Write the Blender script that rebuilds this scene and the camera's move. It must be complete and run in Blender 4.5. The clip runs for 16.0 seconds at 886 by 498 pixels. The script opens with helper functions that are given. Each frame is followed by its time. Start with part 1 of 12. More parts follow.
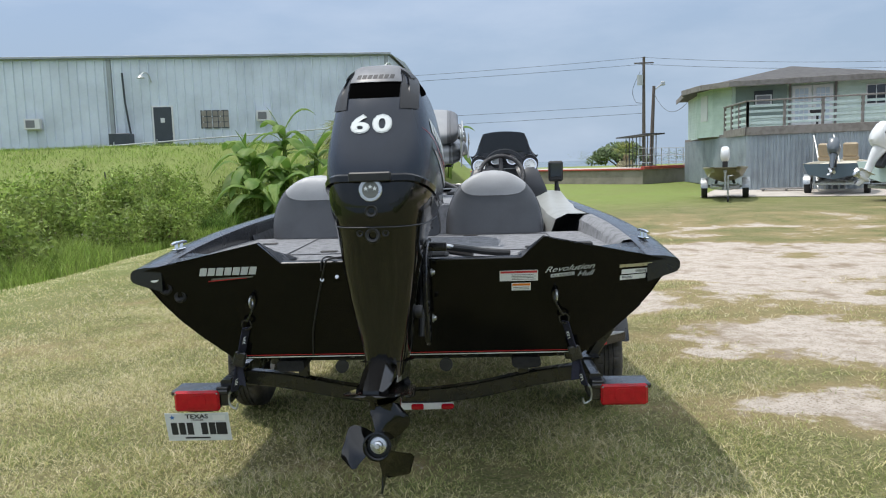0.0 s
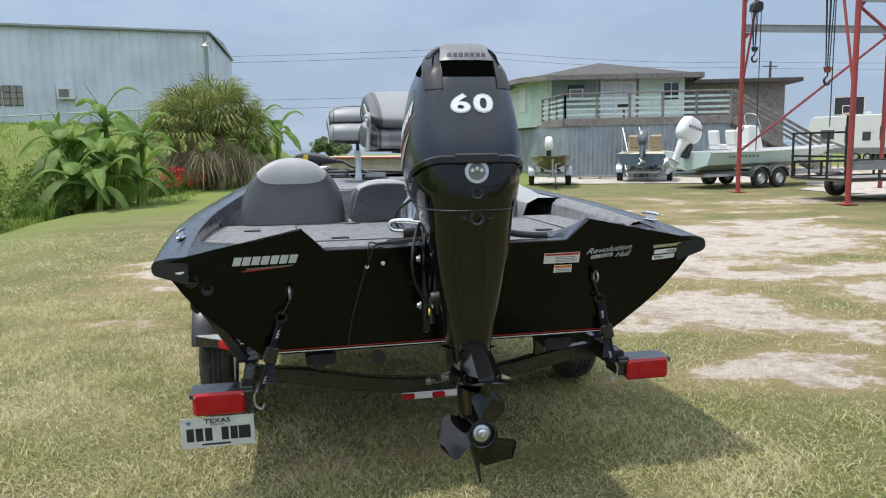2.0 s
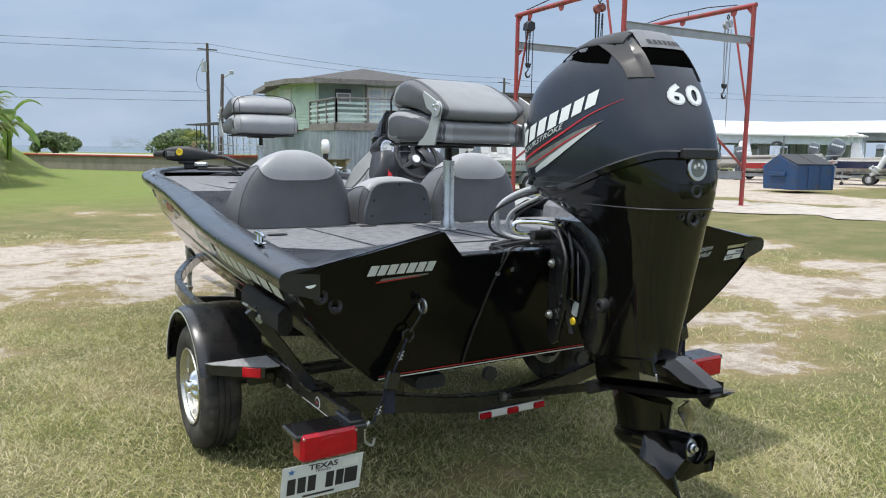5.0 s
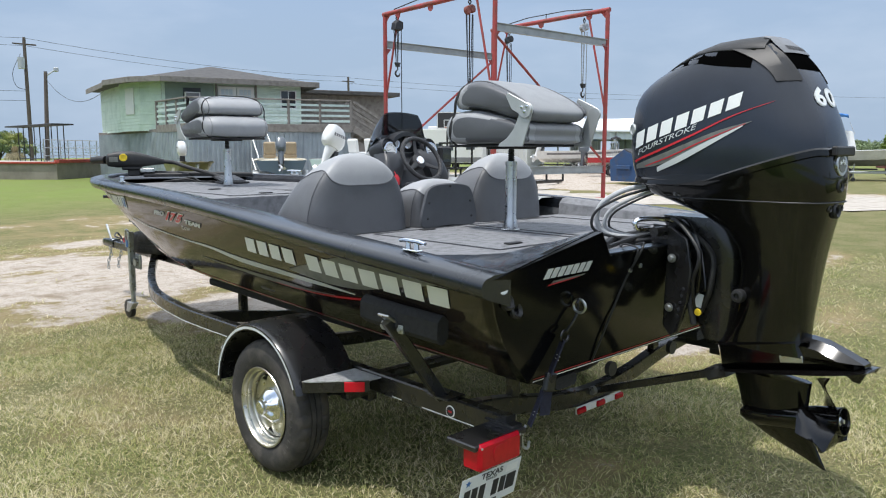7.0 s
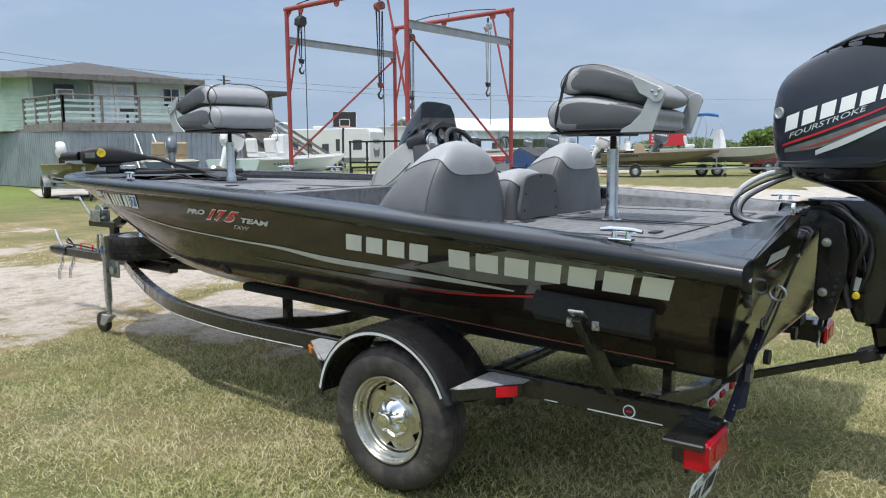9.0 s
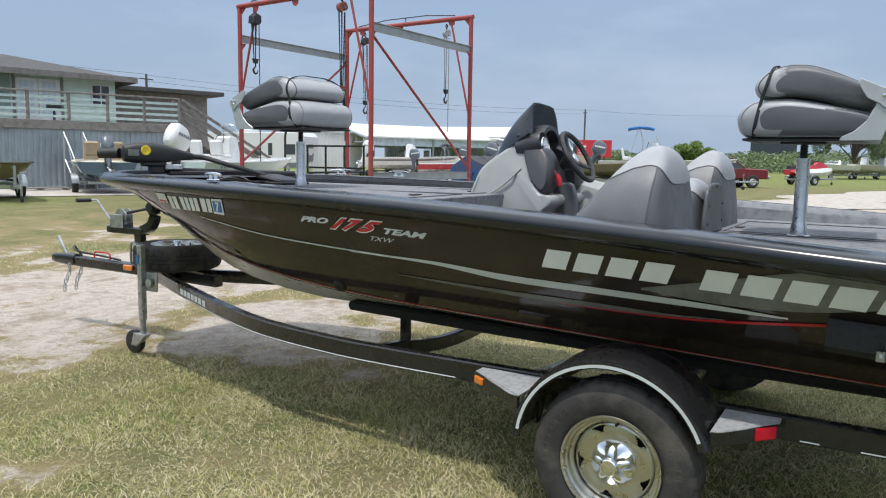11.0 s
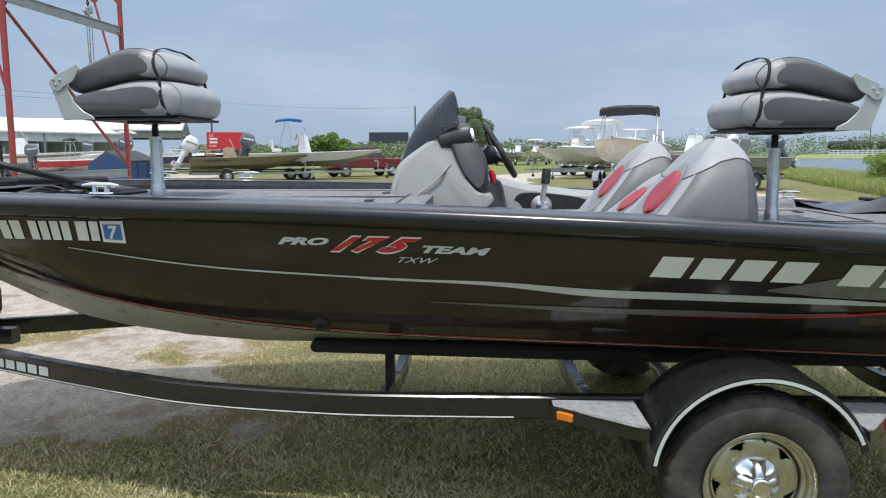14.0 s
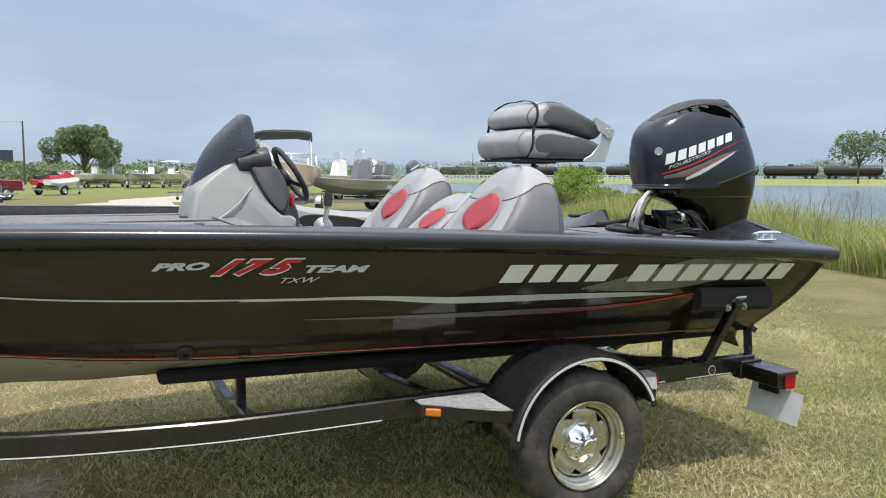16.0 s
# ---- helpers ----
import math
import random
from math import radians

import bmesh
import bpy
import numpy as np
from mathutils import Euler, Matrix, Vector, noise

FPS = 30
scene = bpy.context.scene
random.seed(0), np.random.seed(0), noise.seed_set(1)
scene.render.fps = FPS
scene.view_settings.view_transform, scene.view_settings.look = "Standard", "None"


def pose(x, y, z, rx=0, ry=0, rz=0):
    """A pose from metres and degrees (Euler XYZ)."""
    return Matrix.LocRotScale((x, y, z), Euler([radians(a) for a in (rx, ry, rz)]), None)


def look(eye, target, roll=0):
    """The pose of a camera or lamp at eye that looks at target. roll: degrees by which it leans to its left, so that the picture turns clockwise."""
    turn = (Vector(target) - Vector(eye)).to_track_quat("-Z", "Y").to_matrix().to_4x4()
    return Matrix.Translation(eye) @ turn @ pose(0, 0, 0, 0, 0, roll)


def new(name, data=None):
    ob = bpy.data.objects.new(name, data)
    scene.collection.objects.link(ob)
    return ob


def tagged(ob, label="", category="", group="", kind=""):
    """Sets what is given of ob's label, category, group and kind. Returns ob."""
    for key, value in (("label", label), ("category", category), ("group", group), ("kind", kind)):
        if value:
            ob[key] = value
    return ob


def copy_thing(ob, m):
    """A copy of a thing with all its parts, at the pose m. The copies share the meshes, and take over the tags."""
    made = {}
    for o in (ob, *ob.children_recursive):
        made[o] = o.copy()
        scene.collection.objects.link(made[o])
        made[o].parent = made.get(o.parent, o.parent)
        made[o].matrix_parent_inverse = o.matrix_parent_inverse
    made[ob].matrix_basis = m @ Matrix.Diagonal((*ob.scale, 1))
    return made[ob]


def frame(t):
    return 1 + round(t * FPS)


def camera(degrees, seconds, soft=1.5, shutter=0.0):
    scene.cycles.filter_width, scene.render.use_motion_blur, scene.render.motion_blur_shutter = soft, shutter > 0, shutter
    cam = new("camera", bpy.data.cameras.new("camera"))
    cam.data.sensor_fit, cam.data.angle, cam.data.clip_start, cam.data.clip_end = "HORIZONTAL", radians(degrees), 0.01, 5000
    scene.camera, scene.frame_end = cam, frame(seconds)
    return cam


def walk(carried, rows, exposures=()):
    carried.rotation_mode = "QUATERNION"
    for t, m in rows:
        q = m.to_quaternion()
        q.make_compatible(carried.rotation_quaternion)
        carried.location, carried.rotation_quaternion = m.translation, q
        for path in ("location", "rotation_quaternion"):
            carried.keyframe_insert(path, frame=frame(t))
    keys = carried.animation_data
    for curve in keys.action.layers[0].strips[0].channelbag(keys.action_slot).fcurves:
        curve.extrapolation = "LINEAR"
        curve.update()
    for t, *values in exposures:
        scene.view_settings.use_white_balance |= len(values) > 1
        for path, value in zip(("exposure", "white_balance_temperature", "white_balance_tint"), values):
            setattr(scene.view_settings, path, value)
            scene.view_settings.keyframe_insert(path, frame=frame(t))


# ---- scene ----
cam = camera(60.9, 16.0, soft=1.1)
PATH = [
    (0, (0.329, -3.249, 1.48), (0.242, -1.263, 1.256), -1.7),
    (0.5, (0.098, -3.244, 1.48), (0.137, -1.257, 1.253), -1.4),
    (1, (-0.15, -3.167, 1.48), (0.006, -1.187, 1.242), -1.0),
    (1.5, (-0.404, -3.139, 1.477), (-0.122, -1.176, 1.223), -1.0),
    (2, (-0.687, -3.108, 1.483), (-0.276, -1.169, 1.214), -0.9),
    (2.5, (-0.906, -2.978, 1.471), (-0.385, -1.065, 1.213), -0.6),
    (3, (-1.115, -2.844, 1.478), (-0.49, -0.959, 1.239), -0.2),
    (3.5, (-1.403, -2.754, 1.475), (-0.668, -0.909, 1.238), -0.2),
    (4, (-1.623, -2.608, 1.461), (-0.774, -0.813, 1.217), 0.3),
    (4.2, (-1.694, -2.535, 1.455), (-0.807, -0.76, 1.209), 0.5),
    (6.3, (-2.52, -1.783, 1.428), (-1.241, -0.268, 1.166), 0.5),
    (6.5, (-2.605, -1.722, 1.43), (-1.299, -0.23, 1.171), 0.3),
    (7, (-2.858, -1.542, 1.442), (-1.48, -0.115, 1.185), 0.0),
    (7.5, (-2.992, -1.303, 1.41), (-1.553, 0.061, 1.15), 0.1),
    (8, (-3.107, -1.057, 1.409), (-1.613, 0.247, 1.148), 0.0),
    (8.5, (-3.294, -0.806, 1.398), (-1.747, 0.434, 1.138), -0.3),
    (9, (-3.406, -0.575, 1.385), (-1.812, 0.605, 1.129), -0.4),
    (9.5, (-3.46, -0.294, 1.389), (-1.831, 0.837, 1.135), -0.3),
    (10, (-3.565, -0.005, 1.375), (-1.908, 1.088, 1.13), -0.0),
    (10.2, (-3.621, 0.124, 1.38), (-1.954, 1.202, 1.136), 0.1),
    (12.3, (-3.675, 1.42, 1.326), (-1.867, 2.236, 1.074), 1.5),
    (12.5, (-3.637, 1.563, 1.347), (-1.813, 2.342, 1.084), 1.3),
    (13, (-3.557, 1.826, 1.362), (-1.692, 2.5, 1.101), 0.7),
    (13.5, (-3.504, 2.123, 1.383), (-1.565, 2.539, 1.127), -0.3),
    (14, (-3.53, 2.295, 1.375), (-1.547, 2.38, 1.124), -0.3),
    (14.5, (-3.57, 2.474, 1.377), (-1.597, 2.248, 1.141), -0.2),
    (15, (-3.581, 2.758, 1.376), (-1.651, 2.282, 1.15), -0.3),
    (15.5, (-3.601, 2.959, 1.379), (-1.73, 2.283, 1.17), 0.2),
    (16, (-3.603, 3.149, 1.382), (-1.796, 2.313, 1.19), 0.2),
]
walk(cam, [(t, look(eye, target, roll)) for t, eye, target, roll in PATH],
     exposures=[(0, -0.10, 6500, 10), (4, -0.08, 6500, 10), (7, -0.06, 6420, 10), (9, -0.12, 6400, 10), (10.2, -0.14, 6400, 10), (12.3, -0.22, 6420, 10), (13.5, -0.22, 6420, 10), (14.5, -0.10, 6480, 10), (15.2, -0.04, 6650, 11), (16, 0.0, 6800, 12)])

# ---- light ----
SUN_DIR = Vector((-0.32, 0.02, 1.0)).normalized()      # towards the sun
world = bpy.data.worlds.new("sky")
scene.world = world
world.use_nodes = True
wn, wl = world.node_tree.nodes, world.node_tree.links
wn.clear()
w_out = wn.new("ShaderNodeOutputWorld")
w_bg = wn.new("ShaderNodeBackground")
w_sky = wn.new("ShaderNodeTexSky")
w_sky.sky_type = "NISHITA"
w_sky.sun_disc = False
w_sky.sun_elevation = math.asin(SUN_DIR.z)
w_sky.sun_rotation = math.atan2(SUN_DIR.x, SUN_DIR.y)
w_sky.altitude = 5
w_sky.air_density = 1.0
w_sky.dust_density = 0.9
w_sky.ozone_density = 1.5
w_bg.inputs["Strength"].default_value = 0.195
# thin high cloud
w_tc = wn.new("ShaderNodeTexCoord")
w_map = wn.new("ShaderNodeMapping")
w_map.inputs["Scale"].default_value = (1.0, 1.0, 3.2)
w_no = wn.new("ShaderNodeTexNoise")
w_no.inputs["Scale"].default_value = 2.6
w_no.inputs["Detail"].default_value = 7
w_no.inputs["Roughness"].default_value = 0.55
w_rp = wn.new("ShaderNodeValToRGB")
w_rp.color_ramp.elements[0].position = 0.42
w_rp.color_ramp.elements[1].position = 0.78
w_rp.color_ramp.elements[0].color = (0, 0, 0, 1)
w_rp.color_ramp.elements[1].color = (0.55, 0.55, 0.55, 1)
w_mix = wn.new("ShaderNodeMixRGB")
w_mix.inputs["Color2"].default_value = (3.9, 4.4, 5.2, 1)
wl.new(w_tc.outputs["Generated"], w_map.inputs["Vector"])
wl.new(w_map.outputs["Vector"], w_no.inputs["Vector"])
wl.new(w_no.outputs["Fac"], w_rp.inputs["Fac"])
wl.new(w_rp.outputs["Color"], w_mix.inputs["Fac"])
# humid air: paler and bluer towards the horizon
w_sep = wn.new("ShaderNodeSeparateXYZ")
wl.new(w_tc.outputs["Generated"], w_sep.inputs[0])
w_alt = wn.new("ShaderNodeMapRange")
w_alt.interpolation_type = "SMOOTHERSTEP"
w_alt.inputs["From Min"].default_value, w_alt.inputs["From Max"].default_value = -0.02, 0.55
w_alt.inputs["To Min"].default_value, w_alt.inputs["To Max"].default_value = 0.97, 0.25
wl.new(w_sep.outputs["Z"], w_alt.inputs["Value"])
w_tint = wn.new("ShaderNodeMixRGB")
w_tint.blend_type = "MULTIPLY"
w_tint.inputs["Fac"].default_value = 1.0
w_tint.inputs["Color2"].default_value = (0.86, 0.86, 0.95, 1)
wl.new(w_sky.outputs["Color"], w_tint.inputs["Color1"])
w_haze = wn.new("ShaderNodeMixRGB")
w_haze.inputs["Color2"].default_value = (2.12, 2.74, 3.58, 1)
wl.new(w_alt.outputs["Result"], w_haze.inputs["Fac"])
wl.new(w_tint.outputs["Color"], w_haze.inputs["Color1"])
# brighter veil high up, round the sun
w_top = wn.new("ShaderNodeMapRange")
w_top.interpolation_type = "SMOOTHSTEP"
w_top.inputs["From Min"].default_value, w_top.inputs["From Max"].default_value = 0.20, 0.65
w_top.inputs["To Max"].default_value = 0.9
wl.new(w_sep.outputs["Z"], w_top.inputs["Value"])
w_veil = wn.new("ShaderNodeMixRGB")
w_veil.inputs["Color2"].default_value = (8.2, 8.9, 9.8, 1)
wl.new(w_top.outputs["Result"], w_veil.inputs["Fac"])
wl.new(w_haze.outputs["Color"], w_veil.inputs["Color1"])
wl.new(w_veil.outputs["Color"], w_mix.inputs["Color1"])
wl.new(w_mix.outputs["Color"], w_bg.inputs["Color"])
wl.new(w_bg.outputs["Background"], w_out.inputs["Surface"])

sun_lamp = bpy.data.lights.new("sun", "SUN")
sun_lamp.energy = 3.4
sun_lamp.angle = radians(0.6)
sun_lamp.color = (1.0, 0.96, 0.90)
sun = new("sun", sun_lamp)
sun.matrix_world = look(SUN_DIR * 60, (0, 0, 0))


# ---- shape tools ----
class Geo:
    """Vertices and faces of one mesh."""

    def __init__(self):
        self.v, self.f, self.m = [], [], []

    def put(self, verts, faces, slot=0):
        k = len(self.v)
        self.v.extend([tuple(p) for p in verts])
        self.f.extend([tuple(i + k for i in f) for f in faces])
        self.m.extend([slot] * len(faces))
        return self

    def moved(self, mat):
        self.v = [tuple(mat @ Vector(p)) for p in self.v]
        return self

    def mesh(self, name, *mats, sharp=35):
        me = bpy.data.meshes.new(name)
        me.from_pydata(self.v, [], self.f)
        for m in mats:
            me.materials.append(m)
        if self.f:
            me.polygons.foreach_set("material_index", np.array(self.m, dtype=np.int32))
        bm = bmesh.new()
        bm.from_mesh(me)
        bmesh.ops.recalc_face_normals(bm, faces=bm.faces)
        bm.to_mesh(me)
        bm.free()
        me.shade_smooth()
        me.set_sharp_from_angle(angle=radians(sharp))
        return me

    # a box with chamfered edges
    def box(self, c, s, b=0.004, mat=None, slot=0):
        hx, hy, hz = s[0] / 2, s[1] / 2, s[2] / 2
        b = min(b, hx * 0.8, hy * 0.8, hz * 0.8)
        vs, idx = [], {}
        for sx in (-1, 1):
            for sy in (-1, 1):
                for sz in (-1, 1):
                    for a in range(3):
                        h = [hx - b, hy - b, hz - b]
                        h[a] += b
                        idx[sx, sy, sz, a] = len(vs)
                        vs.append(Vector((sx * h[0], sy * h[1], sz * h[2])))
        fs = []
        for a in range(3):
            for s0 in (-1, 1):
                q = []
                for s1, s2 in ((-1, -1), (1, -1), (1, 1), (-1, 1)):
                    k = [0, 0, 0]
                    k[a], k[(a + 1) % 3], k[(a + 2) % 3] = s0, s1, s2
                    q.append(idx[k[0], k[1], k[2], a])
                fs.append(q)
        for a in range(3):
            p, r = (a + 1) % 3, (a + 2) % 3
            for s1 in (-1, 1):
                for s2 in (-1, 1):
                    e = []
                    for s0 in (-1, 1):
                        k = [0, 0, 0]
                        k[a], k[p], k[r] = s0, s1, s2
                        e.append((idx[(*k, p)], idx[(*k, r)]))
                    fs.append([e[0][0], e[1][0], e[1][1], e[0][1]])
        for sx in (-1, 1):
            for sy in (-1, 1):
                for sz in (-1, 1):
                    fs.append([idx[sx, sy, sz, 0], idx[sx, sy, sz, 1], idx[sx, sy, sz, 2]])
        m = Matrix.Translation(c) @ (mat if mat is not None else Matrix())
        return self.put([m @ p for p in vs], fs, slot)

    # rings of equal length joined into a skin
    def loft(self, rings, closed=True, caps=True, slot=0):
        n = len(rings[0])
        vs = [p for r in rings for p in r]
        fs = []
        for i in range(len(rings) - 1):
            for j in range(n if closed else n - 1):
                k = (j + 1) % n
                fs.append((i * n + j, i * n + k, (i + 1) * n + k, (i + 1) * n + j))
        if caps and closed:
            fs.append(tuple(range(n)))
            fs.append(tuple((len(rings) - 1) * n + j for j in range(n)))
        return self.put(vs, fs, slot)

    # a round bar along points; radius may be a list
    def tube(self, pts, r, n=10, slot=0, squash=1.0):
        pts = [Vector(p) for p in pts]
        rs = r if isinstance(r, (list, tuple)) else [r] * len(pts)
        up = Vector((0, 0, 1))
        t0 = (pts[1] - pts[0]).normalized()
        if abs(t0.z) > 0.95:
            up = Vector((0, 1, 0))
        side = t0.cross(up).normalized()
        rings = []
        for i, p in enumerate(pts):
            t = (pts[min(i + 1, len(pts) - 1)] - pts[max(i - 1, 0)]).normalized()
            side = (side - t * side.dot(t)).normalized()
            top = side.cross(t)
            rings.append([p + (side * math.cos(a) + top * math.sin(a) * squash) * rs[i] for a in [2 * math.pi * k / n for k in range(n)]])
        return self.loft(rings, slot=slot)

    # a profile of (radius, height) turned about z
    def lathe(self, prof, n=32, mat=None, slot=0, caps=True):
        m = mat if mat is not None else Matrix()
        rings = [[m @ Vector((r * math.cos(2 * math.pi * k / n), r * math.sin(2 * math.pi * k / n), h)) for k in range(n)] for r, h in prof]
        return self.loft(rings, caps=caps, slot=slot)

    # an outline in the plane of mat's x and y, with thickness along its z
    def slab(self, outline, thick, mat=None, slot=0, bevel=0.0):
        m = mat if mat is not None else Matrix()
        n = len(outline)
        area = sum(outline[i][0] * outline[(i + 1) % n][1] - outline[(i + 1) % n][0] * outline[i][1] for i in range(n))
        o = [Vector((p[0], p[1], 0)) for p in (outline if area > 0 else outline[::-1])]
        if bevel <= 0:
            return self.loft([[m @ p for p in o], [m @ (p + Vector((0, 0, thick))) for p in o]], slot=slot)
        ins = []
        for i in range(n):
            a, b = (o[i] - o[i - 1]).normalized(), (o[(i + 1) % n] - o[i]).normalized()
            nrm = Vector((-(a.y + b.y), a.x + b.x, 0))
            nrm = nrm.normalized() if nrm.length > 1e-6 else Vector((0, 0, 0))
            ins.append(o[i] + nrm * bevel)
        z = Vector((0, 0, 1))
        rings = [ins, [p + z * bevel for p in o], [p + z * (thick - bevel) for p in o], [p + z * thick for p in ins]]
        return self.loft([[m @ p for p in r] for r in rings], slot=slot)


def part(name, geo, material, parent, label="", sharp=35):
    """Links a shape as one mesh under a thing or a part; its points are in the top thing's own space."""
    me = geo.mesh(name, *(material if isinstance(material, (list, tuple)) else [material]), sharp=sharp) if isinstance(geo, Geo) else geo
    ob = new(name, me)
    ob.parent = parent
    if label:
        ob["label"] = label
    return ob


def thing(name, label, category, at=None, group="", kind=""):
    ob = new(name)
    ob.empty_display_size = 0.1
    ob.matrix_basis = at if at is not None else Matrix()
    return tagged(ob, label, category, group, kind)


def solid(name, geo, material, label, category, at=None, group="", kind="", sharp=35):
    """A thing that is one mesh."""
    me = geo.mesh(name, *(material if isinstance(material, (list, tuple)) else [material]), sharp=sharp)
    ob = new(name, me)
    ob.matrix_basis = at if at is not None else Matrix()
    return tagged(ob, label, category, group, kind)


def smooth(pts, n=8, closed=False):
    """Points on a soft curve through the given ones."""
    pts = [Vector(p) for p in pts]
    out, k = [], len(pts)
    for i in range(k if closed else k - 1):
        if closed:
            a, b, c, d = pts[i - 1], pts[i], pts[(i + 1) % k], pts[(i + 2) % k]
        else:
            a, b, c, d = pts[max(i - 1, 0)], pts[i], pts[i + 1], pts[min(i + 2, k - 1)]
        for j in range(n):
            t = j / n
            out.append(0.5 * ((2 * b) + (c - a) * t + (2 * a - 5 * b + 4 * c - d) * t * t + (3 * b - a - 3 * c + d) * t ** 3))
    if not closed:
        out.append(pts[-1])
    return out


def table(knots):
    """A smooth function of one number through (x, value) knots; values may be tuples."""
    xs = [k[0] for k in knots]

    def f(x):
        x = min(max(x, xs[0]), xs[-1])
        i = max(0, min(len(xs) - 2, next((j for j in range(len(xs) - 1) if x <= xs[j + 1]), len(xs) - 2)))

        def val(j):
            v = knots[j][1]
            return np.array(v, dtype=float)

        def slope(j):
            if j == 0:
                return (val(1) - val(0)) / (xs[1] - xs[0])
            if j == len(xs) - 1:
                return (val(j) - val(j - 1)) / (xs[j] - xs[j - 1])
            return (val(j + 1) - val(j - 1)) / (xs[j + 1] - xs[j - 1])
        h = xs[i + 1] - xs[i]
        t = (x - xs[i]) / h
        return ((2 * t ** 3 - 3 * t * t + 1) * val(i) + (t ** 3 - 2 * t * t + t) * h * slope(i)
                + (-2 * t ** 3 + 3 * t * t) * val(i + 1) + (t ** 3 - t * t) * h * slope(i + 1))
    return f


def letters(body, height, place, shear=0.0, extrude=0.001, width=0.0, bold=0.0, deep=None):
    """A Geo with the word in the built-in font; place(u, v, d) puts a point of the word, d metres proud, into space."""
    cu = bpy.data.curves.new("word", "FONT")
    cu.body, cu.size, cu.extrude, cu.shear, cu.offset = body, height / 0.70, extrude, shear, bold
    cu.resolution_u = 3
    ob = new("word", cu)
    bpy.context.view_layer.update()
    me = bpy.data.meshes.new_from_object(ob.evaluated_get(bpy.context.evaluated_depsgraph_get()))
    bpy.data.objects.remove(ob)
    bpy.data.curves.remove(cu)
    g = Geo()
    if len(me.vertices):
        x0, x1 = min(v.co.x for v in me.vertices), max(v.co.x for v in me.vertices)
        k = width / (x1 - x0) if width else 1.0
        g.put([place((v.co.x - x0) * k, v.co.y, v.co.z + extrude) for v in me.vertices], [tuple(p.vertices) for p in me.polygons])
    bpy.data.meshes.remove(me)
    return g


def mat(name, base, rough=0.5, metal=0.0, vary=0.0, scale=8.0, bump=0.0, bscale=60.0, second=None, amount=0.5, coat=0.0, spec=0.5, detail=6.0,
        island=0.0, alpha=1.0, transmission=0.0, rvary=0.0, emit=None):
    """A material: base colour, a second colour blotched in by noise, fine value grain, relief and gloss variation."""
    m = bpy.data.materials.new(name)
    m.use_nodes = True
    nt = m.node_tree
    N, L = nt.nodes, nt.links
    b = N["Principled BSDF"]
    b.inputs["Base Color"].default_value = (*base, 1)
    b.inputs["Roughness"].default_value = rough
    b.inputs["Metallic"].default_value = metal
    b.inputs["Specular IOR Level"].default_value = spec
    b.inputs["Coat Weight"].default_value = coat
    b.inputs["Coat Roughness"].default_value = 0.04
    b.inputs["Transmission Weight"].default_value = transmission
    tc = N.new("ShaderNodeTexCoord")
    col = None
    if second is not None or vary or island:
        no = N.new("ShaderNodeTexNoise")
        no.inputs["Scale"].default_value = scale
        no.inputs["Detail"].default_value = detail
        L.new(tc.outputs["Object"], no.inputs["Vector"])
        mix = N.new("ShaderNodeMixRGB")
        mix.inputs["Color1"].default_value = (*base, 1)
        mix.inputs["Color2"].default_value = (*(second if second is not None else [c * (1 - vary) for c in base]), 1)
        rp = N.new("ShaderNodeValToRGB")
        rp.color_ramp.elements[0].position = max(0.0, 0.62 - amount * 0.4)
        rp.color_ramp.elements[1].position = min(1.0, 0.88 - amount * 0.4)
        L.new(no.outputs["Fac"], rp.inputs["Fac"])
        L.new(rp.outputs["Color"], mix.inputs["Fac"])
        fine = N.new("ShaderNodeTexNoise")
        fine.inputs["Scale"].default_value = scale * 14
        fine.inputs["Detail"].default_value = 3
        L.new(tc.outputs["Object"], fine.inputs["Vector"])
        hsv = N.new("ShaderNodeHueSaturation")
        mr = N.new("ShaderNodeMapRange")
        mr.inputs["To Min"].default_value = 1 - 0.35 * max(vary, 0.15)
        mr.inputs["To Max"].default_value = 1 + 0.35 * max(vary, 0.15)
        L.new(fine.outputs["Fac"], mr.inputs["Value"])
        val = mr.outputs["Result"]
        if island:
            gi = N.new("ShaderNodeNewGeometry")
            mi = N.new("ShaderNodeMapRange")
            mi.inputs["To Min"].default_value = 1 - island
            mi.inputs["To Max"].default_value = 1 + island
            mu = N.new("ShaderNodeMath")
            mu.operation = "MULTIPLY"
            L.new(gi.outputs["Random Per Island"], mi.inputs["Value"])
            L.new(mi.outputs["Result"], mu.inputs[0])
            L.new(val, mu.inputs[1])
            val = mu.outputs[0]
        L.new(val, hsv.inputs["Value"])
        L.new(mix.outputs["Color"], hsv.inputs["Color"])
        L.new(hsv.outputs["Color"], b.inputs["Base Color"])
    if rvary:
        n3 = N.new("ShaderNodeTexNoise")
        n3.inputs["Scale"].default_value = scale * 1.7
        n3.inputs["Detail"].default_value = 8
        L.new(tc.outputs["Object"], n3.inputs["Vector"])
        m3 = N.new("ShaderNodeMapRange")
        m3.inputs["From Min"].default_value = 0.3
        m3.inputs["From Max"].default_value = 0.7
        m3.inputs["To Min"].default_value = max(0.02, rough - rvary)
        m3.inputs["To Max"].default_value = min(1.0, rough + rvary)
        L.new(n3.outputs["Fac"], m3.inputs["Value"])
        L.new(m3.outputs["Result"], b.inputs["Roughness"])
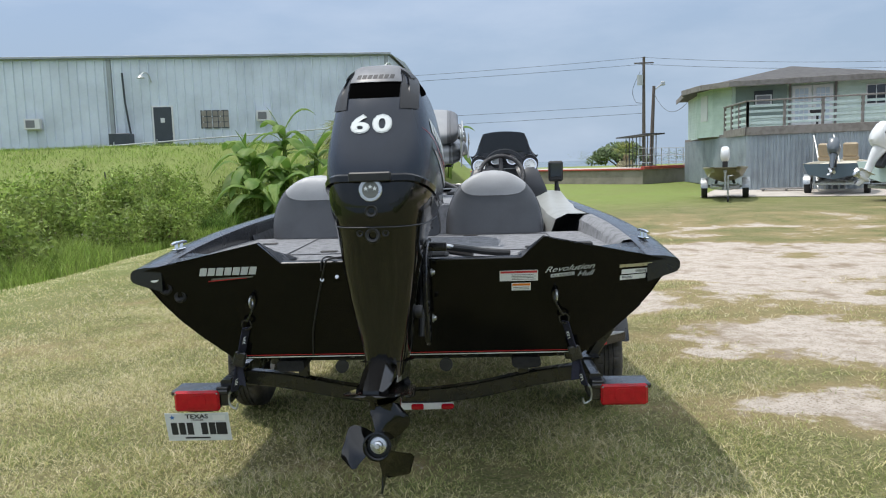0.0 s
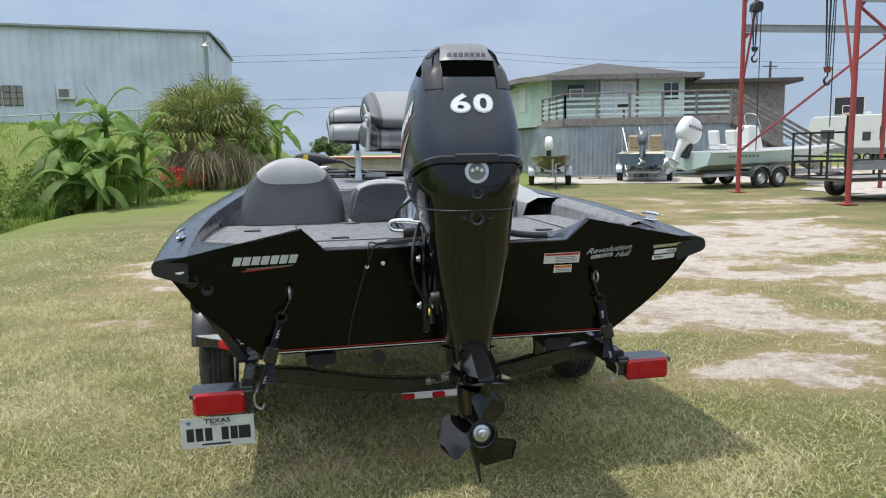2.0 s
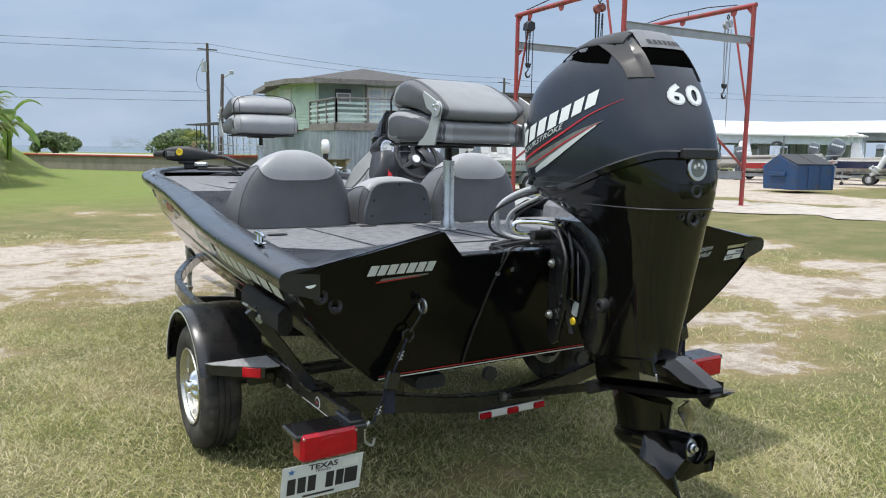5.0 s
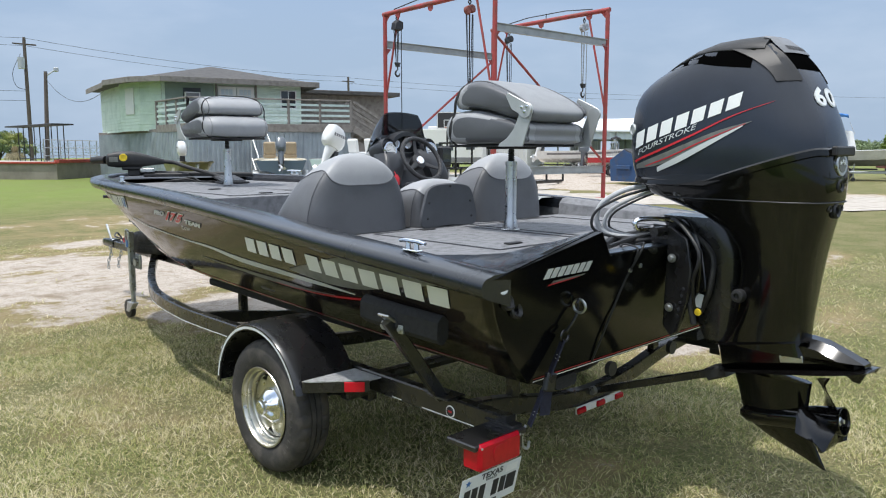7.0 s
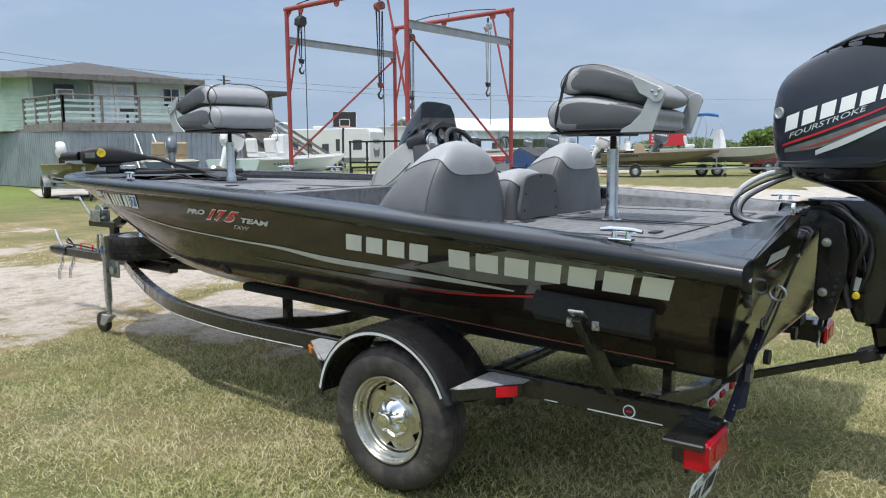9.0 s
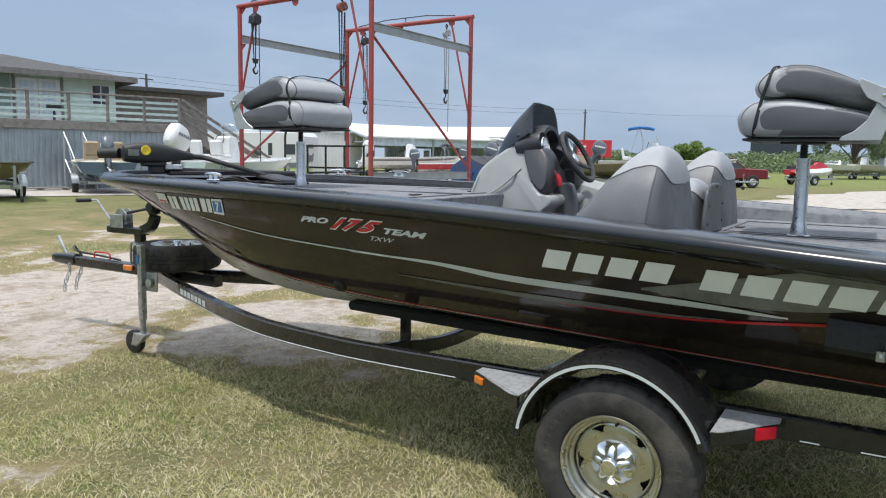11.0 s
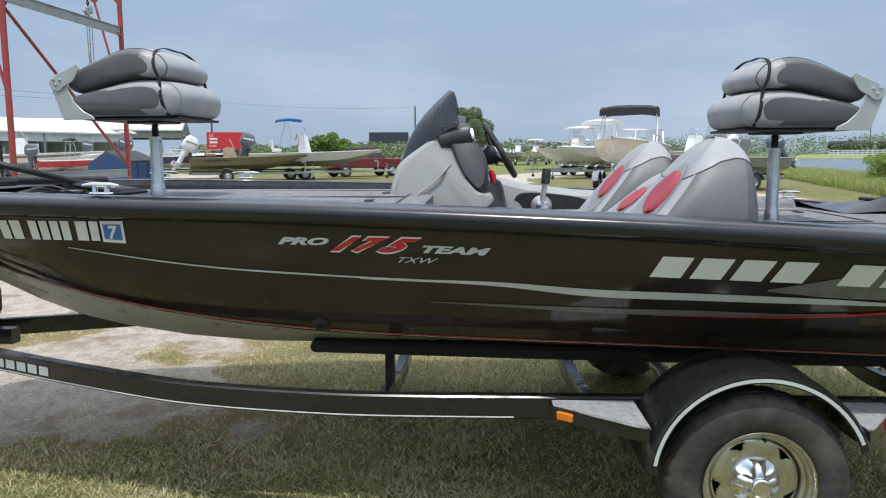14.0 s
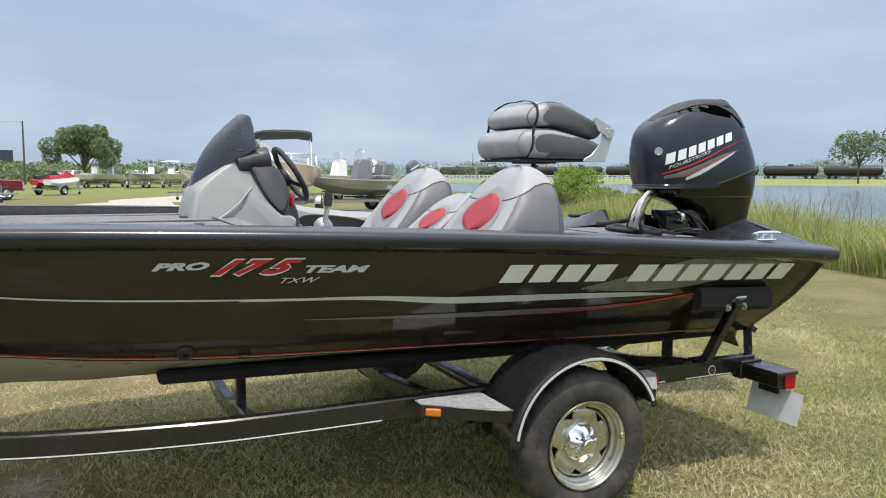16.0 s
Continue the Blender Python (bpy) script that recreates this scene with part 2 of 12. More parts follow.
    if bump:
        n2 = N.new("ShaderNodeTexNoise")
        n2.inputs["Scale"].default_value = bscale
        n2.inputs["Detail"].default_value = 4
        L.new(tc.outputs["Object"], n2.inputs["Vector"])
        bu = N.new("ShaderNodeBump")
        bu.inputs["Strength"].default_value = bump
        bu.inputs["Distance"].default_value = 0.01
        L.new(n2.outputs["Fac"], bu.inputs["Height"])
        L.new(bu.outputs["Normal"], b.inputs["Normal"])
    if emit is not None:
        b.inputs["Emission Color"].default_value = (*emit, 1)
        b.inputs["Emission Strength"].default_value = 1.0
    if alpha < 1:
        b.inputs["Alpha"].default_value = alpha
    return m


# ---- materials ----
BLACK_GLOSS = mat("black_gelcoat", (0.005, 0.0048, 0.0046), 0.09, vary=0.2, scale=3, rvary=0.03, spec=0.5)
# hull black lifted to brown: the ground's reflection is put into the base colour
HULL_SIDE = mat("black_hull_side_ground_tint", (0.029, 0.0215, 0.0180), 0.085, vary=0.3, scale=3, rvary=0.03, spec=0.5, bump=0.06, bscale=11)
# hull black again, darker and less specular, for the transom's weaker reflections
TRANSOM_BLACK = mat("black_transom_low_reflection", (0.0035, 0.0035, 0.0038), 0.13, vary=0.2, scale=3, rvary=0.03, spec=0.2)
BLACK_PAINT = mat("black_trailer_paint", (0.013, 0.013, 0.014), 0.28, vary=0.25, scale=6, rvary=0.1, coat=0.3)
BLACK_PLASTIC = mat("black_plastic", (0.02, 0.02, 0.021), 0.5, vary=0.3, scale=30, bump=0.1, bscale=200)
BLACK_TEX = mat("black_textured_plastic", (0.022, 0.022, 0.024), 0.42, vary=0.4, scale=60, bump=0.45, bscale=420)
RUB_RAIL = mat("dark_rub_rail", (0.013, 0.0155, 0.020), 0.24, vary=0.2, scale=5, rvary=0.06, coat=0.25)
NAVY_COWL = mat("dark_cowl_paint", (0.020, 0.025, 0.036), 0.2, vary=0.15, scale=8, rvary=0.04)
CARPET = mat("grey_carpet", (0.29, 0.295, 0.31), 0.95, vary=0.45, scale=22, second=(0.19, 0.195, 0.205), amount=0.45, bump=0.9, bscale=330, spec=0.15)
CARPET_DARK = mat("dark_grey_carpet", (0.13, 0.135, 0.145), 0.95, vary=0.35, scale=20, bump=0.9, bscale=330, spec=0.15)
VINYL_LIGHT = mat("light_grey_vinyl", (0.33, 0.335, 0.345), 0.42, vary=0.1, scale=9, bump=0.12, bscale=260, rvary=0.06)
VINYL_MID = mat("mid_grey_vinyl", (0.25, 0.255, 0.26), 0.42, vary=0.12, scale=9, bump=0.12, bscale=260, rvary=0.06)
VINYL_DARK = mat("charcoal_vinyl", (0.095, 0.098, 0.106), 0.42, vary=0.15, scale=9, bump=0.14, bscale=260, rvary=0.06)
VINYL_RED = mat("red_vinyl", (0.36, 0.012, 0.024), 0.4, vary=0.15, scale=12, bump=0.12, bscale=260)
CONSOLE = mat("grey_console_plastic", (0.30, 0.31, 0.30), 0.38, vary=0.08, scale=7, bump=0.05, bscale=180, rvary=0.06)
CONSOLE_DARK = mat("charcoal_console_plastic", (0.035, 0.037, 0.042), 0.4, vary=0.15, scale=12, bump=0.1, bscale=200)
SMOKED = mat("smoked_acrylic", (0.022, 0.028, 0.038), 0.05, alpha=0.78)
ALU = mat("brushed_aluminium", (0.62, 0.63, 0.64), 0.32, metal=1.0, vary=0.12, scale=20, rvary=0.1)
ALU_PAINT = mat("grey_hinge_paint", (0.45, 0.47, 0.47), 0.4, vary=0.1, scale=15, metal=0.35, rvary=0.08)
CHROME = mat("chrome", (0.78, 0.79, 0.8), 0.1, metal=1.0, rvary=0.05, scale=12)
GALV = mat("galvanised_steel", (0.50, 0.52, 0.53), 0.38, metal=0.9, vary=0.3, scale=25, rvary=0.15)
WHEEL = mat("polished_wheel", (0.60, 0.59, 0.54), 0.33, metal=1.0, vary=0.15, scale=14, rvary=0.1)
TYRE = mat("tyre_rubber", (0.042, 0.040, 0.038), 0.72, vary=0.35, scale=9, second=(0.10, 0.09, 0.078), amount=0.5, bump=0.2, bscale=120, spec=0.3)
HULL_GREY = mat("grey_hull_bottom", (0.44, 0.43, 0.41), 0.33, vary=0.15, scale=4, rvary=0.1, coat=0.2)
SILVER_DECAL = mat("silver_decal", (0.55, 0.58, 0.58), 0.35, vary=0.06, scale=10)
WHITE_DECAL = mat("white_decal", (0.76, 0.78, 0.77), 0.4, vary=0.05, scale=10)
GREY_DECAL = mat("grey_decal", (0.16, 0.165, 0.15), 0.4, vary=0.3, scale=25)
RED_DECAL = mat("red_decal", (0.50, 0.02, 0.03), 0.35, vary=0.1, scale=10)
BLUE_DECAL = mat("blue_decal", (0.05, 0.17, 0.45), 0.4, vary=0.1, scale=10)
RED_LENS = mat("red_lens", (0.42, 0.001, 0.012), 0.15, vary=0.2, scale=30, bump=0.15, bscale=160)
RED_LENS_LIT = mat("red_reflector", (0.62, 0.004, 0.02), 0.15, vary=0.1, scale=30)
AMBER = mat("amber_lens", (0.72, 0.20, 0.02), 0.15, vary=0.1, scale=30, coat=0.8)
PLATE_WHITE = mat("plate_enamel", (0.68, 0.71, 0.72), 0.35, vary=0.08, scale=14)
INK = mat("dark_ink", (0.02, 0.022, 0.028), 0.5)
BLUE_WEB = mat("navy_webbing", (0.022, 0.024, 0.05), 0.85, vary=0.4, scale=60, bump=0.6, bscale=400)
BLACK_WEB = mat("black_webbing", (0.02, 0.02, 0.021), 0.85, vary=0.4, scale=60, bump=0.5, bscale=400)
HOSE = mat("grey_cable_loom", (0.50, 0.51, 0.52), 0.5, vary=0.2, scale=20)
YELLOW = mat("yellow_cap", (0.75, 0.55, 0.03), 0.45, vary=0.1, scale=20)
RED_PAINT = mat("worn_red_steel_paint", (0.34, 0.050, 0.048), 0.55, vary=0.25, scale=3.5, second=(0.19, 0.06, 0.042), amount=0.4, bump=0.1, rvary=0.15)
TREAD_PLATE = mat("bare_tread_plate", (0.56, 0.57, 0.58), 0.42, metal=0.35, vary=0.3, scale=40, bump=0.8, bscale=90)
CAM_WHITE = mat("white_gelcoat", (0.72, 0.72, 0.70), 0.25, vary=0.06, scale=2.5, rvary=0.1, coat=0.4)
TAN_HULL = mat("tan_hull_paint", (0.23, 0.20, 0.13), 0.4, vary=0.15, scale=2.5, rvary=0.1)
GREEN_HULL = mat("pale_green_hull", (0.48, 0.60, 0.58), 0.25, vary=0.06, scale=2, coat=0.4)
STEEL_BLUE = mat("slate_blue_hull", (0.09, 0.13, 0.17), 0.3, vary=0.08, scale=2, coat=0.4)
RED_HULL = mat("red_hull", (0.45, 0.02, 0.03), 0.25, vary=0.08, scale=2, coat=0.4)
NAVY_HULL = mat("navy_hull", (0.02, 0.035, 0.11), 0.25, vary=0.08, scale=2, coat=0.4)
GLASS = mat("dark_glass", (0.02, 0.025, 0.03), 0.05, coat=0.5)
DARK_TRIM = mat("dark_trim", (0.03, 0.03, 0.032), 0.6, vary=0.2, scale=8)
BLUE_CLOTH = mat("blue_canvas", (0.03, 0.15, 0.42), 0.8, vary=0.2, scale=8, bump=0.3)
BLACK_CLOTH = mat("black_canvas", (0.02, 0.02, 0.022), 0.8, vary=0.2, scale=8, bump=0.3)
CARPET_NAVY = mat("charcoal_carpet", (0.055, 0.058, 0.066), 0.95, vary=0.35, scale=20, bump=0.9, bscale=330, spec=0.15)


# ---- ground ----
def step01(v):
    v = min(max(v, 0.0), 1.0)
    return v * v * (3 - 2 * v)


def shore(x, y):
    """Metres past the lagoon's edge, in the south-east."""
    return -(y + 11.5 + 0.22 * (x - 5)) if x > -30 else -50


def ground_height(x, y):
    """Flat yard; a shallow ditch and a bank up to the warehouse; the lagoon and the bay lie lower."""
    h = -0.45 * math.exp(-((x + 8.0) / 1.6) ** 2) * step01((y - 4) / 5) * step01((26 - y) / 6)
    q = step01((x + 14) / 9)
    h += 2.72 * step01((y - 21 - 6.5 * q) / (11 - 2.8 * q)) * step01((2.0 - x) / 5.0) * step01((75 - y) / 15)
    h -= 0.9 * step01((shore(x, y) - 1.0) / 4.0)
    h -= 1.2 * step01((y - 74) / 10)
    return h


def caliche(x, y):
    """How far the pale caliche lies bare: above about a half the grass is gone."""
    def hump(v, mid, half, soft):
        return step01((half - abs(v - mid) + soft) / (2 * soft))
    ahead = hump(y, 7.7, 2.6, 1.2) * hump(x, 3.4, 5.9, 1.1)
    beside = hump(y - 0.25 * (x - 3), 4.7, 4.3, 1.5) * hump(x, 5.6, 3.9, 0.9)
    below = hump(y - 0.35 * x, 4.3, 1.3, 0.5) * hump(x, 1.2, 1.6, 0.6) * 1.05
    lane = max(hump(x - 0.12 * (y - 8), 22.6, 3.0, 1.0) * hump(y, 9.0, 17.0, 3.0), hump(x, 36.0, 14.0, 3.0) * hump(y, 27.0, 9.0, 3.0)) * 1.2
    worn = 0.55 * hump(y + 0.1 * x, 14.5, 4.0, 2.5) * hump(x, 9, 11, 4)
    trodden = 0.30 * hump(x, -1.6, 2.6, 1.2) * hump(y, 2.0, 3.6, 1.5)
    n = noise.fractal((x * 0.50, y * 0.95, 3.3), 0.7, 2.1, 5)
    return 0.58 * max(ahead, 0.86 * beside, below, lane, worn, trodden) + 0.36 * n


def make_ground():
    xs = np.unique(np.round(np.concatenate([np.linspace(-2000, -60, 8), np.linspace(-60, -20, 14), np.linspace(-20, -7, 26), np.linspace(-7, 12, 120), np.linspace(12, 70, 70), np.linspace(70, 2000, 8)]), 3))
    ys = np.unique(np.round(np.concatenate([np.linspace(-2000, -60, 8), np.linspace(-60, -5, 46), np.linspace(-5, 13, 112), np.linspace(13, 70, 66), np.linspace(70, 2500, 8)]), 3))
    g = Geo()
    nx = len(xs)
    vs = []
    for y in ys:
        for x in xs:
            h = ground_height(x, y)
            if abs(x) < 30 and abs(y) < 40:
                h += 0.020 * (noise.noise((x * 0.9, y * 0.9, 3.1))) + 0.012 * noise.noise((x * 3.3, y * 3.3, 1.7)) - 0.012
            vs.append((x, y, h))
    fs = [(j * nx + i, j * nx + i + 1, (j + 1) * nx + i + 1, (j + 1) * nx + i) for j in range(len(ys) - 1) for i in range(nx - 1)]
    g.put(vs, fs)
    m = bpy.data.materials.new("mown_grass_and_caliche")
    m.use_nodes = True
    N, L = m.node_tree.nodes, m.node_tree.links
    b = N["Principled BSDF"]
    b.inputs["Roughness"].default_value = 0.95
    b.inputs["Specular IOR Level"].default_value = 0.1
    tc = N.new("ShaderNodeTexCoord")

    def nz(scale, detail=6, rough=0.55):
        n = N.new("ShaderNodeTexNoise")
        n.inputs["Scale"].default_value, n.inputs["Detail"].default_value, n.inputs["Roughness"].default_value = scale, detail, rough
        L.new(tc.outputs["Object"], n.inputs["Vector"])
        return n.outputs["Fac"]

    def ramp(fac, a, c):
        r = N.new("ShaderNodeMapRange")
        r.interpolation_type = "SMOOTHSTEP"
        r.inputs["From Min"].default_value, r.inputs["From Max"].default_value = a, c
        L.new(fac, r.inputs["Value"])
        return r.outputs["Result"]

    def mixc(fac, c1, c2):
        x = N.new("ShaderNodeMixRGB")
        for k, c in (("Color1", c1), ("Color2", c2)):
            if isinstance(c, tuple):
                x.inputs[k].default_value = (*c, 1)
            else:
                L.new(c, x.inputs[k])
        L.new(fac, x.inputs["Fac"]) if not isinstance(fac, float) else None
        return x.outputs["Color"]

    def op(kind, a, c):
        o = N.new("ShaderNodeMath")
        o.operation = kind
        for i, v in enumerate((a, c)):
            if isinstance(v, (int, float)):
                o.inputs[i].default_value = v
            else:
                L.new(v, o.inputs[i])
        return o.outputs[0]
    sep = N.new("ShaderNodeSeparateXYZ")
    L.new(tc.outputs["Object"], sep.inputs[0])
    X, Y = sep.outputs["X"], sep.outputs["Y"]
    # grass: green and dry blades
    fine = nz(38, 4, 0.7)
    grass = mixc(ramp(nz(1.3, 8), 0.40, 0.64), (0.135, 0.145, 0.052), (0.225, 0.20, 0.10))
    grass = mixc(ramp(fine, 0.40, 0.70), grass, (0.27, 0.245, 0.13))
    grass = mixc(ramp(nz(70, 3, 0.7), 0.46, 0.66), grass, (0.085, 0.092, 0.04))
    # greener on the ditch side, on the bank and out in the far yard
    lush = op("MAXIMUM", ramp(op("MULTIPLY", X, -1.0), 3.0, 7.5), op("MAXIMUM", ramp(op("SUBTRACT", Y, op("MULTIPLY", X, 0.6)), 13.0, 22.0), op("MULTIPLY", ramp(X, 40.0, 60.0), 0.6)))
    grass = mixc(op("MULTIPLY", lush, op("ADD", 0.25, op("MULTIPLY", nz(0.45, 6), 1.0))), grass, (0.175, 0.23, 0.062))
    # pale caliche: strip across the lot ahead of the boat and to its right
    sand = mixc(ramp(nz(7, 8, 0.7), 0.40, 0.70), (0.52, 0.46, 0.40), (0.37, 0.315, 0.26))
    sand = mixc(ramp(nz(1.4, 8, 0.7), 0.50, 0.66), sand, (0.27, 0.215, 0.155))
    sand = mixc(ramp(nz(60, 4), 0.52, 0.68), sand, (0.25, 0.21, 0.16))

    at = N.new("ShaderNodeAttribute")
    at.attribute_name = "caliche"
    cover = op("ADD", at.outputs["Fac"], op("ADD", op("MULTIPLY", op("SUBTRACT", nz(4.5, 7, 0.65), 0.5), 0.55), op("MULTIPLY", op("SUBTRACT", nz(26, 4, 0.7), 0.5), 0.22)))
    mask = ramp(cover, 0.42, 0.53)
    # straw-coloured fringe round the bare patches
    grass = mixc(op("MULTIPLY", ramp(cover, 0.20, 0.44), 0.75), grass, mixc(ramp(fine, 0.35, 0.7), (0.34, 0.265, 0.145), (0.22, 0.17, 0.09)))
    colour = mixc(mask, grass, sand)
    L.new(colour, b.inputs["Base Color"])
    bu = N.new("ShaderNodeBump")
    bu.inputs["Strength"].default_value = 0.9
    bu.inputs["Distance"].default_value = 0.02
    L.new(nz(55, 5, 0.75), bu.inputs["Height"])
    L.new(bu.outputs["Normal"], b.inputs["Normal"])
    me = g.mesh("ground", m)
    me.attributes.new("caliche", "FLOAT", "POINT").data.foreach_set("value", [caliche(x, y) if -20 < x < 75 and -8 < y < 50 else 0.0 for x, y, z in vs])
    ob = new("ground", me)
    return tagged(ob, "mown yellow-green grass with bare pale caliche patches", "ground", kind="structure")


ground = make_ground()


# ---- the bass boat: hull ----
# rail (outer edge of the gunwale), knuckle and chine: half breadth and height by distance ahead of the transom
RAIL = table([(0, (1.19, 1.050)), (0.4, (1.20, 1.083)), (0.8, (1.195, 1.109)), (1.2, (1.17, 1.133)), (1.6, (1.126, 1.153)), (2.0, (1.082, 1.170)),
              (2.4, (1.038, 1.185)), (2.8, (1.0, 1.198)), (3.2, (0.964, 1.209)), (3.6, (0.925, 1.217)), (4.0, (0.872, 1.225)), (4.4, (0.79, 1.230)),
              (4.8, (0.66, 1.235)), (5.05, (0.52, 1.238)), (5.2, (0.36, 1.24)), (5.27, (0.16, 1.242)), (5.28, (0.0, 1.242))])
CHINE = table([(0.13, (0.80, 0.606)), (0.8, (0.80, 0.632)), (1.6, (0.80, 0.662)), (2.4, (0.78, 0.688)), (2.8, (0.765, 0.705)), (3.2, (0.735, 0.735)),
               (3.6, (0.68, 0.785)), (4.0, (0.59, 0.855)), (4.4, (0.46, 0.945)), (4.8, (0.27, 1.05)), (5.1, (0.10, 1.14)), (5.27, (0.02, 1.20)), (5.28, (0.0, 1.205))])
KEEL = table([(0.13, 0.585), (1.5, 0.58), (2.5, 0.565), (3.0, 0.56), (3.4, 0.562), (3.7, 0.582), (4.05, 0.645), (4.45, 0.80), (4.8, 0.935), (5.1, 1.065), (5.27, 1.17), (5.28, 1.18)])


def hull_point(y, s, v):
    """A point of the hull's side: v = 0 at the chine, 1 under the rail; s = -1 port, 1 starboard."""
    rx, rz = RAIL(y)
    cx, cz = CHINE(max(y, 0.13))
    # sides bulge a little outwards, and rake forward at the foot of the transom
    w = 0.045 * math.sin(math.pi * min(max(v, 0), 1)) * min(1, rx / 0.6)
    x = cx + (rx - 0.03 - cx) * v + w
    z = cz + (rz - 0.03 - cz) * v
    k = max(0.0, 1 - y / 0.6)
    return Vector((s * x, y + 0.14 * (1 - v) * k, z))


def hull_normal(y, s, v):
    a = hull_point(y + 0.02, s, v) - hull_point(y - 0.0, s, v)
    b = hull_point(y, s, v + 0.02) - hull_point(y, s, v - 0.02)
    n = a.cross(b).normalized()
    return n if n.x * s > 0 else -n


boat = thing("bass_boat", "glossy black aluminium bass boat with grey carpeted decks on a trailer", "boat")
YS = [0.0, 0.13, 0.3, 0.5, 0.8, 1.1, 1.4, 1.7, 2.0, 2.3, 2.6, 2.9, 3.2, 3.5, 3.8, 4.0, 4.2, 4.4, 4.6, 4.8, 4.95, 5.05, 5.15, 5.22, 5.26, 5.279]
VS = [0, 0.12, 0.3, 0.5, 0.7, 0.88, 1.0]
g = Geo()
g.loft([[hull_point(y, -1, v) for v in VS[::-1]] + [hull_point(y, 1, v) for v in VS] for y in YS], closed=False)
# inner lining, so that the sides have thickness
g.loft([[hull_point(y, s, v) - hull_normal(y, s, v) * 0.04 for v in (1.0, 0.3)] for y in YS[1:-4] for s in (-1,)], closed=False)
g.loft([[hull_point(y, s, v) - hull_normal(y, s, v) * 0.04 for v in (1.0, 0.3)] for y in YS[1:-4] for s in (1,)], closed=False)
part("hull", g, HULL_SIDE, boat)
g = Geo()
rings = []
for y in YS[1:]:
    cx, cz = CHINE(y)
    kz = float(KEEL(y))
    ring = []
    for k in range(-12, 13):
        u = k / 12
        strake = 0.014 if abs(k) in (4, 8) else 0
        ring.append((cx * u, y + (0.14 * max(0, 1 - y / 0.6)), kz + (cz - kz) * abs(u) ** (1.3 + 1.3 * min(1.0, max(0.0, (y - 2.0) / 1.2))) - strake * min(1, cx / 0.5)))
    rings.append(ring)
g.loft(rings, closed=False)
part("hull_bottom", g, HULL_GREY, boat, "pale grey welded hull bottom")


def on_hull(y, z, d=0.002, s=-1):
    """The point of the hull's side at that distance ahead and height, d metres proud."""
    lo, hi = -0.05, 1.05
    yy = y
    for _ in range(22):
        v = (lo + hi) / 2
        yy = y - 0.14 * (1 - v) * max(0.0, 1 - y / 0.6) if y < 0.6 else y
        if hull_point(max(yy, 0.0), s, v).z < z:
            lo = v
        else:
            hi = v
    yy = max(yy, 0.0)
    return hull_point(yy, s, v) + hull_normal(yy, s, v) * d


def on_transom(x, z, d=0.002):
    return Vector((x, 0.14 * (1.05 - z) / 0.45 - d, z))


# transom plate with its raised corners
g = Geo()
top = [(1.17, 1.042), (0.62, 1.160), (0.527, 1.068)]
outline = [(-x, z) for x, z in top] + [(x, z) for x, z in top[::-1]]
side = [(hull_point(0.0, 1, v).x, hull_point(0.0, 1, v).z) for v in VS[::-1]]
outline += side + [(-x, z) for x, z in side[::-1]]
n = len(outline)
front = [on_transom(x, z, 0.0) for x, z in outline]
back = [p + Vector((0, 0.045, 0.0)) for p in front]
g.loft([front, back])
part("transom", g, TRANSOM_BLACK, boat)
g = Geo()
for s in (-1, 1):
    # sloping corner shelves between transom and deck
    rows = [[(s * 1.17, 0.0, 1.046), (s * 0.9, 0.0, 1.102), (s * 0.62, 0.0, 1.162), (s * 0.527, 0.0, 1.070)],
            [(s * 1.15, 0.2, 1.075), (s * 0.9, 0.2, 1.085), (s * 0.61, 0.19, 1.105), (s * 0.527, 0.19, 1.06)],
            [(s * 1.09, 0.37, 1.085), (s * 0.86, 0.36, 1.064), (s * 0.60, 0.34, 1.053), (s * 0.527, 0.33, 1.05)]]
    g.loft(rows, closed=False)
    g.put([(s * 0.9, 0.06, 1.1)], [])
g.box((0, 0.03, 1.066), (1.06, 0.07, 0.012), 0.005)
part("corner_shelf", g, RUB_RAIL, boat, "glossy dark sloping transom corner panels")

# gunwale rail all round
PROFILE = [(-0.012, -0.062), (0.004, -0.055), (0.014, -0.040), (0.014, -0.016), (0.006, -0.003), (-0.008, 0.004), (-0.05, 0.012), (-0.105, 0.014), (-0.120, 0.008), (-0.124, -0.01), (-0.124, -0.10)]
path = []
ys = [0.0, 0.15, 0.3, 0.5, 0.7, 0.9, 1.1, 1.3, 1.5, 1.7, 1.9, 2.1, 2.3, 2.5, 2.7, 2.9, 3.1, 3.3, 3.5, 3.7, 3.9, 4.05, 4.2, 4.35, 4.5, 4.65, 4.78, 4.9, 5.0, 5.08, 5.15, 5.2, 5.24, 5.265, 5.279]
for y in ys:
    rx, rz = RAIL(y)
    path.append(Vector((-rx, y, rz)))
path += [Vector((-p.x, p.y, p.z)) for p in path[::-1]]
rings = []
for i, p in enumerate(path):
    t = (path[min(i + 1, len(path) - 1)] - path[max(i - 1, 0)]).normalized()
    out = Vector((-t.y, t.x, 0)).normalized()
    bow = min(1.0, max(0.35, abs(p.x) / 0.5)) if p.y > 4.6 else 1.0
    rings.append([p + out * (o if o > -0.02 else o * bow) + Vector((0, 0, h)) for o, h in PROFILE])
g = Geo()
g.loft(rings)
part("gunwale", g, RUB_RAIL, boat, "glossy dark gunwale rail")

# decks and cockpit
g = Geo()


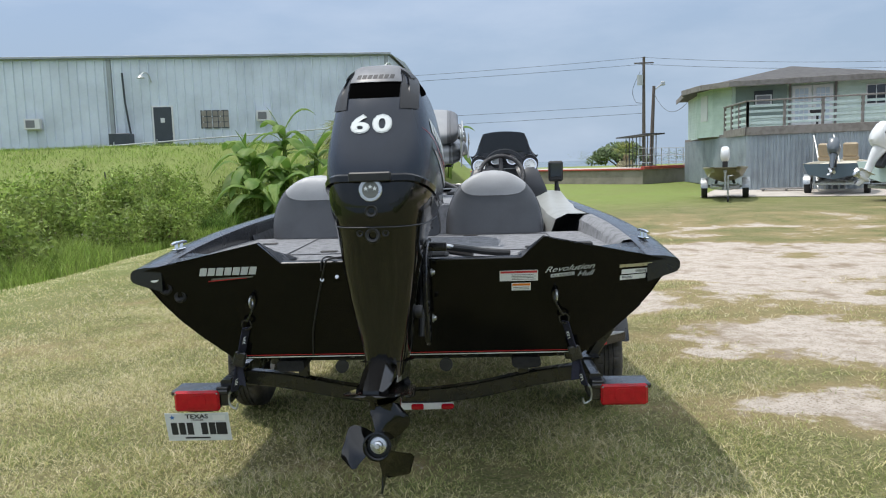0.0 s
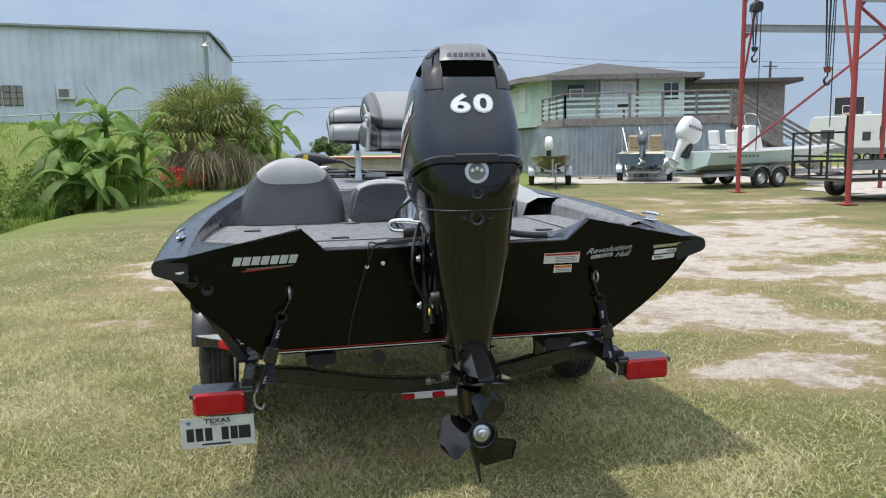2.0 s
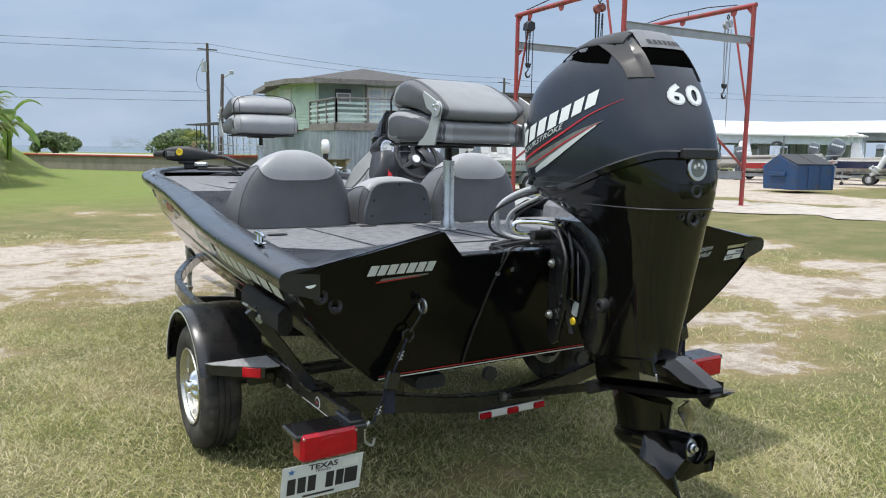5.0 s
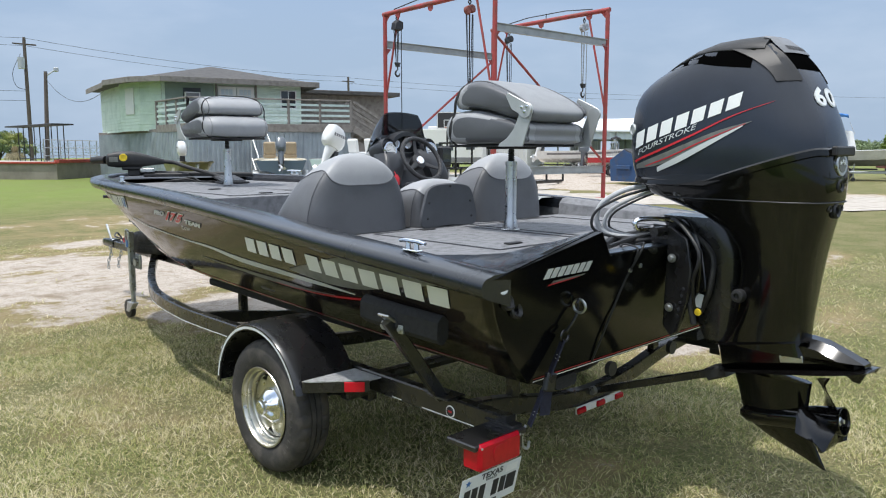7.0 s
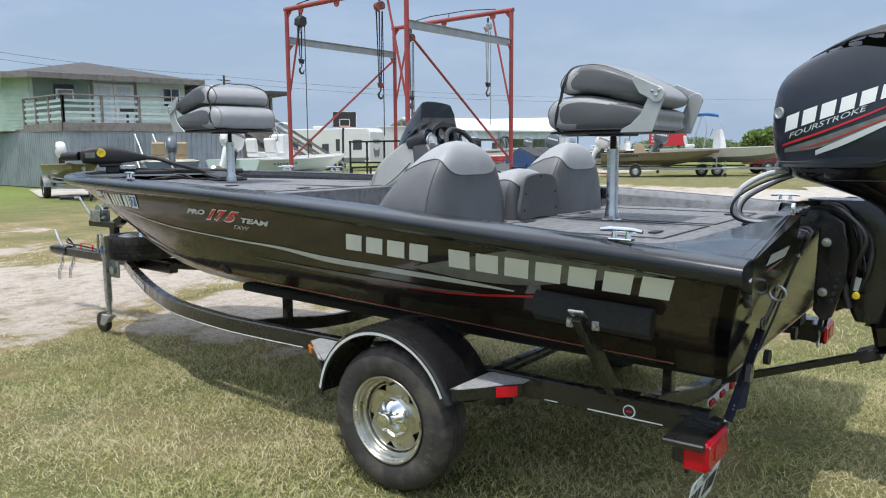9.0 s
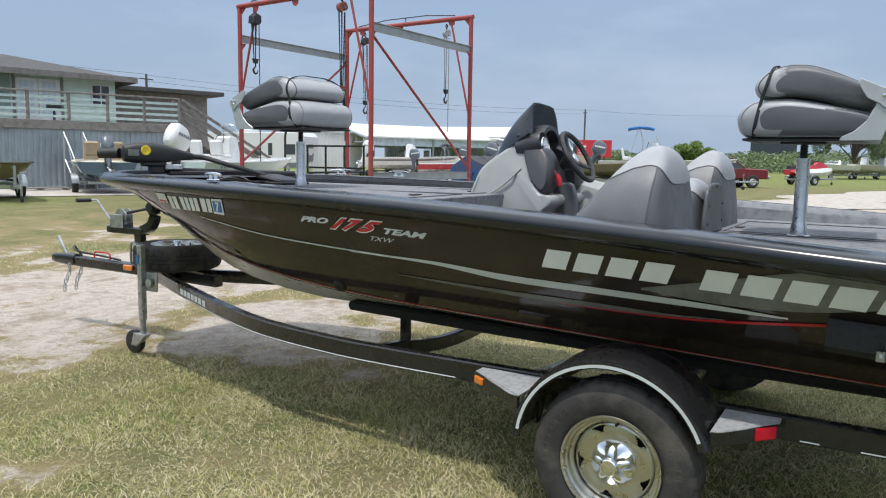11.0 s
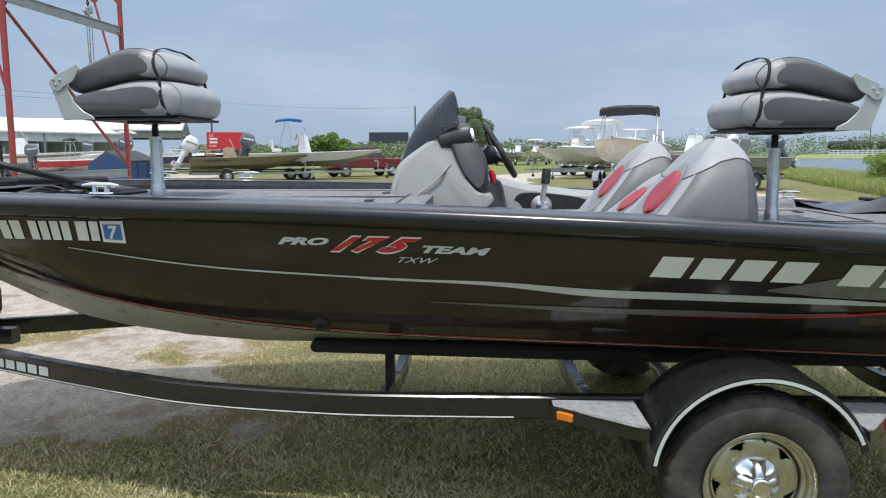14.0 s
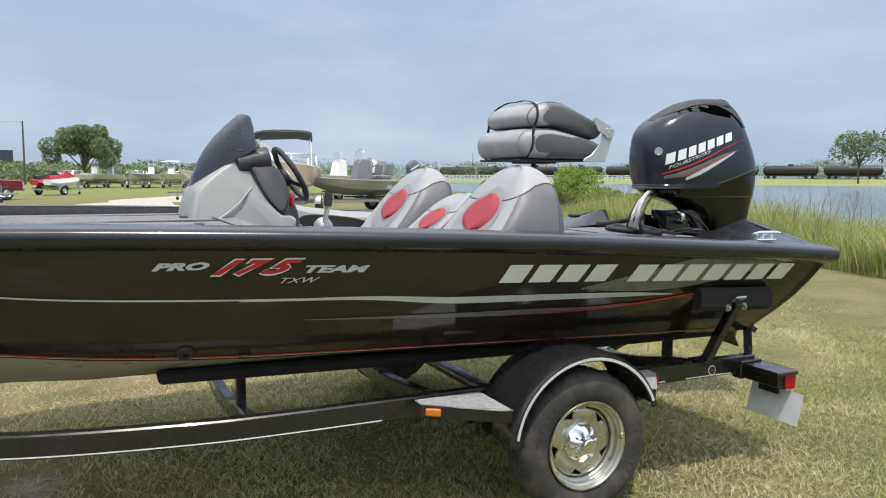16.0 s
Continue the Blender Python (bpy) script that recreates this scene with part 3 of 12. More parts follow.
def deck(g, y0, y1, z0, z1, inset=0.118, thick=0.03, n=10):
    rows = []
    for i in range(n + 1):
        y = y0 + (y1 - y0) * i / n
        z = z0 + (z1 - z0) * i / n
        hw = max(0.02, RAIL(y)[0] - inset)
        rows.append([(-hw, y, z - thick), (-hw, y, z), (-hw * 0.33, y, z + 0.002), (hw * 0.33, y, z + 0.002), (hw, y, z), (hw, y, z - thick)])
    g.loft(rows)


deck(g, 0.06, 1.36, 1.046, 1.050)
part("rear_deck", g, CARPET, boat, "grey marine-carpeted rear casting deck")
g = Geo()
deck(g, 2.52, 4.62, 1.170, 1.185)
g.slab([(-0.74, 0.75), (0.74, 0.75), (0.90, 1.17), (-0.90, 1.17)], 0.02, Matrix(((1, 0, 0, 0), (0, 0, -1, 2.525), (0, 1, 0, 0), (0, 0, 0, 1))))
part("front_deck", g, CARPET, boat, "grey marine-carpeted bow casting deck")
g = Geo()
deck(g, 4.60, 5.20, 1.215, 1.225, inset=0.10)
g.loft([[(-0.62, 4.60, 1.18), (0.62, 4.60, 1.18)], [(-0.62, 4.60, 1.217), (0.62, 4.60, 1.217)]], closed=False)
part("bow_panel", g, BLACK_TEX, boat, "black textured bow panel")
g = Geo()
g.box((0, 1.94, 0.74), (1.62, 1.20, 0.02), 0.005)
g.box((0, 1.33, 0.90), (1.70, 0.02, 0.30), 0.005)
for s in (-1, 1):
    rows = []
    for y in (1.3, 1.6, 1.9, 2.2, 2.54):
        rx, rz = RAIL(y)
        rows.append([(s * (rx - 0.115), y, rz - 0.02), (s * (rx - 0.16), y, 0.95), (s * 0.78, y, 0.74)])
    g.loft(rows, closed=False)
part("cockpit", g, CARPET_DARK, boat, "dark carpeted cockpit floor and sides")
g = Geo()
for s in (-1, 1):
    rows = []
    for y in (0.40, 0.7, 1.0, 1.3, 1.36):
        rx, rz = RAIL(y)
        rows.append([(s * (rx - 0.12), y, rz + 0.012), (s * (rx - 0.16), y, rz + 0.006), (s * (rx - 0.19), y, rz - 0.02), (s * (rx - 0.20), y, 1.045)])
    if s > 0:
        g = Geo()
        g.loft(rows, closed=False)
        part("side_bolster", g, CARPET, boat, "dark carpet on the inner gunwale")
    rows = []
    for y in (2.56, 2.9, 3.3, 3.7, 4.1, 4.5):
        rx, rz = RAIL(y)
        rows.append([(s * (rx - 0.118), y, rz + 0.006), (s * (rx - 0.15), y, rz - 0.02), (s * (rx - 0.155), y, 1.17)])
    g = Geo()
    g.loft(rows, closed=False)
    part("side_bolster", g, CARPET_NAVY, boat, "dark carpet on the inner gunwale")
# flush hatch pulls and lid seams in the decks
for x, y, z in ((-0.42, 0.55, 1.0545), (-0.30, 1.22, 1.0545), (0.30, 1.22, 1.0545), (0.62, 0.55, 1.0545), (-0.85, 1.02, 1.0545), (-0.30, 2.75, 1.1785), (0.34, 2.75, 1.1785), (-0.35, 3.35, 1.1825)):
    g = Geo()
    g.box((x, y, z), (0.085, 0.035, 0.006), 0.002)
    part("hatch_pull", g, BLACK_PLASTIC, boat, "black flush hatch pull")
for x0, x1, y0, y1, z in ((-0.62, -0.04, 0.45, 1.25, 1.0525), (0.04, 0.75, 0.45, 1.25, 1.0525), (-0.6, -0.03, 2.62, 3.5, 1.176), (0.03, 0.6, 2.62, 3.5, 1.176)):
    for c, s in (((x0, (y0 + y1) / 2), (0.007, y1 - y0)), ((x1, (y0 + y1) / 2), (0.007, y1 - y0)), (((x0 + x1) / 2, y0), (x1 - x0, 0.007)), (((x0 + x1) / 2, y1), (x1 - x0, 0.007))):
        g = Geo()
        g.box((c[0], c[1], z), (s[0], s[1], 0.004), 0.001)
        part("lid_seam", g, CARPET_DARK, boat)
g = Geo()
g.lathe([(0.0, 1.0535), (0.046, 1.0535), (0.048, 1.056), (0.046, 1.0585), (0.0, 1.0585)], 28, mat=pose(0.0, 0.93, 0))
part("seat_base_plate", g, ALU, boat)
# grey moulded side panel with the control plate
g = Geo()
rows = []
for y, top_z, x in ((1.45, 1.14, 0.80), (1.7, 1.15, 0.78), (2.0, 1.185, 0.76), (2.25, 1.25, 0.74), (2.45, 1.25, 0.72)):
    rx = RAIL(y)[0]
    rows.append([(rx - 0.10, y, top_z + 0.01), (x + 0.10, y, top_z + 0.012), (x + 0.03, y, top_z - 0.02), (x, y, top_z - 0.10), (x - 0.03, y, 0.76)])
g.loft(rows, closed=False)
part("side_panel", g, CONSOLE, boat, "light grey moulded helm side panel")
g = Geo()
o = smooth([(1.60, 0.98), (1.585, 1.06), (1.70, 1.125), (1.96, 1.155), (2.06, 1.135), (2.09, 1.03), (2.03, 0.96), (1.75, 0.95)], 4, True)
g.slab([(p.x, p.y) for p in o], 0.012, Matrix(((0, 0, -1, 0.768), (1, 0, 0, 0), (0, 1, 0, 0), (0, 0, 0, 1))), bevel=0.003)
part("control_plate", g, BLACK_PLASTIC, boat)
g = Geo()
g.lathe([(0.0, -0.03), (0.055, -0.03), (0.06, -0.01), (0.045, 0.02), (0.03, 0.03), (0, 0.03)], 24, mat=pose(0.74, 1.92, 1.08, 0, -90, 0))
g.tube([(0.715, 1.92, 1.08), (0.71, 1.915, 1.14), (0.70, 1.905, 1.21)], [0.019, 0.016, 0.014], 12)
thr = part("throttle", g, ALU_PAINT, boat, "silver-grey throttle hub and arm")
g = Geo()
g.tube([(0.70, 1.905, 1.205), (0.70, 1.90, 1.25), (0.70, 1.897, 1.29)], [0.018, 0.02, 0.017], 12, squash=1.3)
part("lever_grip", g, BLACK_TEX, thr)
g = Geo()
g.lathe([(0.0, 0.0), (0.032, 0.0), (0.034, 0.008), (0.02, 0.014), (0, 0.014)], 20, mat=pose(0.712, 1.92, 1.08, 0, -90, 0))
part("lever_hub", g, CHROME, thr, "bright lever hub")


# ---- cleats ----
def cleat():
    g = Geo()
    g.tube([(-0.075, 0, 0.032), (-0.04, 0, 0.036), (0.04, 0, 0.036), (0.075, 0, 0.032)], [0.006, 0.0085, 0.0085, 0.006], 10)
    for sx in (-0.025, 0.025):
        g.tube([(sx, 0, 0.0), (sx, 0, 0.034)], [0.011, 0.007], 8)
    g.box((0, 0, 0.004), (0.085, 0.03, 0.008), 0.003)
    return g.mesh("cleat", CHROME)


cl_mesh = cleat()
for x, y, z, a in ((-1.135, 0.395, 1.098, 84), (1.135, 0.395, 1.098, -84), (-0.868, 3.64, 1.235, 78), (0.868, 3.64, 1.235, -78), (0.79, 4.1, 1.24, -70)):
    ob = new("cleat", cl_mesh)
    ob.parent = boat
    ob.matrix_basis = pose(x, y, z, 0, 0, a)


# ---- graphics on the port side ----
def strip(pts, d=0.0022, n=6):
    """A decal band between pairs of (y, top z, bottom z)."""
    f = table([(i, p) for i, p in enumerate(pts)])
    g = Geo()
    rows = []
    m = (len(pts) - 1) * n
    for i in range(m + 1):
        y, a, b = f(i / n)
        rows.append([on_hull(y, a, d), on_hull(y, (a + b) / 2, d), on_hull(y, b, d)])
    return g.loft(rows, closed=False)


part("stripe_decal", strip([(3.80, 1.040, 1.037), (3.3, 0.983, 0.977), (2.84, 0.956, 0.949), (2.47, 0.941, 0.938)]), SILVER_DECAL, boat, "silver stripe decal")
part("stripe_decal", strip([(2.70, 0.943, 0.940), (2.24, 0.937, 0.922), (1.89, 0.915, 0.887), (1.5, 0.905, 0.878), (1.12, 0.893, 0.872), (0.85, 0.875, 0.869)]), SILVER_DECAL, boat, "silver stripe decal")
part("sliver_decal", strip([(2.46, 0.855, 0.853), (1.87, 0.842, 0.822), (1.5, 0.838, 0.815), (1.25, 0.832, 0.822), (1.05, 0.838, 0.834)]), GREY_DECAL, boat, "grey sliver decal")
part("red_stripe_decal", strip([(1.67, 0.817, 0.815), (1.35, 0.818, 0.812), (1.08, 0.832, 0.822), (0.71, 0.872, 0.862), (0.62, 0.878, 0.876)], 0.003), RED_DECAL, boat, "red stripe decal")
part("panel_decal", strip([(1.33, 0.925, 0.918), (1.05, 0.985, 0.895), (0.78, 1.040, 0.905), (0.5, 1.028, 0.955), (0.21, 1.013, 1.005)], 0.0016), GREY_DECAL, boat, "grey patterned panel decal")
part("pinstripe", strip([(0.3, 0.640, 0.636), (0.8, 0.652, 0.648), (1.6, 0.682, 0.678), (2.4, 0.706, 0.702), (2.8, 0.723, 0.719), (3.2, 0.753, 0.749), (3.6, 0.802, 0.798), (4.0, 0.872, 0.868), (4.4, 0.962, 0.958)], 0.0022), RED_DECAL, boat, "thin red pinstripe")
part("pinstripe", strip([(0.3, 0.634, 0.632), (0.8, 0.646, 0.644), (1.6, 0.676, 0.674), (2.4, 0.700, 0.698), (2.8, 0.717, 0.715), (3.2, 0.747, 0.745), (3.6, 0.796, 0.794), (4.0, 0.866, 0.864), (4.4, 0.956, 0.954)], 0.0022), SILVER_DECAL, boat, "thin silver pinstripe")


def shape_row(count, y0, z0, y1, z1, h, lean, gap=0.2, d=0.003, notch=True):
    """A lettered mark drawn as plain leaning blocks along the hull."""
    g = Geo()
    w = (y0 - y1) / count
    for i in range(count):
        a, b = y0 - i * w, y0 - i * w - w * (1 - gap)
        za, zb = z0 + (z1 - z0) * (y0 - a) / (y0 - y1), z0 + (z1 - z0) * (y0 - b) / (y0 - y1)
        rows = []
        for k in range(4):
            u = k / 3
            yy, zz = a + (b - a) * u, za + (zb - za) * u
            rows.append([on_hull(yy - lean * q, zz + h * q, d) for q in (0, 0.33, 0.66, 1.0)])
        g.loft(rows, closed=False)
    return g


for count, y0, z0, y1, z1, h, lean in ((4, 1.715, 0.966, 1.205, 0.951, 0.073, 0.035), (7, 1.125, 0.945, 0.215, 0.913, 0.075, 0.030)):
    for i in range(count):
        ya, yb = y0 + (y1 - y0) * i / count, y0 + (y1 - y0) * (i + 1) / count
        za, zb = z0 + (z1 - z0) * i / count, z0 + (z1 - z0) * (i + 1) / count
        part("mark_block", shape_row(1, ya, za, yb, zb, h, lean, 0.22), WHITE_DECAL, boat, "white block of the word mark")


def hull_word(body, y0, z0, h, width, slope, shear=0.25, d=0.003, bold=0.0):
    return letters(body, h, lambda u, v, w: on_hull(y0 - u, z0 + slope * u + v, d + w), shear=shear, width=width, extrude=0.0004, bold=bold)


part("lettering", hull_word("PRO", 2.985, 1.066, 0.024, 0.185, -0.01, 0.35, bold=0.0018), SILVER_DECAL, boat)
for ch, o, w in (("1", 0.0, 0.118), ("7", 0.075, 0.142), ("5", 0.162, 0.165)):
    part("numeral_edge", hull_word(ch, 2.80 - o, 1.044 - 0.02 * o, 0.052, w, -0.02, 0.8, bold=0.0056), WHITE_DECAL, boat, "white edge of the model number")
    part("numeral", hull_word(ch, 2.795 - o, 1.047 - 0.02 * o, 0.046, w * 0.93, -0.02, 0.8, 0.0042, bold=0.0034), RED_DECAL, boat, "red model numeral")
part("lettering", hull_word("TEAM", 2.475, 1.041, 0.024, 0.235, -0.03, 0.35, bold=0.0016), SILVER_DECAL, boat)
part("lettering", hull_word("TXW", 2.56, 1.004, 0.020, 0.14, -0.02, 0.5), SILVER_DECAL, boat)
# registration: unreadable on purpose, plain bars, with two square stickers
for k, (y0, y1) in enumerate(((4.07, 4.03), (4.02, 3.975), (3.94, 3.905), (3.895, 3.86), (3.85, 3.815), (3.805, 3.77), (3.745, 3.70), (3.69, 3.655))):
    g = Geo()
    g.loft([[on_hull(y0, 1.140, 0.003), on_hull(y0, 1.068, 0.003)], [on_hull(y1, 1.140, 0.003), on_hull(y1, 1.068, 0.003)]], closed=False)
    part("registration_bar", g, WHITE_DECAL, boat, "pale registration marks")
g = Geo()
g.loft([[on_hull(4.19, 1.152, 0.003), on_hull(4.19, 1.100, 0.003)], [on_hull(4.09, 1.150, 0.003), on_hull(4.09, 1.098, 0.003)]], closed=False)
st = part("sticker", g, WHITE_DECAL, boat, "white square sticker")
g = Geo()
g.loft([[on_hull(4.18, 1.116, 0.004), on_hull(4.18, 1.103, 0.004)], [on_hull(4.10, 1.114, 0.004), on_hull(4.10, 1.101, 0.004)]], closed=False)
part("sticker_band", g, RED_DECAL, st, "red band")
g = Geo()
g.loft([[on_hull(3.645, 1.142, 0.003), on_hull(3.645, 1.064, 0.003)], [on_hull(3.555, 1.142, 0.003), on_hull(3.555, 1.060, 0.003)]], closed=False)
st = part("sticker", g, WHITE_DECAL, boat, "blue and white square sticker")
g = Geo()
g.loft([[on_hull(3.635, 1.130, 0.004), on_hull(3.635, 1.076, 0.004)], [on_hull(3.565, 1.130, 0.004), on_hull(3.565, 1.072, 0.004)]], closed=False)
part("sticker_field", g, BLUE_DECAL, st, "blue field")
part("sticker_numeral", letters("7", 0.045, lambda u, v, w: on_hull(3.615 - u, 1.08 + v, 0.005 + w), shear=0.1, extrude=0.0003, bold=0.002), WHITE_DECAL, st)
for s in (-1, 1):
    g = Geo()
    p, nn = on_hull(2.87, 0.745, 0.0, s), hull_normal(2.87, s, 0.1)
    q = nn.to_track_quat("Z", "Y").to_matrix().to_4x4()
    g.lathe([(0.010, 0.004), (0.010, 0.012), (0.026, 0.012), (0.034, 0.006), (0.034, -0.004), (0, -0.004)], 20, mat=Matrix.Translation(p) @ q)
    part("drain_fitting", g, BLACK_PLASTIC, boat)

# ---- things on the transom ----
T_NORMAL = Matrix.Rotation(radians(90 - 17), 4, "X")


def disc_on_transom(name, x, z, r, m, label="", depth=0.006, hole=False):
    g = Geo()
    prof = [(r * 0.45, -0.002), (r * 0.45, depth * 0.4), (r * 0.8, depth), (r, depth * 0.6), (r, -0.004), (0, -0.004)] if hole else [(0, depth), (r * 0.94, depth), (r, depth * 0.5), (r, -0.004), (0, -0.004)]
    g.lathe(prof, 24, mat=Matrix.Translation(on_transom(x, z, 0.0)) @ T_NORMAL)
    return part(name, g, m, boat, label)


disc_on_transom("round_sticker", -1.100, 1.020, 0.026, WHITE_DECAL, "round white capacity sticker", 0.002)
disc_on_transom("sticker_centre", -1.100, 1.020, 0.012, GREY_DECAL, "", 0.003)
for x, z in ((-1.058, 0.960), (-1.000, 0.922)):
    disc_on_transom("through_hull_fitting", x, z, 0.027, BLACK_PLASTIC, "", 0.014, True)


def transom_quad(name, pts, m, label="", d=0.003, parent=None):
    g = Geo()
    g.put([on_transom(x, z, d) for x, z in pts], [(0, 1, 2, 3)])
    return part(name, g, m, parent or boat, label)


# maker's marks: plain shapes
mk = None
for k in range(7):
    x0 = -0.898 + k * 0.037
    z0 = 1.018 + k * 0.0005
    transom_quad("mark_block", [(x0, z0), (x0 + 0.031, z0), (x0 + 0.043, z0 + 0.036), (x0 + 0.012, z0 + 0.036)], SILVER_DECAL, "")
transom_quad("mark_underline", [(-0.862, 0.990), (-0.690, 1.004), (-0.685, 1.008), (-0.858, 0.995)], RED_DECAL)
transom_quad("mark_underline", [(-0.850, 0.997), (-0.665, 1.007), (-0.655, 1.014), (-0.84, 1.006)], GREY_DECAL)
w1 = transom_quad("warning_label", [(0.43, 0.962), (0.597, 0.962), (0.597, 1.012), (0.43, 1.010)], WHITE_DECAL, "white warning label with a red heading")
transom_quad("label_heading", [(0.434, 0.998), (0.593, 0.999), (0.593, 1.009), (0.434, 1.007)], RED_DECAL, "", 0.004, w1)
for k in range(4):
    transom_quad("label_line", [(0.482, 0.968 + k * 0.007), (0.588 - 0.01 * (k % 2), 0.968 + k * 0.007), (0.588 - 0.01 * (k % 2), 0.9705 + k * 0.007), (0.482, 0.9705 + k * 0.007)], GREY_DECAL, "", 0.004, w1)
w2 = transom_quad("warning_label", [(0.482, 0.918), (0.566, 0.918), (0.566, 0.953), (0.482, 0.953)], WHITE_DECAL, "small white and orange warning label")
transom_quad("label_heading", [(0.485, 0.940), (0.563, 0.940), (0.563, 0.950), (0.485, 0.950)], AMBER, "", 0.004, w2)
for k in range(2):
    transom_quad("label_line", [(0.49, 0.923 + k * 0.008), (0.558, 0.923 + k * 0.008), (0.558, 0.926 + k * 0.008), (0.49, 0.926 + k * 0.008)], GREY_DECAL, "", 0.004, w2)


def transom_word(body, x0, z0, h, width, slope, shear, m, bold=0.0):
    part("lettering", letters(body, h, lambda u, v, w: on_transom(x0 + u, z0 + slope * u + v, 0.003 + w), shear=shear, width=width, extrude=0.0003, bold=bold), m, boat)


transom_word("Revolution", 0.628, 0.997, 0.026, 0.215, 0.08, 0.5, SILVER_DECAL)
transom_word("Hull", 0.768, 0.978, 0.024, 0.075, 0.08, 0.5, SILVER_DECAL)
transom_quad("mark_block", [(0.652, 0.974), (0.755, 0.984), (0.755, 1.0), (0.652, 0.990)], SILVER_DECAL)
part("lettering", letters("ALL WELDED", 0.011, lambda u, v, w: on_transom(0.657 + u, 0.977 + 0.09 * u + v, 0.004 + w), width=0.094, extrude=0.0003), INK, boat)
transom_quad("serial_plate", [(0.948, 1.012), (1.085, 1.020), (1.085, 1.034), (0.948, 1.026)], ALU, "thin metal serial plate")
s1 = transom_quad("serial_label", [(0.958, 0.982), (1.072, 0.989), (1.072, 1.010), (0.958, 1.003)], WHITE_DECAL, "white serial label with bars")
s2 = transom_quad("serial_label", [(0.952, 0.955), (1.062, 0.963), (1.062, 0.984), (0.952, 0.976)], WHITE_DECAL, "white serial label with bars")
for k in range(9):
    transom_quad("bar", [(1.018 + k * 0.005, 0.992), (1.0205 + k * 0.005, 0.992), (1.0205 + k * 0.005, 1.003), (1.018 + k * 0.005, 1.003)], INK, "", 0.004, s1)
    transom_quad("bar", [(0.962 + k * 0.005, 0.963), (0.9645 + k * 0.005, 0.963), (0.9645 + k * 0.005, 0.974), (0.962 + k * 0.005, 0.974)], INK, "", 0.004, s2)
for z0, z1, m in ((0.632, 0.628, RED_DECAL), (0.622, 0.617, WHITE_DECAL)):
    transom_quad("transom_pinstripe", [(-0.79, z0 - 0.006), (0.77, z0 - 0.006), (0.77, z1 - 0.006), (-0.79, z1 - 0.006)], m)
# wiring down the transom
g = Geo()
g.tube(smooth([(-0.15, 0.12, 1.062), (-0.24, 0.03, 1.085), (-0.31, -0.01, 1.083), (-0.33, -0.012, 1.06), (-0.365, 0.03, 0.95), (-0.40, 0.065, 0.82), (-0.42, 0.09, 0.73), (-0.432, 0.128, 0.622)], 5), 0.0045, 6)
g.tube(smooth([(-0.15, 0.2, 1.062), (-0.26, 0.12, 1.064), (-0.33, 0.06, 1.085), (-0.345, -0.008, 1.075), (-0.35, 0.0, 1.03)], 5), 0.004, 6)
part("transom_cable", g, BLACK_PLASTIC, boat)
for x, z in ((-0.352, 0.988), (-0.285, 1.0)):
    disc_on_transom("cable_clip", x, z, 0.009, ALU, "", 0.006)
for x in (-0.30, 0.18):
    g = Geo()
    g.lathe([(0, 0.0), (0.03, 0.0), (0.03, 0.02), (0, 0.02)], 18, mat=Matrix.Translation((x, 0.135, 0.567)) @ Matrix.Rotation(radians(90), 4, "X"))
    part("drain_cap", g, BLACK_PLASTIC, boat)
for s in (-1, 1):
    g = Geo()
    ring = [(s * 0.675, -0.022 + 0.026 * math.cos(a) + 0.04, 0.895 + 0.024 * math.sin(a)) for a in [2 * math.pi * k / 16 for k in range(17)]]
    g.tube(ring, 0.005, 8)
    part("transom_eye", g, GALV, boat)
# stern light base and cup
g = Geo()
g.box((0.80, 0.10, 1.112), (0.09, 0.05, 0.02), 0.006)
part("light_socket", g, BLACK_PLASTIC, boat)


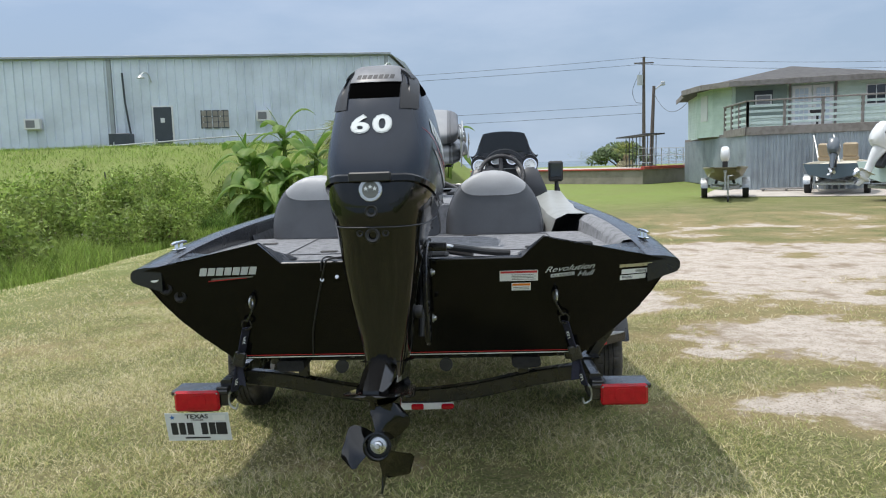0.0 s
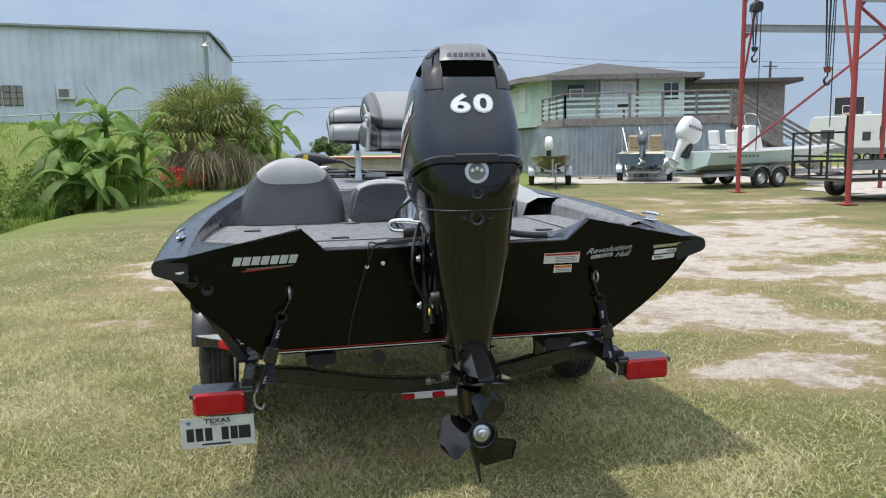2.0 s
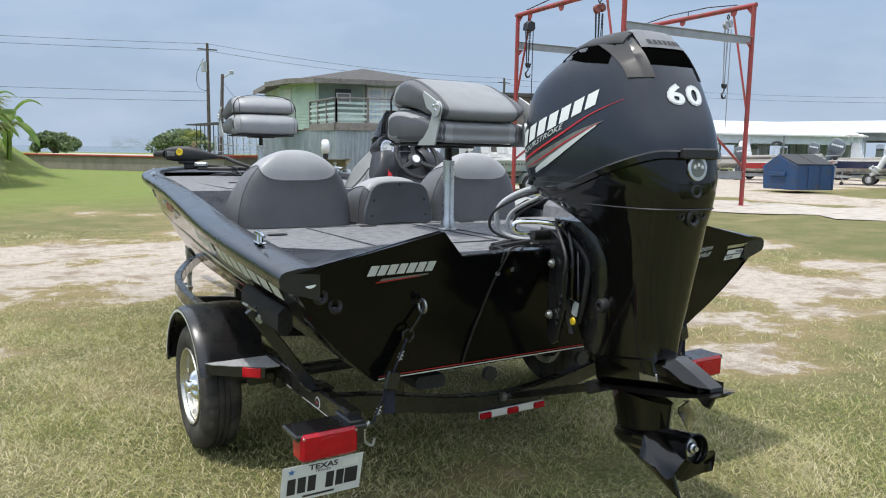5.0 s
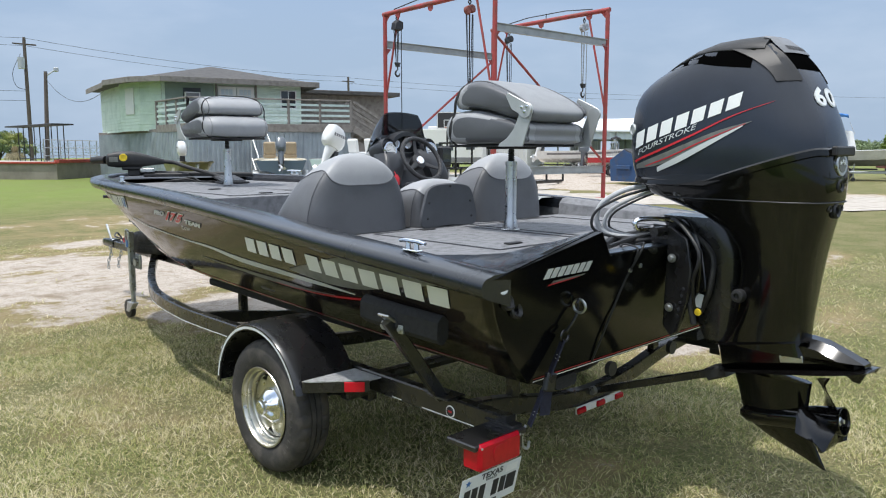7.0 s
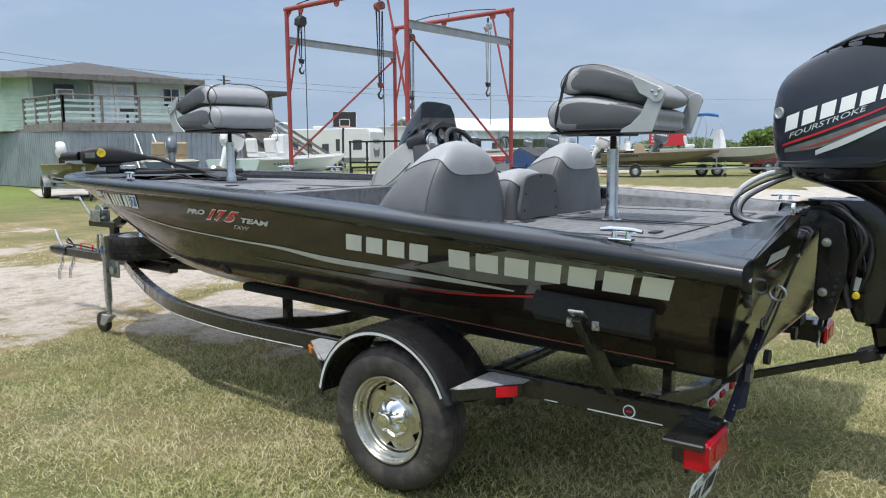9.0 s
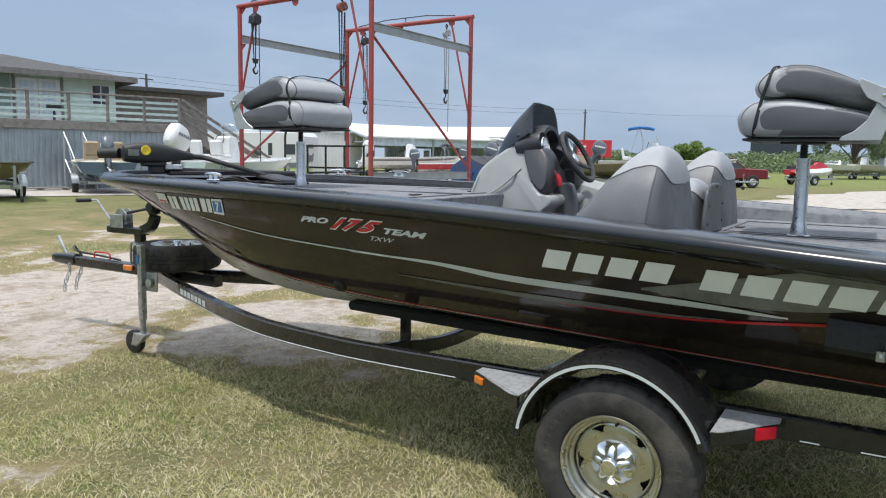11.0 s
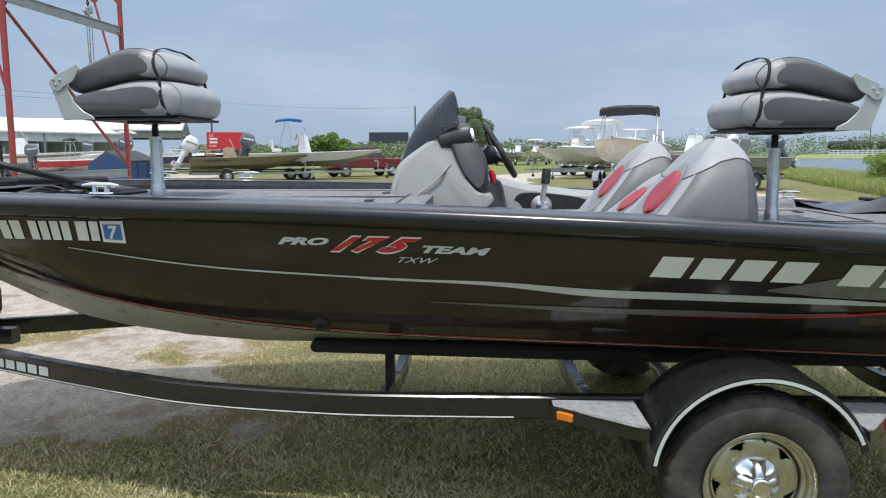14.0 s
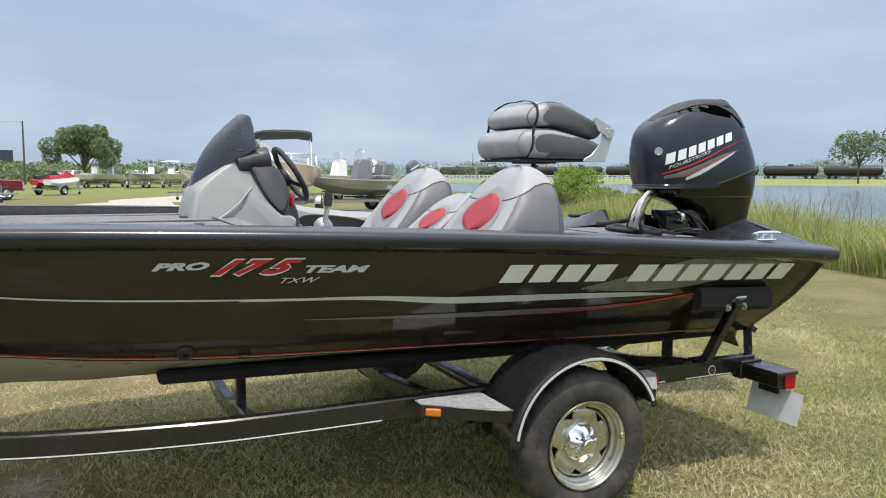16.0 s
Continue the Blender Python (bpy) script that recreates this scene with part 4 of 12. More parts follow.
# ---- cockpit seats ----
VINYL_SIDE = mat("slate_grey_vinyl", (0.135, 0.138, 0.146), 0.42, vary=0.15, scale=9, bump=0.14, bscale=260, rvary=0.06)
def cockpit_seat(name, cx, w, h, label, boxy=2.3):
    """A moulded bucket seat: flat domed back at y = 1.285, the front sloping forward into the cockpit."""
    st = thing(name, label, "seat", group="cockpit seats")
    COLS, LOW, TOP = 64, 12, 14
    front = table([(0, 1.79), (0.25, 1.70), (0.5, 1.612), (0.75, 1.53), (0.9, 1.485), (1.0, 1.44)])

    def spot(t, k):
        """A point of the skin at angle t round the seat and height share k."""
        c, s2 = math.cos(t), math.sin(t)
        hw = w * 0.5 * math.sqrt(max(0.0, 1 - min(k, 1.0) ** boxy))
        y0, y1 = 1.285 + 0.035 * k, float(front(k))
        if k > 0.68:
            q = math.sqrt(max(0.0, 1 - ((k - 0.68) / 0.32) ** 2.2))
            mid = 1.385 + 0.02 * k
            y0, y1 = mid + (y0 - mid) * (0.12 + 0.88 * q), mid + (y1 - mid) * (0.10 + 0.90 * q)
        e = 0.36 if s2 < 0 else 0.62
        x = hw * math.copysign(abs(c) ** (e if s2 < 0 else 0.5), c)
        y = (y0 + y1) / 2 + (y1 - y0) / 2 * math.copysign(abs(s2) ** e, s2)
        if s2 > 0:
            y -= 0.085 * s2 * (1 - (x / max(hw, 0.01)) ** 2) * (1 - 0.75 * k)
        return Vector((cx + x, y, 1.054 + h * k))

    def edge(t):
        """Where the pale cap begins: it dips in the middle of the back."""
        c, s2 = math.cos(t), math.sin(t)
        return 0.60 + 0.19 * abs(c) ** 1.4 if s2 < 0 else 0.79 - 0.20 * s2 ** 0.6

    ang = [2 * math.pi * (a - 0.5) / COLS for a in range(COLS)]

    def patch(cols, k0, k1, rows):
        g = Geo()
        return g.loft([[spot(ang[a % COLS], k0(ang[a % COLS]) + (k1(ang[a % COLS]) - k0(ang[a % COLS])) * r / rows) for a in cols] for r in range(rows + 1)], closed=False)
    zero, one = (lambda t: 0.0), (lambda t: 1.0)
    back = range(36, 63)
    part("back_panel", patch(back, zero, edge, LOW), VINYL_DARK, st, "charcoal vinyl back panel", sharp=60)
    for cols in (range(26, 37), range(62, 72)):
        part("side_panel", patch(cols, zero, edge, LOW), VINYL_SIDE, st, "slate grey vinyl side panel", sharp=60)
    part("front_bolster", patch(range(7, 27), zero, edge, LOW), VINYL_LIGHT, st, "light grey vinyl front", sharp=60)
    part("head_cap", patch(range(0, COLS + 1), edge, one, TOP), VINYL_LIGHT, st, "light grey vinyl cap", sharp=60)
    # welts along the joints
    g = Geo()
    g.tube([spot(t, edge(t)) for t in ang] + [spot(ang[0], edge(ang[0]))], 0.0032, 6)
    part("piping", g, VINYL_DARK, st)
    for a in (36, 62, 26, 7):
        g = Geo()
        t = ang[a]
        g.tube([spot(t, edge(t) * r / 10) for r in range(11)], 0.0032, 6)
        part("piping", g, VINYL_DARK if a in (36, 62) else VINYL_MID, st)
    # hollow of the front, and the red insert in it
    def inset(half_w, k0, k1, lift):
        g = Geo()
        rows3 = []
        for r in range(11):
            k = k0 + (k1 - k0) * r / 10
            q = math.sqrt(max(0.0, 1 - ((r - 5) / 5.0) ** 2)) if r not in (0, 10) else 0.12
            row = []
            for j in range(9):
                u = (-1 + j / 4) * half_w * q
                c = math.copysign(abs(u) ** 2.0, u)
                p = spot(math.atan2(math.sqrt(max(0.0, 1 - c * c)), c), k)
                row.append(p + Vector((0, lift * (1 - abs(-1 + j / 4) ** 4), lift * 0.6)))
            rows3.append(row)
        return g.loft(rows3, closed=False)
    part("hollow", inset(0.62, 0.02, 0.74, 0.005), VINYL_MID, st, "mid grey vinyl hollow", sharp=60)
    part("red_insert", inset(0.50, 0.22, 0.64, 0.016), VINYL_RED, st, "red vinyl insert", sharp=60)
    g = Geo()
    g.box((cx, 1.74, 1.0), (w * 0.88, 0.42, 0.13), 0.05)
    part("cushion", g, VINYL_LIGHT, st, "light grey seat cushion")
    g = Geo()
    g.box((cx, 1.68, 0.835), (w * 0.8, 0.4, 0.2), 0.01)
    part("seat_box", g, CONSOLE_DARK, st)
    return st


cockpit_seat("passenger_seat", -0.628, 0.60, 0.380, "charcoal and light grey vinyl bucket seat with red insert")
cockpit_seat("driver_seat", 0.445, 0.60, 0.380, "charcoal and light grey vinyl bucket seat behind the helm")
cockpit_seat("middle_seat", -0.09, 0.40, 0.245, "low grey vinyl jump seat between two bucket seats", boxy=5.0)
# the hard panel on the back of the middle seat
ms = thing("seat_back_panel", "charcoal moulded panel on the low middle seat back", "panel")
o = smooth([(-0.285, 1.058), (-0.272, 1.19), (-0.225, 1.262), (-0.09, 1.278), (0.045, 1.262), (0.092, 1.19), (0.105, 1.058), (-0.09, 1.056)], 5, True)
g = Geo()
g.slab([(p.x, p.y) for p in o], 0.018, Matrix(((1, 0, 0, 0), (0, 0, -1, 1.288), (0, 1, 0, 0), (0, 0, 0, 1))), bevel=0.006)
part("panel", g, VINYL_DARK, ms)
for x, z in ((-0.25, 1.10), (-0.24, 1.18), (0.07, 1.10), (0.06, 1.18), (-0.09, 1.262)):
    g = Geo()
    g.lathe([(0, 0.004), (0.006, 0.003), (0.007, 0), (0, 0)], 10, mat=Matrix.Translation((x, 1.270, z)) @ Matrix.Rotation(radians(90), 4, "X"))
    part("screw", g, DARK_TRIM, ms)


# ---- folded fishing seats on posts ----
SEAT_PAD = smooth([(-0.255, 0.014, 0), (-0.268, 0.050, 0), (-0.262, 0.100, 0), (-0.095, 0.148, 0), (0.04, 0.175, 0), (0.15, 0.173, 0), (0.225, 0.155, 0), (0.264, 0.112, 0), (0.264, 0.066, 0), (0.242, 0.026, 0), (0.18, 0.012, 0), (-0.05, 0.012, 0)], 5, True)
BACK_PAD = smooth([(-0.292, 0.152, 0), (-0.218, 0.222, 0), (-0.068, 0.296, 0), (0.023, 0.317, 0), (0.110, 0.308, 0), (0.172, 0.277, 0), (0.204, 0.230, 0), (0.186, 0.188, 0), (0.128, 0.176, 0), (0.04, 0.180, 0), (-0.081, 0.156, 0), (-0.225, 0.112, 0)], 5, True)
ACROSS = [-1.0, -0.985, -0.94, -0.87, -0.77, -0.62, -0.35, -0.08, 0.0, 0.08, 0.35, 0.62, 0.77, 0.87, 0.94, 0.985, 1.0]


def pad_ring(outline, u, hw, z):
    """The side outline of a pad, shrunk towards its middle line at the rounded ends of its width."""
    cy = sum(p.x for p in outline) / len(outline)
    cz = sum(p.y for p in outline) / len(outline)
    k = 1 - 0.42 * (1 - max(0.0, 1 - abs(u) ** 5) ** 0.5)
    k -= 0.030 * math.exp(-(u / 0.06) ** 2)
    ring = []
    for p in outline:
        y = cy + (p.x - cy) * (1 - 0.25 * (1 - k) if p.x < cy else k * (1 - 0.10 * abs(u) ** 4))
        ring.append((u * hw, y, z + cz + (p.y - cz) * k))
    return ring


def fishing_seat(at, post_h, label):
    """Folded: hinge at -y, fronts at +y; the origin is the foot of its post."""
    st = thing("fishing_seat", label, "seat", at=at, group="folding fishing seats")
    g = Geo()
    g.lathe([(0.0, 0.0), (0.036, 0.0), (0.036, 0.012), (0.0305, 0.05), (0.028, 0.06), (0.0275, post_h - 0.09), (0.029, post_h - 0.088), (0.029, post_h - 0.07), (0.0, post_h - 0.07)], 24)
    part("post", g, ALU, st, "brushed aluminium post")
    g = Geo()
    for k in range(5):
        z = post_h - 0.068 + k * 0.011
        g.lathe([(0.012, z), (0.017, z + 0.003), (0.017, z + 0.007), (0.012, z + 0.010)], 16)
    g.lathe([(0.013, post_h - 0.07), (0.013, post_h)], 14)
    part("spring_collar", g, BLACK_PLASTIC, st)
    z = post_h
    g = Geo()
    g.box((0, 0.0, z + 0.006), (0.42, 0.46, 0.012), 0.005)
    g.box((0, 0.0, z - 0.004), (0.18, 0.18, 0.012), 0.004)
    part("swivel_plate", g, BLACK_PLASTIC, st)
    g = Geo()
    g.loft([pad_ring(SEAT_PAD, u, 0.256, z) for u in ACROSS])
    sp2 = part("seat_pad", g, [VINYL_LIGHT, VINYL_DARK, VINYL_MID], st, "light grey seat cushion with charcoal sides", sharp=70)
    for q in sp2.data.polygons:
        c = q.center
        if abs(c.x) > 0.19 and c.y < 0.085 and z + 0.02 < c.z < z + 0.125:
            q.material_index = 1
        elif c.y < -0.2 and abs(c.x) < 0.17:
            q.material_index = 2
    g = Geo()
    g.loft([pad_ring(BACK_PAD, u, 0.248, z) for u in ACROSS])
    bp = part("back_pad", g, [VINYL_LIGHT, VINYL_DARK, VINYL_MID], st, "two-tone grey folded backrest", sharp=70)
    for q in bp.data.polygons:
        c = q.center
        if abs(c.x) > 0.19 and c.y < 0.07:
            q.material_index = 1
        elif c.y < 0.095 and c.z > z + 0.13 and q.normal.z > 0.15:
            q.material_index = 2
        elif c.y < -0.2:
            q.material_index = 2
    for u in (-0.83, 0.83):
        g = Geo()
        ring = [Vector(p) for p in pad_ring(BACK_PAD, u, 0.249, z)]
        g.tube(ring + ring[:1], 0.003, 6)
        part("piping", g, VINYL_DARK, st)
        g = Geo()
        ring = [Vector(p) for p in pad_ring(SEAT_PAD, u, 0.257, z)]
        g.tube(ring + ring[:1], 0.003, 6)
        part("piping", g, VINYL_MID, st)
    for s in (-1, 1):
        g = Geo()
        hub = [(-0.302 + 0.036 * math.cos(radians(a)), z + 0.157 + 0.036 * math.sin(radians(a))) for a in range(10, 211, 20)]
        o = [(-0.285, z + 0.0), (-0.14, z + 0.0), (-0.150, z + 0.016), (-0.190, z + 0.036), (-0.232, z + 0.078), (-0.258, z + 0.135)] + hub
        g.slab(o, 0.008, Matrix(((0, 0, s, s * 0.258), (1, 0, 0, 0), (0, 1, 0, 0), (0, 0, 0, 1))), bevel=0.0025)
        part("hinge_arm", g, ALU_PAINT, st, "pale grey painted metal hinge")
        g = Geo()
        hub = [(-0.302 + 0.034 * math.cos(radians(a)), z + 0.157 + 0.034 * math.sin(radians(a))) for a in range(120, 331, 21)]
        o = [(-0.226, z + 0.165), (-0.192, z + 0.222), (-0.202, z + 0.240)] + hub
        g.slab(o, 0.007, Matrix(((0, 0, s, s * 0.267), (1, 0, 0, 0), (0, 1, 0, 0), (0, 0, 0, 1))), bevel=0.0025)
        part("hinge_plate", g, ALU_PAINT, st, "pale grey painted metal hinge")
        for dy, dz in ((-0.302, 0.152), (-0.284, 0.172), (-0.314, 0.174)):
            g = Geo()
            g.lathe([(0, 0.006), (0.006, 0.005), (0.008, 0), (0, 0)], 10, mat=pose(s * 0.274, dy, z + dz, 0, 90 * s, 0))
            part("rivet", g, CHROME, st)
    return st


def seat_strap(st, y, z, label="black elastic strap"):
    """A band round both folded pads."""
    half = [(0.05, 0.02, 0.002), (0.18, 0.015, 0.006), (0.240, 0.01, 0.04), (0.256, 0.0, 0.095), (0.238, -0.012, 0.165), (0.246, -0.03, 0.225), (0.205, -0.045, 0.290), (0.10, -0.05, 0.318), (0.0, -0.05, 0.318)]
    pts = half + [(-a, b, c) for a, b, c in half[-2::-1]]
    o = smooth([(a, y + b, z + c) for a, b, c in pts], 4)
    rows = []
    for p in o:
        d = Vector((p.x, 0, p.z - z - 0.15)).normalized() * 0.004
        rows.append([(p.x, p.y - 0.007, p.z), (p.x + d.x, p.y - 0.007, p.z + d.z), (p.x + d.x, p.y + 0.007, p.z + d.z), (p.x, p.y + 0.007, p.z)])
    g = Geo()
    g.loft(rows)
    part("strap", g, BLACK_WEB, st, label)


rear_seat = fishing_seat(pose(0.0, 0.93, 1.058, 0, 0, 1), 0.405, "folded grey vinyl fishing seat on a rear deck post")
seat_strap(rear_seat, 0.170, 0.405)
front_seat = fishing_seat(pose(0.0, 3.80, 1.186, 0, 0, 176), 0.345, "folded grey vinyl fishing seat strapped on a bow deck post")
seat_strap(front_seat, 0.165, 0.345)


# ---- helm console ----
con = thing("helm_console", "light grey moulded helm console with smoked windscreen", "console")


def rrect(x0, x1, y0, y1, z, r=0.35, n=32, bulge=0.0):
    cx, cy, hx, hy = (x0 + x1) / 2, (y0 + y1) / 2, (x1 - x0) / 2, (y1 - y0) / 2
    out = []
    for k in range(n):
        t = 2 * math.pi * k / n
        c, s = math.cos(t), math.sin(t)
        out.append((cx + hx * math.copysign(abs(c) ** r, c), cy + hy * math.copysign(abs(s) ** r, s), z))
    return out


SIDE = smooth([(2.775, 0.74), (2.75, 0.98), (2.728, 1.12), (2.700, 1.25), (2.672, 1.325), (2.58, 1.405), (2.475, 1.468), (2.425, 1.452), (2.392, 1.37), (2.335, 1.25), (2.275, 1.182), (2.215, 1.172), (2.205, 1.130), (2.265, 1.070), (2.300, 0.95), (2.300, 0.74)], 4)
HALF = table([(0.70, 0.335), (1.10, 0.322), (1.20, 0.306), (1.30, 0.262), (1.40, 0.215), (1.50, 0.185)])
g = Geo()
rings = []
for s, k in ((-1.0, 0.93), (-0.985, 0.975), (-0.94, 1.0), (-0.7, 1.0), (-0.35, 1.0), (0, 1.0), (0.35, 1.0), (0.7, 1.0), (0.94, 1.0), (0.985, 0.975), (1.0, 0.93)):
    ring = []
    for p in SIDE:
        y, z = 2.46 + (p.x - 2.46) * k, 1.10 + (p.y - 1.10) * k
        y += 0.035 * (1 - s * s) * max(0, (p.x - 2.5) / 0.25)
        ring.append((0.555 + s * float(HALF(z)), y, max(z, 0.74)))
    rings.append(ring)
g.loft(rings)
part("body", g, CONSOLE, con)
# crease along the port face
g = Geo()
g.tube(smooth([(0.226, 2.70, 1.135), (0.240, 2.60, 1.165), (0.268, 2.50, 1.235), (0.300, 2.42, 1.32)], 5), [0.008] * 16, 8, squash=0.5)
part("moulded_crease", g, CONSOLE, con)
# dark dash: hood over the gauges, two pods
g = Geo()
hood = []
for y, w, zt in ((2.54, 0.12, 1.520), (2.46, 0.150, 1.565), (2.39, 0.160, 1.580), (2.345, 0.156, 1.572)):
    ring = []
    for k in range(17):
        a = math.pi * k / 16
        ring.append((0.555 + w * math.cos(a), y, 1.385 + (zt - 1.385) * math.sin(a) ** 0.7))
    hood.append(ring)
g.loft(hood, closed=False)
inner = [[(0.555 + (p[0] - 0.555) * 0.86, p[1], 1.385 + (p[2] - 1.385) * 0.86) for p in r] for r in hood[::-1]]
g.loft([hood[-1]] + inner, closed=False)
part("dash_hood", g, CONSOLE_DARK, con, "charcoal dash hood")
g = Geo()
g.loft([[(x, 2.275, 1.17), (x, 2.30, 1.30), (x, 2.345, 1.385), (x, 2.415, 1.43), (x, 2.430, 1.55), (x, 2.52, 1.53), (x, 2.50, 1.17)] for x in (0.40, 0.46, 0.555, 0.65, 0.71)])
part("dash_panel", g, CONSOLE_DARK, con, "charcoal dash panel")
for x0, z0, r in ((0.372, 1.462, 0.064), (0.738, 1.462, 0.064)):
    g = Geo()
    g.lathe([(0, -0.14), (r * 0.7, -0.12), (r, -0.03), (r, 0.035), (r * 0.95, 0.042), (r * 0.88, 0.040), (r * 0.84, 0.025), (0, 0.025)], 28, mat=Matrix.Translation((x0, 2.355, z0)) @ Matrix.Rotation(radians(78), 4, "X"))
    part("gauge_pod", g, CONSOLE_DARK, con, "charcoal gauge pods")


def gauge(x, y, z, r):
    m = Matrix.Translation((x, y, z)) @ Matrix.Rotation(radians(78), 4, "X")
    g = Geo()
    g.lathe([(r * 0.80, 0.002), (r * 0.84, 0.010), (r, 0.010), (r * 1.04, 0.0), (r * 1.04, -0.02), (0, -0.02)], 28, mat=m)
    b = part("gauge", g, CHROME, con, "chrome-rimmed white gauge")
    g = Geo()
    g.lathe([(0, 0.0045), (r * 0.82, 0.0045), (r * 0.82, 0.0), (0, 0.0)], 24, mat=m)
    part("dial", g, WHITE_DECAL, b)
    g = Geo()
    for k in range(9):
        a = radians(220 - k * 32)
        g.box((0, 0, 0), (r * 0.14, 0.0022, 0.001), 0.0002, mat=m @ Matrix.Translation((r * 0.64 * math.cos(a), r * 0.64 * math.sin(a), 0.0055)) @ Matrix.Rotation(a, 4, "Z"))
    a = radians(200)
    g.box((0, 0, 0), (r * 0.62, 0.003, 0.001), 0.0003, mat=m @ Matrix.Translation((r * 0.28 * math.cos(a), r * 0.28 * math.sin(a), 0.006)) @ Matrix.Rotation(a, 4, "Z"))
    part("dial_marks", g, INK, b)


for x, y, z, r in ((0.372, 2.306, 1.454, 0.050), (0.738, 2.306, 1.454, 0.050), (0.495, 2.412, 1.500, 0.043), (0.615, 2.412, 1.500, 0.043)):
    gauge(x, y, z, r)
for k in range(5):
    g = Geo()
    g.box((0.555, 2.415, 1.535 - k * 0.022), (0.03, 0.02, 0.014), 0.003)
    part("rocker_switch", g, BLACK_PLASTIC, con)
# dark wings either side of the wheel
wing = smooth([(2.415, 1.435), (2.34, 1.462), (2.262, 1.40), (2.228, 1.300), (2.234, 1.215), (2.270, 1.178), (2.335, 1.245), (2.392, 1.350)], 4, True)
for s in (-1, 1):
    g = Geo()
    rr = []
    for d, k in ((0.300, 0.80), (0.288, 0.93), (0.268, 1.0), (0.22, 1.0), (0.165, 0.96), (0.14, 0.85)):
        rr.append([(0.555 + s * (d - 0.34 * max(0, 2.32 + (p.y - 1.30) * 0 + 0.0 - 2.32) - 0.32 * max(0.0, p.y - 1.26)), 2.325 + (p.x - 2.325) * k, 1.32 + (p.y - 1.32) * k) for p in wing])
    g.loft(rr)
    part("dash_wing", g, CONSOLE_DARK, con, "charcoal wing of the dash")
# bottom step of the console under the wheel
g = Geo()
o = smooth([(2.16, 1.23), (2.12, 1.0), (2.06, 0.80), (2.18, 0.78), (2.26, 1.0), (2.28, 1.2)], 4, True)
g.slab([(p.x, p.y) for p in o], 0.05, Matrix(((0, 0, 1, 0.44), (1, 0, 0, 0), (0, 1, 0, 0), (0, 0, 0, 1))), bevel=0.01)
part("footrest", g, VINYL_DARK, con)
# cup / plug on the port face
g = Geo()
m = Matrix.Translation((0.232, 2.645, 1.115)) @ Matrix.Rotation(radians(-90), 4, "Y")
g.lathe([(0.024, 0.0), (0.026, 0.008), (0.036, 0.008), (0.039, 0.0), (0.039, -0.01), (0, -0.01)], 24, mat=m)
k = part("socket_ring", g, BLACK_PLASTIC, con)
g = Geo()
g.lathe([(0, 0.005), (0.022, 0.004), (0.0245, 0.0), (0, 0.0)], 20, mat=m)
part("socket_cap", g, CONSOLE, k)
# red key float
g = Geo()
g.tube([(0.345, 2.235, 1.315), (0.345, 2.222, 1.298), (0.345, 2.215, 1.285)], 0.003, 6)
g.tube([(0.345, 2.215, 1.29), (0.348, 2.205, 1.26), (0.35, 2.20, 1.225)], [0.012, 0.018, 0.012], 10)
part("key_float", g, RED_DECAL, con, "red key float on the ignition")
# smoked windscreen, a curved sheet with thickness
g = Geo()
base, topr = [], []
NS = 17
rows = []
for j in range(7):
    q = j / 6
    row = []
    for i in range(NS):
        u = -1 + 2 * i / (NS - 1)
        yb = 2.705 - 0.335 * abs(u) ** 2.4
        zb = 1.295 + 0.235 * abs(u) ** 1.8
        xb = 0.555 + 0.250 * math.copysign(abs(u) ** 0.9, u)
        yt = 2.435 - 0.055 * abs(u) ** 2
        zt = 1.708 - 0.03 * abs(u) ** 2 - 0.17 * max(0, abs(u) - 0.72) / 0.28 * max(0, abs(u) - 0.72) / 0.28
        xt = 0.555 + 0.200 * math.copysign(abs(u) ** 0.92, u)
        bow = 0.045 * math.sin(math.pi * q) * (1 - 0.6 * abs(u))
        row.append(Vector((xb + (xt - xb) * q, yb + (yt - yb) * q + bow, zb + (zt - zb) * q + bow * 0.4)))
    rows.append(row)
g.loft(rows, closed=False)
g.loft([[p + Vector((0, -0.005, -0.003)) for p in r] for r in rows], closed=False)
part("windscreen", g, SMOKED, con, "smoked acrylic windscreen")
for u, q in ((-0.93, 0.15), (-0.97, 0.55), (-0.5, 0.06), (0.5, 0.06), (0.93, 0.15)):
    i, j = round((u + 1) / 2 * (NS - 1)), round(q * 6)
    g = Geo()
    g.lathe([(0, 0.006), (0.007, 0.004), (0.009, -0.003), (0, -0.003)], 12, mat=Matrix.Translation(rows[j][i]) @ Matrix.Rotation(radians(-60 if u < 0 else 60), 4, "Y"))
    part("screw_cap", g, DARK_TRIM, con)
# steering wheel
wheel_m = Matrix.Translation((0.525, 2.165, 1.392)) @ Matrix.Rotation(radians(59), 4, "X")
sw = thing("steering_wheel", "black three-spoke steering wheel on a grey console", "steering wheel", at=wheel_m)
g = Geo()
g.tube([(0.155 * math.cos(a), 0.155 * math.sin(a), 0.0) for a in [2 * math.pi * k / 40 for k in range(41)]], 0.0155, 10)
part("rim", g, BLACK_TEX, sw)
for a in (90, 210, 330):
    g = Geo()
    c, s = math.cos(radians(a)), math.sin(radians(a))
    g.tube([(0.03 * c, 0.03 * s, -0.03), (0.09 * c, 0.09 * s, -0.022), (0.150 * c, 0.150 * s, -0.002)], [0.022, 0.016, 0.014], 8, squash=0.5)
    part("spoke", g, BLACK_PLASTIC, sw)
g = Geo()
g.lathe([(0, -0.012), (0.03, -0.014), (0.052, -0.024), (0.055, -0.045), (0.03, -0.11), (0, -0.11)], 24)
